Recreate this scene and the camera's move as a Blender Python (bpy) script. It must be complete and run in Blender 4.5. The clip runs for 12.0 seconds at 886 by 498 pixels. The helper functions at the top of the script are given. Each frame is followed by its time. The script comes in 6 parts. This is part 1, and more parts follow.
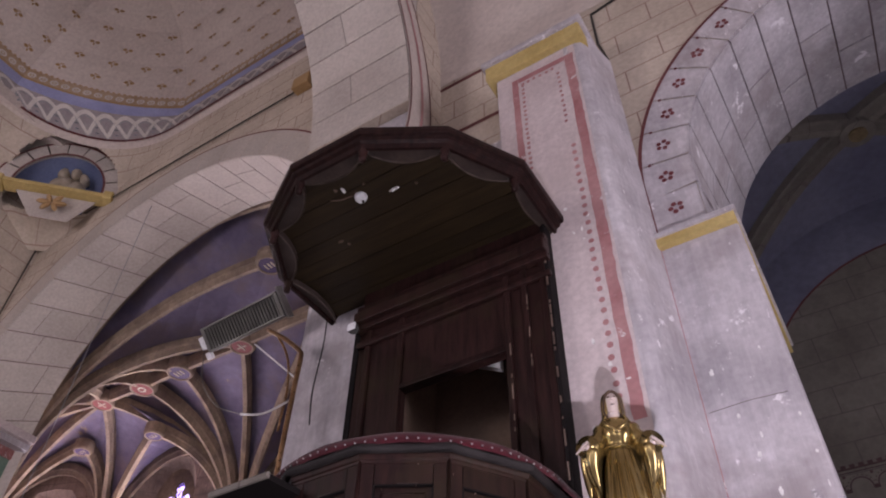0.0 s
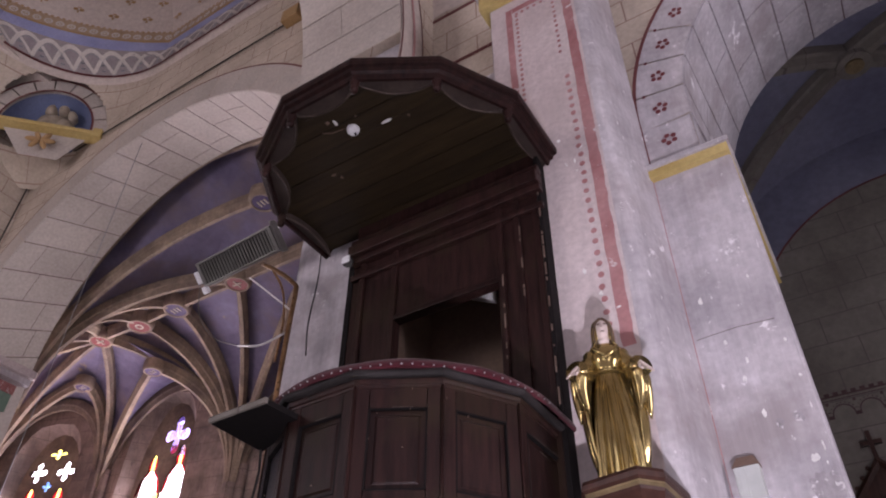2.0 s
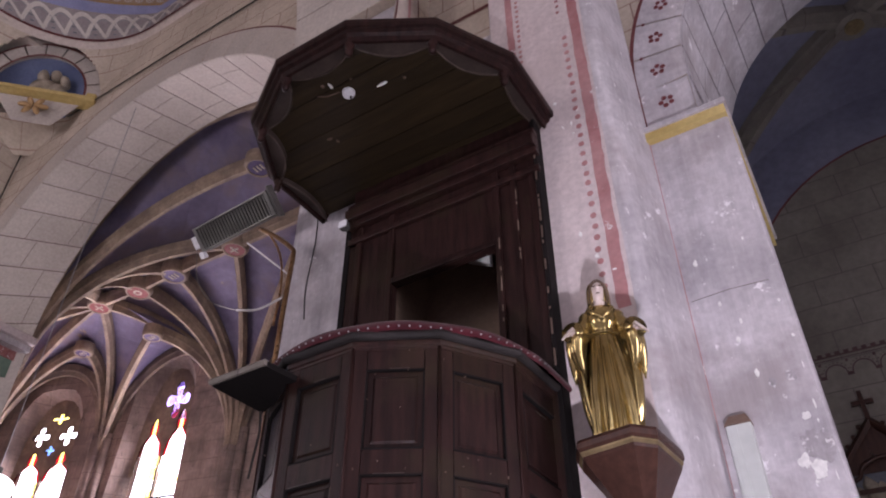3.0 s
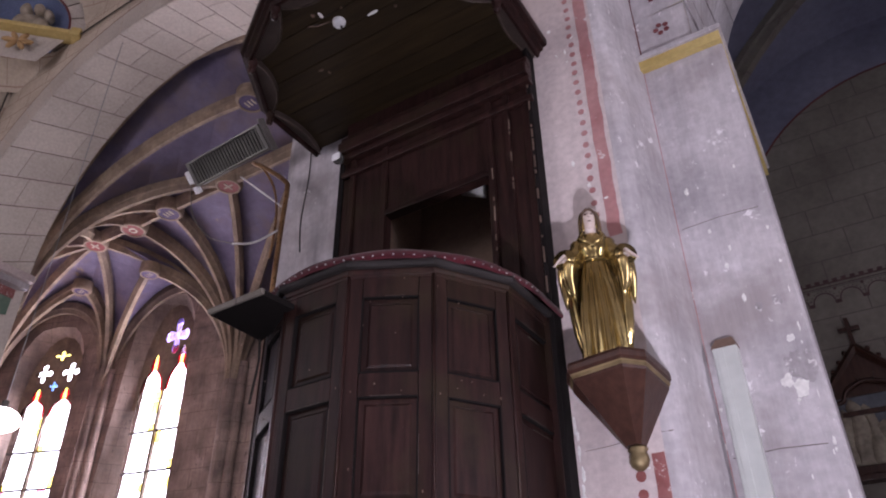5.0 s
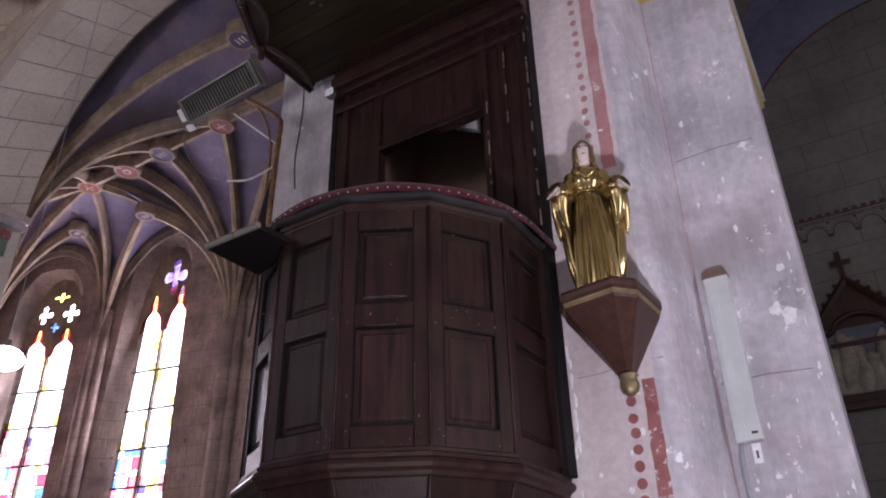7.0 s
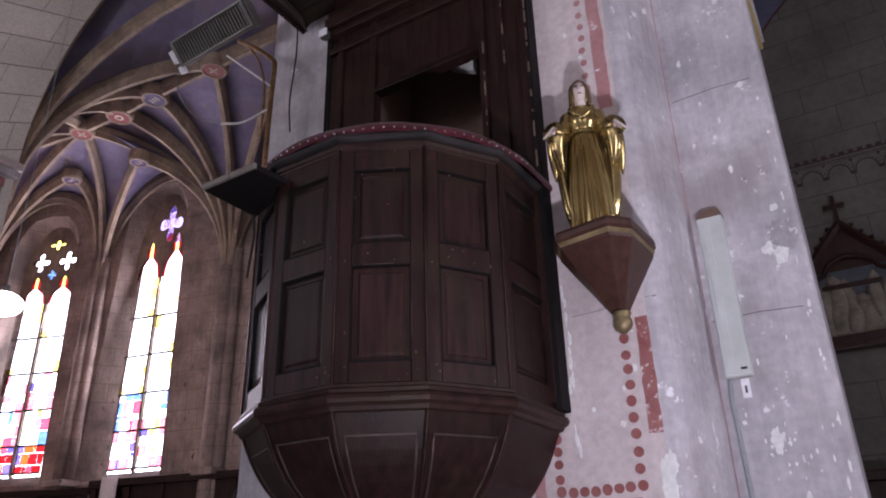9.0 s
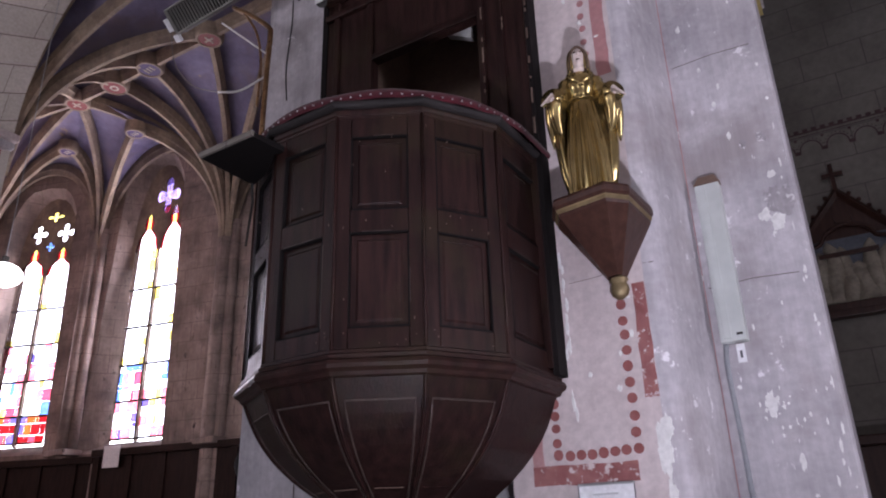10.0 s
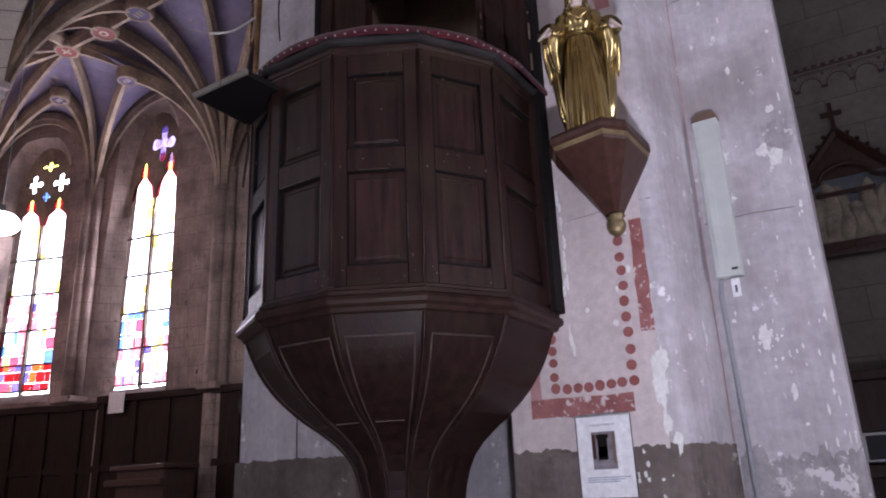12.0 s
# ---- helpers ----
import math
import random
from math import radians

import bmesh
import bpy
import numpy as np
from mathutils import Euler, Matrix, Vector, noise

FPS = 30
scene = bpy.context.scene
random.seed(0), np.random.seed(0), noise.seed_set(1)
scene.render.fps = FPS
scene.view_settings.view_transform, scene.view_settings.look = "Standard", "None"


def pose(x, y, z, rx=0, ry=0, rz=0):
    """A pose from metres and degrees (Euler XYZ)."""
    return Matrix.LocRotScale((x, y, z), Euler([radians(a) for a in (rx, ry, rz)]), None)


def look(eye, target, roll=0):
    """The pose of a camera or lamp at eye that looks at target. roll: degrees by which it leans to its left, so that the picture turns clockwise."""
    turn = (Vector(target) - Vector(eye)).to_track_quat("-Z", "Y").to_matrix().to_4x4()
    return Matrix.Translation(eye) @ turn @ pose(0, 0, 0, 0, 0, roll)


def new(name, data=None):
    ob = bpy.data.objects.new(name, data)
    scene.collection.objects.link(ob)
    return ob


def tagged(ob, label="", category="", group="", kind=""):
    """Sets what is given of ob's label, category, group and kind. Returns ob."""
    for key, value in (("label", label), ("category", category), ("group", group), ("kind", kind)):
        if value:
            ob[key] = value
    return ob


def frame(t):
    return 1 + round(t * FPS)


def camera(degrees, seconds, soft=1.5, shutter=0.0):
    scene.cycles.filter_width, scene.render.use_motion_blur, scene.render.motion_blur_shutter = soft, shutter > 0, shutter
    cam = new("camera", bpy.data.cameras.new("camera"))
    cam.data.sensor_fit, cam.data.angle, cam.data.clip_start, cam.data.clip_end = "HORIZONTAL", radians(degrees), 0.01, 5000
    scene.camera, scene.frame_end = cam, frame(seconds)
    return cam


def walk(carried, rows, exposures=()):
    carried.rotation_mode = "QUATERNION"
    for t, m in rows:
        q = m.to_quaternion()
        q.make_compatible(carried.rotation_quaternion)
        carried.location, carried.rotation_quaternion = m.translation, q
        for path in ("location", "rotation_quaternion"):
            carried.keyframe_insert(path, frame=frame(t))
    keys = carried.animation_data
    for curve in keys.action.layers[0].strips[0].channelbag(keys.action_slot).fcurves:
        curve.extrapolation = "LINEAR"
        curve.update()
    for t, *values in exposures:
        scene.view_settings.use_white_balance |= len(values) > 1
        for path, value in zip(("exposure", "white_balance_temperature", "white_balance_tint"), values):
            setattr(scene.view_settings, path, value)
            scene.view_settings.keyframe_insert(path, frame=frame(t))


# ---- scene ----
cam = camera(62.06, 12.0, soft=2.0)
# seconds, place, heading, tilt above the horizon, roll
PATH = [
    (0.0, -0.000, 0.000, 1.750, 33.00, 44.95, 1.34),
    (0.5, -0.001, 0.006, 1.742, 32.84, 44.14, 1.16),
    (1.0, -0.002, 0.009, 1.730, 32.60, 43.10, 0.89),
    (1.5, -0.002, 0.007, 1.721, 32.41, 41.99, 0.72),
    (2.0, -0.001, 0.012, 1.709, 32.26, 40.22, 0.54),
    (2.5, 0.000, 0.012, 1.700, 32.11, 38.71, 0.25),
    (3.0, 0.003, 0.011, 1.693, 31.96, 37.54, 0.09),
    (5.0, 0.015, 0.007, 1.646, 31.54, 32.64, -0.70),
    (5.5, 0.017, 0.008, 1.638, 31.48, 31.62, -0.86),
    (6.0, 0.018, 0.006, 1.628, 31.42, 30.60, -1.13),
    (6.5, 0.022, 0.005, 1.613, 31.39, 29.47, -1.18),
    (7.0, 0.023, 0.007, 1.602, 31.30, 28.07, -1.28),
    (9.0, 0.023, 0.002, 1.563, 31.04, 24.04, -1.54),
    (9.5, 0.025, 0.002, 1.551, 31.02, 22.99, -1.58),
    (10.0, 0.024, 0.001, 1.541, 30.96, 21.85, -1.75),
    (10.5, 0.025, 0.002, 1.530, 30.94, 20.66, -1.84),
    (11.0, 0.025, 0.001, 1.518, 30.91, 19.52, -2.05),
    (11.5, 0.025, -0.000, 1.510, 30.91, 18.63, -2.22),
    (12.0, 0.022, 0.001, 1.500, 30.92, 17.79, -2.38),
]
walk(cam, [(t, pose(x, y, z, 90 + tilt, 0, heading) @ pose(0, 0, 0, 0, 0, roll))
           for t, x, y, z, heading, tilt, roll in PATH],
     exposures=[(0.0, 0.31, 6600, 27), (3.0, 0.36, 6470, 26), (6.0, 0.12, 6340, 24), (9.0, 0.0, 6210, 22), (12.0, 0.0, 6080, 21)])

# ---- light ----
scene.view_settings.exposure = 0.0
world = bpy.data.worlds.new("sky")
scene.world = world
world.use_nodes = True
wn = world.node_tree.nodes
sky = wn.new("ShaderNodeTexSky")
sky.sky_type, sky.sun_disc = 'NISHITA', False
sky.sun_elevation, sky.sun_rotation = radians(40), radians(150)
wn["Background"].inputs["Strength"].default_value = 0.15
world.node_tree.links.new(sky.outputs[0], wn["Background"].inputs["Color"])
sun_data = bpy.data.lights.new("sun", 'SUN')
sun_data.energy, sun_data.angle, sun_data.color = 3.0, radians(0.5), (1.0, 0.95, 0.88)
sun = new("sun", sun_data)
sun.matrix_world = look((0, 0, 30), (8, -14, 10))


def area(name, m, sx, sy, power, colour):
    d = bpy.data.lights.new(name, 'AREA')
    d.shape, d.size, d.size_y, d.energy, d.color = 'RECTANGLE', sx, sy, power, colour
    ob = new(name, d)
    ob.matrix_world = m
    return ob


# daylight from the west and the chapel windows, the uplighter on the floor, and added fill lamps
DAY = (0.88, 0.93, 1.0)
# two unseen fill lamps added before the windowless north wall
area("north_window_light", look((-0.6, -3.9, 4.6), (-1.2, 3, 3.6)), 1.5, 2.6, 25, DAY)
area("north_window_light", look((3.2, -3.9, 5.0), (1.0, 3, 4.0)), 1.5, 2.6, 60, DAY)
area("west_window_light", look((9.3, 0.6, 3.2), (-2, 2.2, 2.6)), 2.4, 3.6, 370, (0.95, 0.93, 0.98))
# unseen lamp added to brighten the crossing, no transept window is built
area("transept_window_light", look((-6.3, -3.9, 6.0), (-6.3, 3.2, 8.6)), 2.2, 3.6, 225, (1.0, 0.95, 0.94))
up_light = area("uplighter_light", look((0.08, 0.30, 0.60), (-0.55, 2.9, 3.7)), 0.10, 0.06, 29, (0.92, 0.93, 1.0))
up_light.data.spread = radians(100)
area("chapel_window_light", look((-10.37, 7.55, 5.0), (-9.20, 3.6, 5.4)), 0.95, 3.3, 175, (1.0, 0.92, 0.97))
area("chapel_window_light", look((-12.68, 6.97, 5.0), (-11.2, 3.2, 5.4)), 0.95, 3.2, 180, (1.0, 0.92, 0.97))
# added fill for the side chapel, its wall has no opening here
area("side_chapel_window_light", look((3.3, 5.8, 3.6), (0.6, 5.9, 6.9)), 0.7, 1.6, 13, DAY)


# ---- materials ----
def ramp(nt, fac, stops):
    n = nt.nodes.new("ShaderNodeValToRGB")
    el = n.color_ramp.elements
    while len(el) < len(stops):
        el.new(0.5)
    for e, (p, c) in zip(el, stops):
        e.position, e.color = p, (*c, 1)
    nt.links.new(fac, n.inputs[0])
    return n.outputs[0]


def tex(nt, kind, scale, detail=4.0, vec=None, stretch=None, rough=0.55):
    n = nt.nodes.new("ShaderNodeTexNoise" if kind == "noise" else "ShaderNodeTexVoronoi")
    n.inputs["Scale"].default_value = scale
    if kind == "noise":
        n.inputs["Detail"].default_value = detail
        n.inputs["Roughness"].default_value = rough
    if vec is not None:
        if stretch:
            m = nt.nodes.new("ShaderNodeMapping")
            m.inputs["Scale"].default_value = stretch
            nt.links.new(vec, m.inputs["Vector"])
            vec = m.outputs[0]
        nt.links.new(vec, n.inputs["Vector"])
    return n.outputs["Fac"] if kind == "noise" else n.outputs["Distance"]


def mix(nt, fac, a, b, mode='MIX'):
    n = nt.nodes.new("ShaderNodeMix")
    n.data_type, n.blend_type = 'RGBA', mode
    for sock, v in ((n.inputs[0], fac), (n.inputs[6], a), (n.inputs[7], b)):
        if isinstance(v, (int, float)):
            sock.default_value = v
        elif isinstance(v, tuple):
            sock.default_value = (*v, 1)
        else:
            nt.links.new(v, sock)
    return n.outputs[2]


def surface(name, dark, light, rough=0.8, metal=0.0, scale=2.0, stretch=None, bump=0.15, fine=40.0,
            spots=None, spot_colour=(0.8, 0.8, 0.8), spot_scale=5.0, per_piece=0.0, rough_var=0.1, spec=0.3, courses=None, stains=None, streak=0.0, flecks=None):
    """A worn surface: two scales of variation, optional flaked spots, fine relief."""
    m = bpy.data.materials.new(name)
    m.use_nodes = True
    nt = m.node_tree
    b = nt.nodes["Principled BSDF"]
    geo = nt.nodes.new("ShaderNodeNewGeometry")
    pos = geo.outputs["Position"]
    big = tex(nt, "noise", scale, 5, pos, stretch)
    small = tex(nt, "noise", fine, 3, pos, stretch)
    col = ramp(nt, big, [(0.28, dark), (0.72, light)])
    g = ramp(nt, small, [(0.3, (0.72, 0.72, 0.72)), (0.7, (1.0, 1.0, 1.0))])
    col = mix(nt, 0.7, col, g, 'MULTIPLY')
    if courses:
        # painted masonry joints: courses = (stone length, stone height, line colour)
        sp = nt.nodes.new("ShaderNodeSeparateXYZ")
        nt.links.new(pos, sp.inputs[0])
        ad = nt.nodes.new("ShaderNodeMath")
        ad.operation = 'ADD'
        nt.links.new(sp.outputs[0], ad.inputs[0])
        nt.links.new(sp.outputs[1], ad.inputs[1])
        cb = nt.nodes.new("ShaderNodeCombineXYZ")
        nt.links.new(ad.outputs[0], cb.inputs[0])
        nt.links.new(sp.outputs[2], cb.inputs[1])
        br = nt.nodes.new("ShaderNodeTexBrick")
        br.inputs["Scale"].default_value = 1.0
        br.inputs["Brick Width"].default_value, br.inputs["Row Height"].default_value = courses[0], courses[1]
        br.inputs["Mortar Size"].default_value, br.inputs["Mortar Smooth"].default_value = 0.006, 0.3
        br.inputs["Color1"].default_value = br.inputs["Color2"].default_value = (0, 0, 0, 1)
        br.inputs["Mortar"].default_value = (1, 1, 1, 1)
        nt.links.new(cb.outputs[0], br.inputs["Vector"])
        col = mix(nt, br.outputs["Color"], col, courses[2])
    if stains:
        # soft damp stains: (threshold, colour, scale)
        sn = tex(nt, "noise", stains[2], 9, pos, None, 0.62)
        f = ramp(nt, sn, [(stains[0] - 0.06, (0, 0, 0)), (stains[0] + 0.12, (0.8, 0.8, 0.8))])
        col = mix(nt, f, col, stains[1])
    if streak:
        sk = tex(nt, "noise", 7.0, 6, pos, (4.0, 4.0, 0.35), 0.7)
        f = ramp(nt, sk, [(0.40, (1 - streak * 0.5,) * 3), (0.62, (1.0, 1.0, 1.0))])
        col = mix(nt, 1.0, col, f, 'MULTIPLY')
    if spots is not None:
        s = tex(nt, "noise", spot_scale, 8, pos, None, 0.7)
        f = ramp(nt, s, [(spots, (0, 0, 0)), (min(spots + 0.025, 1), (1, 1, 1))])
        col = mix(nt, f, col, spot_colour)
    if flecks:
        # small scratches and chips: (threshold, colour, scale)
        s = tex(nt, "noise", flecks[2], 6, pos, (1.6, 1.6, 0.7), 0.75)
        f = ramp(nt, s, [(flecks[0], (0, 0, 0)), (min(flecks[0] + 0.03, 1), (1, 1, 1))])
        col = mix(nt, f, col, flecks[1])
    if per_piece:
        oi = nt.nodes.new("ShaderNodeObjectInfo")
        f = ramp(nt, oi.outputs["Random"], [(0, (1 - per_piece,) * 3), (1, (1.0, 1.0, 1.0))])
        col = mix(nt, 1.0, col, f, 'MULTIPLY')
    nt.links.new(col, b.inputs["Base Color"])
    r = nt.nodes.new("ShaderNodeMapRange")
    r.inputs[3].default_value, r.inputs[4].default_value = max(rough - rough_var, 0.05), min(rough + rough_var, 1)
    nt.links.new(small, r.inputs[0])
    nt.links.new(r.outputs[0], b.inputs["Roughness"])
    b.inputs["Metallic"].default_value = metal
    b.inputs["Specular IOR Level"].default_value = spec
    if bump:
        bn = nt.nodes.new("ShaderNodeBump")
        bn.inputs["Strength"].default_value = bump
        bn.inputs["Distance"].default_value = 0.01
        mid = tex(nt, "noise", fine * 0.35, 6, pos, stretch, 0.65)
        nt.links.new(mid, bn.inputs["Height"])
        nt.links.new(bn.outputs[0], b.inputs["Normal"])
    return m


M = {}
M["limewash"] = surface("limewash", (0.385, 0.36, 0.382), (0.645, 0.61, 0.64), 0.7, scale=2.2, bump=0.45, fine=26,
                        spots=0.63, spot_colour=(0.72, 0.70, 0.72), spot_scale=4.2, stains=(0.55, (0.33, 0.29, 0.295), 2.3), streak=0.25, flecks=(0.645, (0.76, 0.73, 0.75), 15.0))
M["limewash_pink"] = surface("limewash_pink", (0.53, 0.445, 0.44), (0.68, 0.595, 0.59), 0.75, scale=1.8, bump=0.3, fine=30,
                             stains=(0.62, (0.44, 0.37, 0.36), 1.3), streak=0.1, spots=0.68, spot_colour=(0.70, 0.68, 0.67), spot_scale=6, flecks=(0.69, (0.40, 0.32, 0.32), 19.0))
M["dado"] = surface("dado", (0.13, 0.105, 0.095), (0.24, 0.20, 0.18), 0.85, scale=3.0, bump=0.5, fine=30,
                    spots=0.625, spot_colour=(0.33, 0.30, 0.28), spot_scale=8, stains=(0.52, (0.07, 0.055, 0.05), 6.0), streak=0.3)
M["ashlar"] = surface("ashlar", (0.46, 0.41, 0.37), (0.58, 0.53, 0.48), 0.85, scale=1.2, bump=0.25, fine=30, per_piece=0.10)
M["ashlar_joint"] = surface("ashlar_joint", (0.10, 0.06, 0.06), (0.16, 0.10, 0.10), 0.9, bump=0)
M["cream_wall"] = surface("cream_wall", (0.44, 0.37, 0.30), (0.60, 0.52, 0.43), 0.85, scale=1.3, bump=0.3, fine=24, courses=(0.62, 0.27, (0.26, 0.17, 0.14)))
M["vault_plaster"] = surface("vault_plaster", (0.50, 0.43, 0.39), (0.60, 0.53, 0.48), 0.85, scale=0.8, bump=0.1, fine=20)
M["blue_vault"] = surface("blue_vault", (0.092, 0.078, 0.135), (0.20, 0.175, 0.265), 0.85, scale=1.6, bump=0.2, fine=12,
                          stains=(0.54, (0.155, 0.12, 0.135), 1.7), spots=0.66, spot_colour=(0.30, 0.23, 0.19), spot_scale=1.6)
M["blue_dark"] = surface("blue_dark", (0.13, 0.13, 0.195), (0.22, 0.22, 0.295), 0.85, scale=0.9, bump=0.15, fine=12,
                         spots=0.72, spot_colour=(0.36, 0.31, 0.28), spot_scale=1.6)
M["rib_stone"] = surface("rib_stone", (0.20, 0.15, 0.115), (0.40, 0.31, 0.23), 0.85, scale=2.5, bump=0.5, fine=20,
                         stains=(0.53, (0.13, 0.095, 0.085), 2.0), streak=0.25, spots=0.68, spot_colour=(0.46, 0.38, 0.34), spot_scale=5)
M["old_stone"] = surface("old_stone", (0.21, 0.155, 0.135), (0.48, 0.37, 0.325), 0.9, flecks=(0.62, (0.13, 0.10, 0.09), 6.0), scale=1.8, bump=0.8, fine=14, courses=(0.55, 0.31, (0.20, 0.15, 0.13)), stains=(0.55, (0.10, 0.08, 0.075), 1.1), streak=0.35,
                         spots=0.66, spot_colour=(0.07, 0.055, 0.05), spot_scale=1.8)
M["grey_wall"] = surface("grey_wall", (0.15, 0.13, 0.112), (0.245, 0.22, 0.19), 0.9, scale=1.5, bump=0.3, fine=18, courses=(0.55, 0.30, (0.12, 0.10, 0.09)))
M["red_paint"] = surface("red_paint", (0.22, 0.07, 0.068), (0.40, 0.18, 0.17), 0.85, scale=7, bump=0.15, fine=30,
                         spots=0.575, spot_colour=(0.58, 0.49, 0.49), spot_scale=26)
M["red_dot"] = surface("red_dot", (0.24, 0.075, 0.07), (0.36, 0.15, 0.14), 0.85, scale=6, bump=0.1, fine=30, spots=0.70, spot_colour=(0.58, 0.52, 0.52), spot_scale=30)
M["faded_red"] = surface("faded_red", (0.32, 0.12, 0.125), (0.50, 0.29, 0.285), 0.85, scale=3, bump=0.15, fine=30,
                         spots=0.62, spot_colour=(0.60, 0.54, 0.54), spot_scale=9)
M["dark_red_line"] = surface("dark_red_line", (0.11, 0.035, 0.035), (0.18, 0.06, 0.06), 0.85, bump=0)
M["stencil_brown"] = surface("stencil_brown", (0.07, 0.038, 0.04), (0.12, 0.07, 0.07), 0.85, scale=6, bump=0)
M["ochre"] = surface("ochre", (0.46, 0.34, 0.12), (0.60, 0.47, 0.20), 0.8, scale=3, bump=0.2, fine=30)
M["ochre_paint"] = surface("ochre_paint", (0.36, 0.22, 0.10), (0.46, 0.30, 0.15), 0.85, bump=0.05)
M["blue_band"] = surface("blue_band", (0.25, 0.27, 0.46), (0.36, 0.38, 0.58), 0.85, scale=2, bump=0.05)
M["white_plaster"] = surface("white_plaster", (0.72, 0.71, 0.69), (0.82, 0.81, 0.80), 0.8, scale=8, bump=0.4, fine=50)
M["oak"] = surface("oak", (0.0130, 0.0066, 0.0063), (0.047, 0.0210, 0.0186), 0.38, spec=0.11, stains=(0.56, (0.034, 0.023, 0.014), 3.2), flecks=(0.70, (0.085, 0.066, 0.058), 34.0), scale=5, stretch=(6, 6, 0.6), bump=0.25, fine=60,
                   per_piece=0.35, rough_var=0.14)
M["oak_flat"] = surface("oak_flat", (0.015, 0.0092, 0.0036), (0.042, 0.026, 0.0105), 0.55, scale=5, stretch=(0.6, 5, 6), bump=0.25, fine=60,
                        per_piece=0.35, rough_var=0.14)
M["oak_worn"] = surface("oak_worn", (0.10, 0.065, 0.05), (0.20, 0.14, 0.11), 0.5, scale=8, bump=0.3, fine=60)
M["oak_edge"] = surface("oak_edge", (0.026, 0.017, 0.014), (0.100, 0.072, 0.060), 0.4, scale=14, bump=0.2, fine=60)
M["hair"] = surface("hair", (0.05, 0.03, 0.02), (0.10, 0.06, 0.04), 0.5, bump=0.2)
M["band_ground"] = surface("band_ground", (0.26, 0.23, 0.24), (0.36, 0.32, 0.32), 0.85, bump=0.05)
M["flower_red"] = surface("flower_red", (0.13, 0.03, 0.035), (0.22, 0.07, 0.075), 0.85, scale=5, bump=0.05)
M["oak_swag"] = surface("oak_swag", (0.028, 0.020, 0.017), (0.068, 0.050, 0.043), 0.4, scale=6, bump=0.25, fine=60, spec=0.2)
M["band_ochre"] = surface("band_ochre", (0.36, 0.25, 0.16), (0.47, 0.35, 0.24), 0.85, scale=3, bump=0.05)
M["limewash_grey"] = surface("limewash_grey", (0.30, 0.275, 0.29), (0.46, 0.43, 0.45), 0.75, scale=5, bump=0.4, spots=0.55, spot_colour=(0.60, 0.57, 0.59), spot_scale=9, streak=0.3)
M["pale_stencil"] = surface("pale_stencil", (0.50, 0.46, 0.43), (0.64, 0.59, 0.55), 0.85, scale=4, bump=0.05)
M["walnut"] = surface("walnut", (0.036, 0.015, 0.011), (0.072, 0.032, 0.023), 0.4, scale=5, stretch=(6, 6, 0.7), bump=0.15, fine=60)
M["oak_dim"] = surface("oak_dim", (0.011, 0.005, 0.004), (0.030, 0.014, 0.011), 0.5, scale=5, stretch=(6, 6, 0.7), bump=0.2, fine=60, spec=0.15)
M["velvet"] = surface("velvet", (0.030, 0.002, 0.005), (0.075, 0.005, 0.012), 0.9, scale=6, bump=0.2, fine=80)
M["velvet"].node_tree.nodes["Principled BSDF"].inputs["Sheen Weight"].default_value = 0.15
M["leather"] = surface("leather", (0.013, 0.011, 0.011), (0.034, 0.029, 0.029), 0.6, spec=0.15, scale=6, bump=0.25, fine=60)
M["gold"] = surface("gold", (0.36, 0.26, 0.10), (0.76, 0.59, 0.27), 0.16, metal=0.92, scale=3, bump=0, fine=14, rough_var=0.07)
M["gilt_edge"] = surface("gilt_edge", (0.19, 0.14, 0.075), (0.38, 0.29, 0.16), 0.45, metal=0.6, scale=8, bump=0.2)
M["flesh_paint"] = surface("flesh_paint", (0.52, 0.42, 0.38), (0.62, 0.52, 0.48), 0.5, scale=8, bump=0.05)
# near-black of open joints, also painted as shade on book board and back board sides
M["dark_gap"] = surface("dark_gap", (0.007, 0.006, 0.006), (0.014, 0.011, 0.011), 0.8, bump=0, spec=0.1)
M["brown_room"] = surface("brown_room", (0.16, 0.11, 0.08), (0.24, 0.17, 0.13), 0.9, scale=2, bump=0.2)
M["grey_metal"] = surface("grey_metal", (0.16, 0.155, 0.14), (0.25, 0.245, 0.23), 0.4, metal=0.7, scale=8, bump=0.05)
M["reflector"] = surface("reflector", (0.40, 0.40, 0.40), (0.55, 0.55, 0.55), 0.35, metal=0.6, scale=8, bump=0)
M["copper"] = surface("copper", (0.20, 0.11, 0.06), (0.42, 0.25, 0.13), 0.3, metal=0.9, scale=8, bump=0.05)
M["iron"] = surface("iron", (0.03, 0.03, 0.03), (0.06, 0.055, 0.05), 0.6, metal=0.4, bump=0.1)
M["cable_white"] = surface("cable_white", (0.55, 0.54, 0.53), (0.66, 0.65, 0.64), 0.5, bump=0)
M["duct"] = surface("duct", (0.52, 0.55, 0.53), (0.58, 0.60, 0.58), 0.45, scale=3, bump=0.0, fine=6)
M["conduit"] = surface("conduit", (0.22, 0.23, 0.25), (0.30, 0.31, 0.33), 0.4, bump=0.02)
M["cardboard"] = surface("cardboard", (0.20, 0.13, 0.10), (0.28, 0.19, 0.15), 0.8, bump=0.1)
M["paper"] = surface("paper", (0.80, 0.80, 0.82), (0.86, 0.86, 0.88), 0.25, scale=3, bump=0)
M["ink"] = surface("ink", (0.05, 0.05, 0.06), (0.08, 0.08, 0.09), 0.6, bump=0)
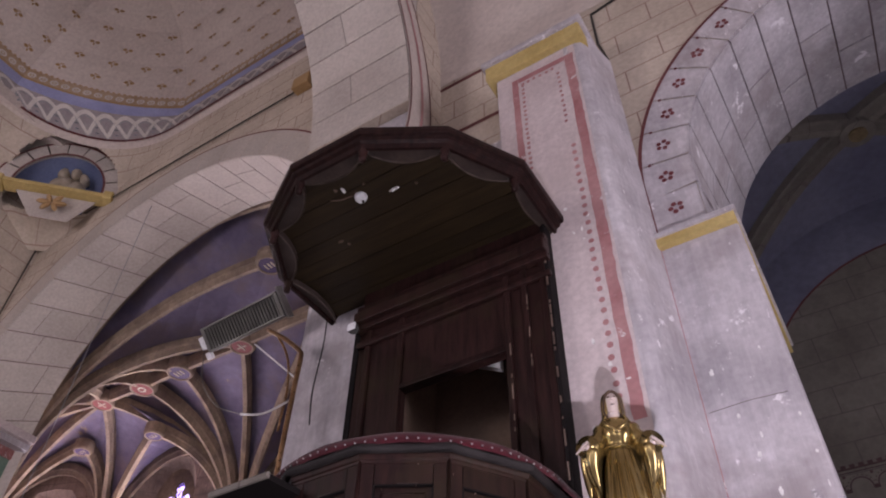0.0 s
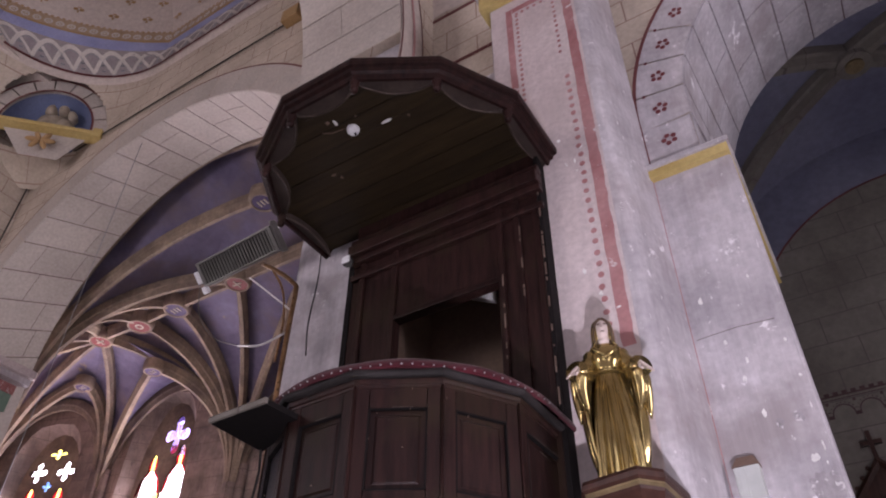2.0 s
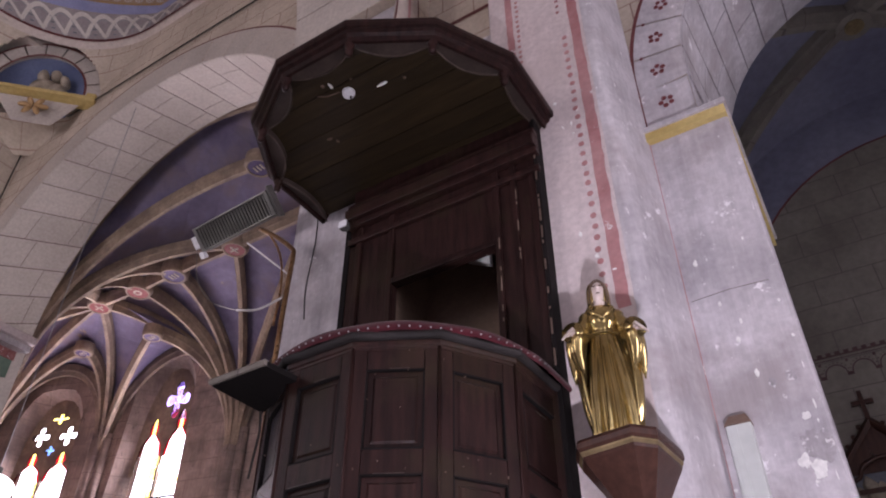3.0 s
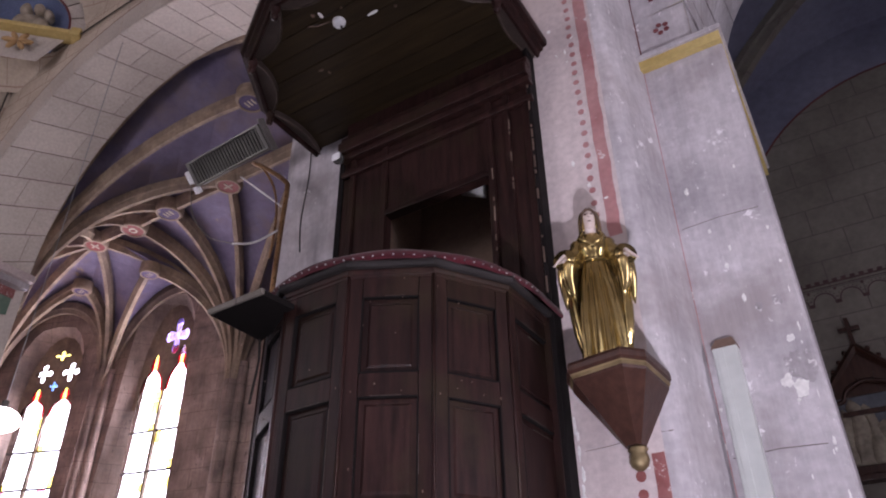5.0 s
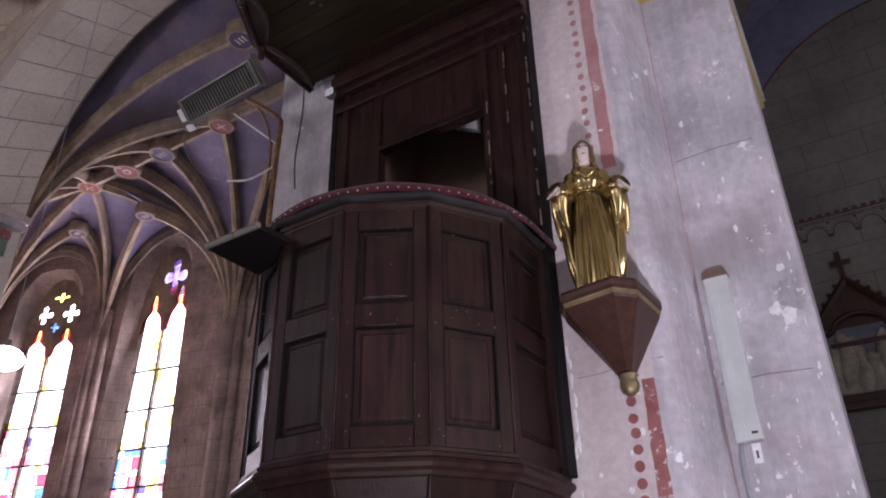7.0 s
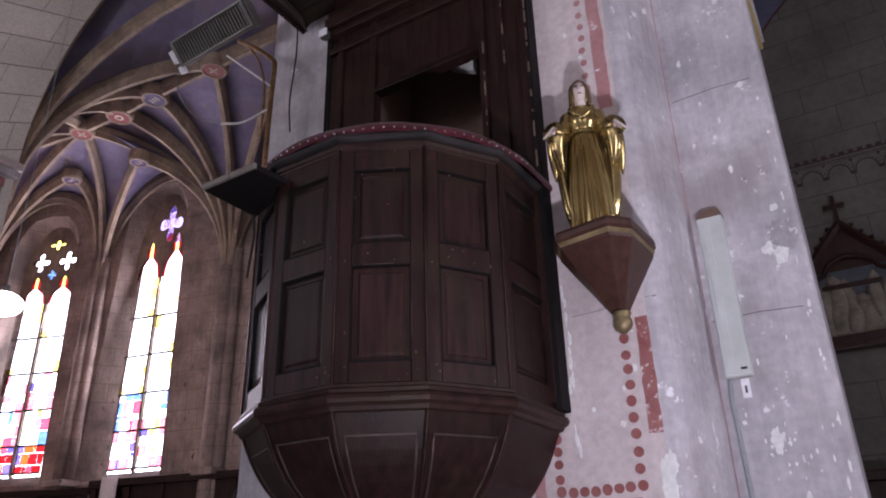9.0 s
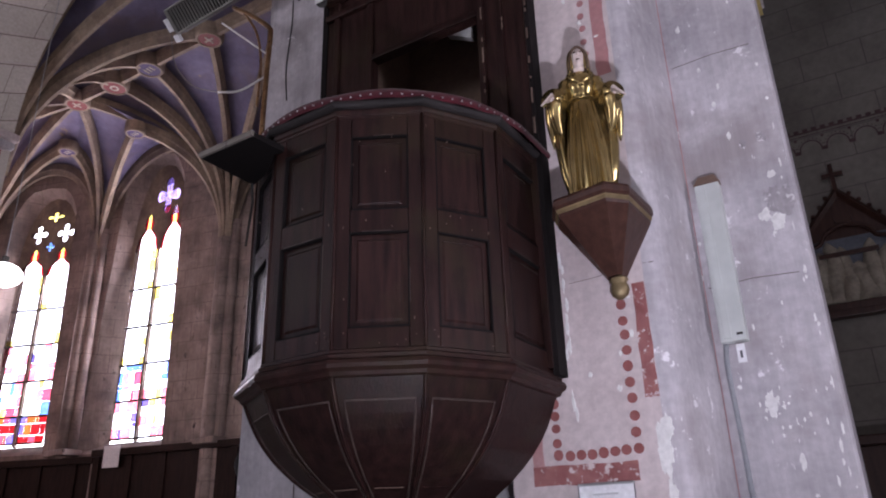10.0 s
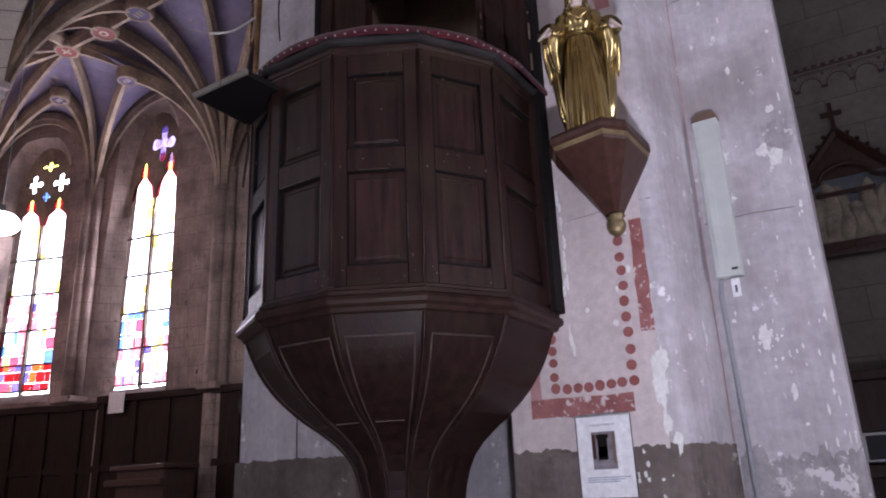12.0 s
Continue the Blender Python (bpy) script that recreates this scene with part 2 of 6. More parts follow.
M["photo_grey"] = surface("photo_grey", (0.14, 0.12, 0.14), (0.30, 0.27, 0.30), 0.3, scale=30, bump=0)
M["ink_blue"] = surface("ink_blue", (0.30, 0.32, 0.45), (0.36, 0.38, 0.5), 0.6, bump=0)
M["porcelain"] = surface("porcelain", (0.74, 0.74, 0.76), (0.82, 0.82, 0.84), 0.3, bump=0)
M["lead"] = surface("lead", (0.035, 0.032, 0.03), (0.06, 0.055, 0.05), 0.7, bump=0)
M["tile_floor"] = surface("tile_floor", (0.13, 0.11, 0.10), (0.21, 0.18, 0.16), 0.55, scale=1, bump=0.2)
M["relief_paint"] = surface("relief_paint", (0.20, 0.16, 0.12), (0.46, 0.40, 0.32), 0.6, scale=7, bump=0.3, fine=30)
M["relief_dark"] = surface("relief_dark", (0.16, 0.13, 0.10), (0.42, 0.36, 0.28), 0.6, scale=9, bump=0.4, fine=30)
M["relief_sky"] = surface("relief_sky", (0.08, 0.085, 0.10), (0.16, 0.165, 0.19), 0.6, scale=5, bump=0.1)


def pane_material(name, colour):
    m = bpy.data.materials.new(name)
    m.use_nodes = True
    nt = m.node_tree
    nt.nodes.remove(nt.nodes["Principled BSDF"])
    t = nt.nodes.new("ShaderNodeBsdfTransparent")
    g = nt.nodes.new("ShaderNodeBsdfGlossy")
    mx = nt.nodes.new("ShaderNodeMixShader")
    geo = nt.nodes.new("ShaderNodeNewGeometry")
    n = tex(nt, "noise", 9, 3, geo.outputs["Position"])
    c = ramp(nt, n, [(0.3, tuple(v * 0.7 for v in colour)), (0.7, colour)])
    nt.links.new(c, t.inputs["Color"])
    g.inputs["Roughness"].default_value = 0.2
    mx.inputs[0].default_value = 0.05
    nt.links.new(t.outputs[0], mx.inputs[1])
    nt.links.new(g.outputs[0], mx.inputs[2])
    nt.links.new(mx.outputs[0], nt.nodes["Material Output"].inputs[0])
    return m


GLASS = {k: pane_material("glass_" + k, c) for k, c in dict(
    white=(0.9, 0.9, 0.92), lilac=(0.48, 0.40, 0.66), rose=(0.62, 0.19, 0.25), pale_blue=(0.25, 0.36, 0.62), pale_pink=(0.70, 0.34, 0.39), pale_yellow=(0.70, 0.64, 0.28),
    red=(0.36, 0.05, 0.06), blue=(0.07, 0.12, 0.30), green=(0.17, 0.32, 0.16), violet=(0.27, 0.23, 0.50), amber=(0.60, 0.24, 0.09)).items()}
glow = bpy.data.materials.new("daylight_outside")
glow.use_nodes = True
gb = glow.node_tree.nodes["Principled BSDF"]
gb.inputs["Base Color"].default_value = (0.8, 0.85, 0.9, 1)
gb.inputs["Emission Color"].default_value = (0.92, 0.95, 1.0, 1)
gb.inputs["Emission Strength"].default_value = 12.0


# ---- building helpers ----
def part(name, bm, material, parent=None, label="", kind="", smooth=False):
    """Links a bmesh as one mesh object, under a thing or a part."""
    me = bpy.data.meshes.new(name)
    bmesh.ops.recalc_face_normals(bm, faces=bm.faces[:])
    if smooth:
        for f in bm.faces:
            f.smooth = True
    bm.to_mesh(me)
    bm.free()
    for mt in (material if isinstance(material, (list, tuple)) else [material]):
        me.materials.append(mt)
    ob = new(name, me)
    if parent:
        ob.parent = parent
        ob.matrix_parent_inverse = parent.matrix_basis.inverted()
    return tagged(ob, label, "", "", kind)


def thing(name, label, category, at=(0, 0, 0), group="", kind=""):
    ob = new(name)
    ob.empty_display_size = 0.05
    ob.matrix_basis = Matrix.Translation(at)
    return tagged(ob, label, category, group, kind)


def box(bm, x0, x1, y0, y1, z0, z1, bevel=0.0, m=None):
    r = bmesh.ops.create_cube(bm, size=1)
    for v in r["verts"]:
        v.co = Vector(((x0 + x1) / 2 + v.co.x * (x1 - x0), (y0 + y1) / 2 + v.co.y * (y1 - y0), (z0 + z1) / 2 + v.co.z * (z1 - z0)))
    if bevel:
        es = list({e for v in r["verts"] for e in v.link_edges})
        r = bmesh.ops.bevel(bm, geom=es, offset=bevel, segments=2, affect='EDGES', profile=0.6)
    if m is not None:
        bmesh.ops.transform(bm, matrix=m, verts=list({v for v in r["verts"]}))
    return bm


def boxm(*a, **k):
    return box(bmesh.new(), *a, **k)


def loft(bm, rings, close=False, caps=False):
    vs = [[bm.verts.new(p) for p in r] for r in rings]
    n = len(rings[0])
    for a, b in zip(vs, vs[1:]):
        for i in range(n if close else n - 1):
            j = (i + 1) % n
            bm.faces.new((a[i], a[j], b[j], b[i]))
    if caps:
        bm.faces.new(vs[0][::-1])
        bm.faces.new(vs[-1])
    return bm


def prism(bm, poly, z0, z1):
    return loft(bm, [[(x, y, z0) for x, y in poly], [(x, y, z1) for x, y in poly]], True, True)


def tube(bm, pts, r, n=8, caps=True):
    pts = [Vector(p) for p in pts]
    rings = []
    ref = None
    for i, p in enumerate(pts):
        d = (pts[min(i + 1, len(pts) - 1)] - pts[max(i - 1, 0)]).normalized()
        if ref is None:
            ref = Vector((0, 0, 1)) if abs(d.z) < 0.9 else Vector((1, 0, 0))
        u = d.cross(ref).normalized()
        w = u.cross(d).normalized()
        ref = w
        rr = r[i] if isinstance(r, (list, tuple)) else r
        rings.append([p + (u * math.cos(6.28319 * k / n) + w * math.sin(6.28319 * k / n)) * rr for k in range(n)])
    return loft(bm, rings, True, caps)


def smooth_path(pts, steps=6):
    """A rounded line through the points (Catmull-Rom)."""
    p = [Vector(q) for q in pts]
    p = [p[0] * 2 - p[1]] + p + [p[-1] * 2 - p[-2]]
    out = []
    for i in range(1, len(p) - 2):
        for k in range(steps):
            t = k / steps
            a, b, c, d = p[i - 1], p[i], p[i + 1], p[i + 2]
            out.append(0.5 * (2 * b + (c - a) * t + (2 * a - 5 * b + 4 * c - d) * t * t + (3 * b - a - 3 * c + d) * t ** 3))
    return out + [p[-2]]


def disc(bm, c, r, nrm, n=12, th=0.004, squash=1.0):
    """A thin round plate at c facing nrm."""
    q = Vector(nrm).to_track_quat('Z', 'Y').to_matrix().to_4x4()
    m = Matrix.Translation(c) @ q
    rings = [[m @ Vector((r * math.cos(6.28319 * k / n), squash * r * math.sin(6.28319 * k / n), z)) for k in range(n)] for z in (0, th)]
    return loft(bm, rings, True, True)


def roughen(bm, amount, scale, cuts=0):
    for v in bm.verts:
        v.co += noise.noise_vector(v.co * scale) * amount
    return bm


def arc(cx, cz, r, a0, a1, n):
    return [(cx + r * math.cos(radians(a0 + (a1 - a0) * i / n)), cz + r * math.sin(radians(a0 + (a1 - a0) * i / n))) for i in range(n + 1)]


YP, YW = 2.88, 3.27           # fronts of the pilasters and of the nave wall

# ---- setting ----
floor = part("floor", boxm(-16, 10, -5, 10, -0.2, 0.0), M["tile_floor"], None, "worn pale stone tile floor of the church", "structure")
for nm, b in (("wall_north", (-9.6, 10, -4.3, -4.0, 0, 12)), ("wall_west", (9.5, 9.9, -4.3, 3.27, 0, 12))):
    part(nm, boxm(*b), M["limewash"], None, "plain limewashed nave wall", "structure")
east = bmesh.new()
box(east, -9.6, -9.15, -4.0, 3.27, 6.0, 10.6)
box(east, -9.6, -9.15, 3.27 - 0.5, 3.27, 0, 6.0)
part("wall_east", east, M["cream_wall"], None, "cream stone wall of the crossing", "structure")

# pier behind the pulpit: core and two pilasters
pier = thing("pier", "limewashed stone pier with two pilasters and painted red frame", "pier", (-1.8, 3.6, 0), kind="structure")
part("core", boxm(-3.2, -0.60, YW, 4.6, 0, 6.62), M["limewash"], pier)
part("core", prism(bmesh.new(), [(-0.60, YW), (-0.149, YW), (-0.137, YW + 0.012), (-0.186, 4.6), (-0.60, 4.6)], 0, 4.84), M["limewash"], pier)


def pilaster_ring(z, grow=0.0):
    w = 0.012 * noise.noise(Vector((0.3, 1.7, z * 1.1)))
    return [(-1.40 - grow, YW + 0.01, z), (-1.40 - grow, YP - grow, z), (-1.10, YP - grow, z), (-0.80, YP - grow + w * 0.3, z), (-0.725 + w, YP - grow + 0.004, z),
            (-0.685 + w, YP - grow * 0.9 + 0.02, z), (-0.66 + w, YP + 0.07 - grow * 0.6, z), (-0.63 + w * 0.6 + grow * 0.4, YP + 0.2, z),
            (-0.585 + grow * 0.5, YW + 0.01, z)]


bm = loft(bmesh.new(), [pilaster_ring(i * 0.08) for i in range(88)])
part("pilaster", bm, M["limewash"], pier, "limewashed pilaster with worn rounded corner", smooth=True)
bm = bmesh.new()
box(bm, -3.03, -2.2, YP, YW + 0.3, -0.2, 7.1, 0.055)
part("pilaster", bm, M["limewash"], pier)


def broken_edge(line, top, amp, seed):
    """Sheet along a plan line whose upper edge breaks up and down."""
    fine = []
    for (x0, y0), (x1, y1) in zip(line[:-1], line[1:]):
        n = max(1, int(math.hypot(x1 - x0, y1 - y0) / 0.008))
        fine += [(x0 + (x1 - x0) * k / n, y0 + (y1 - y0) * k / n) for k in range(n)]
    fine.append(line[-1])
    edge = []
    for x, y in fine:
        q = Vector((x * 9 + y * 4, seed, 0))
        edge.append(top + amp * (noise.noise(q) + 0.6 * noise.noise(q * 3.1) + 0.4 * noise.noise(q * 8.3)))
    return loft(bmesh.new(), [[(x, y, 0) for x, y in fine], [(x, y, top - 0.3) for x, y in fine], [(x, y, e) for (x, y), e in zip(fine, edge)]])


base = [(x + (0.004 if i else 0), y - 0.004) for i, (x, y, _) in enumerate(pilaster_ring(1.5))]
part("dado", broken_edge(base, 1.615, 0.022, 1.0), M["dado"], pier, "dark damp-stained base of the pilaster")
part("dado", broken_edge([(-3.034, YP + 0.2), (-3.034, YP - 0.005), (-2.196, YP - 0.005), (-2.196, YP + 0.2)], 1.655, 0.016, 4.0), M["dado"], pier)
bm = bmesh.new()
box(bm, -1.47, -0.66, YP - 0.06, YW, 6.79, 6.96, 0.012)
part("capital", bm, M["ochre"], pier, "ochre painted capital block")
part("capital_cap", boxm(-1.50, -0.63, YP - 0.085, YW, 6.96, 7.03, 0.02), M["limewash"], pier)
# reveal pilaster with its ochre capital under the arcade arch
plan = [(-0.60, YW - 0.04), (-0.135, YW - 0.04), (-0.165, 4.66), (-0.60, 4.66)]
part("impost", prism(bmesh.new(), plan, 4.83, 4.895), M["ochre"], pier, "chipped ochre impost of the arcade arch")
part("impost_cap", prism(bmesh.new(), [(-0.60, YW - 0.055), (-0.12, YW - 0.055), (-0.15, 4.68), (-0.60, 4.68)], 4.895, 4.93), M["limewash"], pier)



def arch_wall(name, x0, x1, y0, y1, z_bottom, z_top, front, back, jamb, material, label):
    """A wall with an arched opening: front and back are the arch lines (x, z) from right to left, level with each other."""
    bm = bmesh.new()
    n = len(front)
    for y, line in ((y0, front), (y1, back)):
        inner = [bm.verts.new((x, y, z)) for x, z in line]
        top = [bm.verts.new((x, y, z_top)) for x, z in line]
        for i in range(n - 1):
            bm.faces.new((inner[i], inner[i + 1], top[i + 1], top[i]))
        for xe, i in ((x1, 0), (x0, n - 1)):
            a = bm.verts.new((xe, y, line[i][1]))
            b = bm.verts.new((xe, y, z_top))
            bm.faces.new((inner[i], top[i], b, a))
            if line[i][1] > z_bottom:
                c = bm.verts.new((xe, y, z_bottom))
                d = bm.verts.new((line[i][0], y, z_bottom))
                bm.faces.new((inner[i], a, c, d))
    return part(name, bm, material, None, label, "structure")


# arch into the choir chapel, splayed
A_FRONT = arc(-6.27, 6.0, 2.96, 0, 180, 36)
A_BACK = arc(-6.02, 6.38, 2.58, -3, 183, 36)
arch_wall("wall_south_crossing", -9.6, -3.2, YW, 4.07, 0, 11.2, A_FRONT, A_BACK, 0, M["cream_wall"], "cream painted stone wall over the chapel arch")
bm = loft(bmesh.new(), [[(x, YW - 0.002, z) for x, z in A_FRONT], [(x, 4.07, z) for x, z in A_BACK]])
part("arch_core", bm, M["ashlar_joint"], None, "joint bed of the chapel arch", "structure")
bm = bmesh.new()
loft(bm, [[(-9.23, YW, 0), (-8.60, 4.07, 0)], [(-9.23, YW, 6.0), (-8.60, 4.07, 6.3)]])
part("jamb_left", bm, M["ashlar"], None, "pale stone jamb of the chapel arch", "structure")
bm = bmesh.new()
loft(bm, [[(-3.29, YW, 0), (-3.45, 4.07, 0)], [(-3.29, YW, 6.0), (-3.45, 4.07, 6.3)]])
part("jamb_right", bm, M["ashlar"], None, "pale stone jamb of the chapel arch", "structure")

# arcade arch into the side chapel
B_FRONT = arc(1.27, 5.38, 1.545, 0, 180, 30)
B_BACK = arc(1.25, 5.58, 1.51, 0, 180, 30)
arch_wall("wall_south_nave", -0.62, 9.6, YW + 0.02, 4.6, 4.94, 8.0, B_FRONT, B_BACK, 0, M["cream_wall"], "cream stone nave wall over the arcade arch")
part("wall_south_west", boxm(2.80, 9.6, YW + 0.03, 4.6, 0, 5.0), M["limewash"], None, "limewashed nave wall", "structure")
part("wall_above_pier", boxm(-2.2, -0.62, YW + 0.02, 4.0, 6.60, 8.0), M["cream_wall"], None, "cream nave wall above the pier", "structure")
bm = loft(bmesh.new(), [[(x, YW + 0.018, z) for x, z in B_FRONT], [(x, 4.6, z) for x, z in B_BACK]])
part("arch_core", bm, M["ashlar_joint"], None, "joint bed of the arcade arch", "structure")
for xa, xb in ((-0.275, -0.26), (2.815, 2.76)):
    bm = loft(bmesh.new(), [[(xa, YW, 4.95), (xb, 4.6, 4.95)], [(xa, YW, 5.39), (xb, 4.6, 5.59)]])
    part("jamb_arcade", bm, M["limewash"], None, "limewashed springing of the arcade arch", "structure")

# transverse arch over the nave and the barrel vault west of it
T_LINE = arc(-0.2, 7.06, 3.0, 0, 180, 36)
bm = bmesh.new()
for x in (-3.3, -2.2):
    lo = [bm.verts.new((x, y, z)) for y, z in T_LINE]
    hi = [bm.verts.new((x, y, 11.0)) for y, z in T_LINE]
    for i in range(36):
        bm.faces.new((lo[i], lo[i + 1], hi[i + 1], hi[i]))
part("transverse_arch", bm, M["ashlar"], None, "pale ashlar arch across the nave", "structure")
bm = loft(bmesh.new(), [[(x, y, z) for y, z in T_LINE] for x in (-3.3, -2.2)])
part("arch_core", bm, M["ashlar_joint"], None, "joint bed of the transverse arch", "structure")
bm = loft(bmesh.new(), [[(x, y, z) for y, z in arc(-0.2, 7.9, 3.48, 0, 180, 40)] for x in (-2.2, 9.6)])
part("ceiling_nave", bm, M["vault_plaster"], None, "plain plastered barrel vault of the nave", "structure", smooth=True)
part("wall_south_upper", boxm(-0.0, 9.6, YW + 0.02, 4.0, 7.9, 8.05), M["cream_wall"], None, "cream nave wall under the vault", "structure")

part("arch_backing", boxm(-3.3, -2.2, 2.79, 4.0, 7.06, 11.0), M["cream_wall"], None, "cream wall behind the arch's foot", "structure")
part("roof", boxm(-17, 10.5, -5, 12, 13.5, 13.8), M["old_stone"], None, "plain roof over the church", "structure")
part("wall_outer", boxm(-9.6, -9.2, -4.3, 3.3, 10.6, 13.6), M["old_stone"], None, "plain outer wall", "structure")
part("wall_outer", boxm(-9.6, -3.2, 3.35, 3.9, 11.2, 13.6), M["old_stone"], None, "plain outer wall", "structure")
part("wall_outer", boxm(-3.4, -2.2, -4.3, 3.9, 11.0, 13.6), M["old_stone"], None, "plain outer wall", "structure")
part("wall_outer", boxm(-2.2, 10, 3.6, 4.5, 8.0, 13.6), M["old_stone"], None, "plain outer wall", "structure")

# crossing: pendentive, painted ring and dome
RX0, RX1, RY0, RY1, RR = -8.40, -2.6, -1.75, 3.20, 1.6


def flat_at(z):
    """How far the rounded corners have turned into the dome's flat diagonal sides."""
    return 0.65 * max(0.0, min(1.0, (z - 10.5) / 0.35))


def ring_line(inset=0.0, n=12, flat=0.0):
    """The rounded square of the dome's foot, from the west of the south side round to the north."""
    r = RR - inset
    out = [(RX1 - inset, RY0 + RR)]
    for cx, cy, a0 in ((RX1 - RR, RY1 - RR, 0), (RX0 + RR, RY1 - RR, 90), (RX0 + RR, RY0 + RR, 180), (RX1 - RR, RY0 + RR, 270)):
        for i in range(n + 1):
            a = radians(a0 + 90 * i / n)
            b, c, t = radians(a0), radians(a0 + 90), i / n
            x = math.cos(a) * (1 - flat) + (math.cos(b) * (1 - t) + math.cos(c) * t) * flat
            y = math.sin(a) * (1 - flat) + (math.sin(b) * (1 - t) + math.sin(c) * t) * flat
            out.append((cx + r * x, cy + r * y))
    return out


def ring_band(name, levels, material, label):
    bm = loft(bmesh.new(), [[(x, y, z) for x, y in ring_line(i, 12, flat_at(z))] for i, z in levels], True)
    return part(name, bm, material, None, label, "structure")


ring_band("dome_foot", ((-0.08, 10.38), (-0.02, 10.46), (0.0, 10.50)), M["vault_plaster"], "moulded foot of the painted dome")
ring_band("dome_band_arches", ((0.0, 10.50), (0.0, 10.60), (0.0, 10.70), (0.0, 10.80)), M["band_ground"], "grey painted ground of the arch border")
ring_band("dome_band_blue", ((0.0, 10.80), (0.0, 10.98)), M["blue_band"], "blue painted band round the dome")
ring_band("dome_band_border", ((0.0, 10.98), (0.01, 11.22)), M["band_ochre"], "patterned border under the dome")
ring_band("ceiling_dome", ((0.01, 11.22), (0.06, 11.4), (0.22, 11.85), (0.55, 12.4), (1.0, 12.9), (1.55, 13.25)), M["vault_plaster"],
          "rose-beige plastered dome with stencilled sprigs")
part("ceiling_dome_cap", boxm(-8.4, -3.5, -1.75, 3.2, 13.28, 13.4), M["vault_plaster"], None, "plain top of the dome", "structure")
up = [p for p in ring_line(-0.07, 12)]
corner = up[14:28]
bm = bmesh.new()
low = []
for i, (x, y) in enumerate(corner):
    t = i / (len(corner) - 1)
    k = 1 - abs(2 * t - 1)
    lx = -6.8 + (-9.15 + 6.8) * min(1, 2 * t)
    ly = 3.27 + (1.5 - 3.27) * max(0, 2 * t - 1)
    low.append((lx, ly, 10.3 - 1.25 * k ** 0.8))
NM = Matrix.Translation((-8.28, 2.76, 9.52)) @ Matrix.Rotation(radians(45), 4, 'Z') @ Matrix.Scale(1.22, 4)
NI = NM.inverted()


def fine(line, n=120):
    """The line resampled to even steps."""
    p = [Vector(q) for q in line]
    d = [0.0]
    for a, b in zip(p, p[1:]):
        d.append(d[-1] + (b - a).length)
    out = []
    for i in range(n + 1):
        t = d[-1] * i / n
        k = max(j for j in range(len(d)) if d[j] <= t + 1e-9)
        k = min(k, len(p) - 2)
        out.append(p[k].lerp(p[k + 1], (t - d[k]) / (d[k + 1] - d[k])))
    return out


hi_l, lo_l = fine([(x, y, 10.41) for x, y in corner]), fine(low)
loft(bm, [[a.lerp(b, k / 48) for a, b in zip(hi_l, lo_l)] for k in range(49)])
gone = []
for f in bm.faces:
    c = NI @ f.calc_center_median()
    if c.z > -0.02 and (c.x / 0.655) ** 2 + (c.z / 0.755) ** 2 < 1:
        gone.append(f)
bmesh.ops.delete(bm, geom=gone, context='FACES')
part("pendentive", bm, M["cream_wall"], None, "cream stone pendentive under the dome", "structure", smooth=True)
part("ceiling_crossing", boxm(-9.6, -3.2, -4.3, -1.7, 10.4, 10.6), M["vault_plaster"], None, "plain ceiling", "structure")
bm = bmesh.new()
box(bm, -9.6, -8.38, -1.7, 3.27, 10.41, 10.6)
box(bm, -3.0, -2.9, -1.7, 3.27, 10.41, 10.6)
part("ceiling_edge", bm, M["vault_plaster"], None, "plain edge beside the dome", "structure")

# ---- choir chapel with ribbed vault ----
R0, RDIR = Vector((-10.0, 7.5, 0)), Vector((math.cos(radians(12)), math.sin(radians(12)), 0))
L0, LDIR = Vector((-12.1, 7.0, 0)), Vector((math.cos(radians(20)), math.sin(radians(20)), 0))
RIB = {"s1": (-8.72, 7.72, 6.3), "s2": (-11.42, 7.18, 6.6), "s3": (-13.6, 6.25, 6.6), "n1": (-9.25, 4.25, 6.2), "s0": (-4.6, 7.9, 6.3), "n0": (-3.3, 4.2, 6.2),
       "n2": (-12.4, 3.9, 6.4),
       "star": (-10.06, 5.6, 8.37), "b1": (-9.12, 5.6, 8.335), "b2": (-8.31, 5.6, 8.345), "b3": (-7.045, 5.6, 8.34), "c1": (-5.5, 5.6, 8.34), "c2": (-3.6, 5.6, 8.34),
       "b4": (-9.46, 6.28, 7.975), "b5": (-11.26, 6.25, 8.2), "wr": (-10.05, 7.42, 8.36), "wl": (-12.5, 6.75, 8.32), "gjs": (-5.805, 4.72, 8.63),
       "ws": (-6.7, 7.8, 8.24), "wn": (-6.3, 4.1, 9.15), "we": (-13.6, 5.0, 8.25)}


def rib_line(a, b, n=14, lift=0.0):
    A, B = Vector(RIB[a]), Vector(RIB[b])
    out = []
    for i in range(n + 1):
        u = i / n
        w = u if abs(A.z - B.z) < 0.5 else 1 - math.cos(u * math.pi / 2)
        h = u if abs(A.z - B.z) < 0.5 else math.sin(u * math.pi / 2)
        p = A.lerp(B, w)
        p.z = A.z + (B.z - A.z) * h + lift
        out.append(p)
    return out


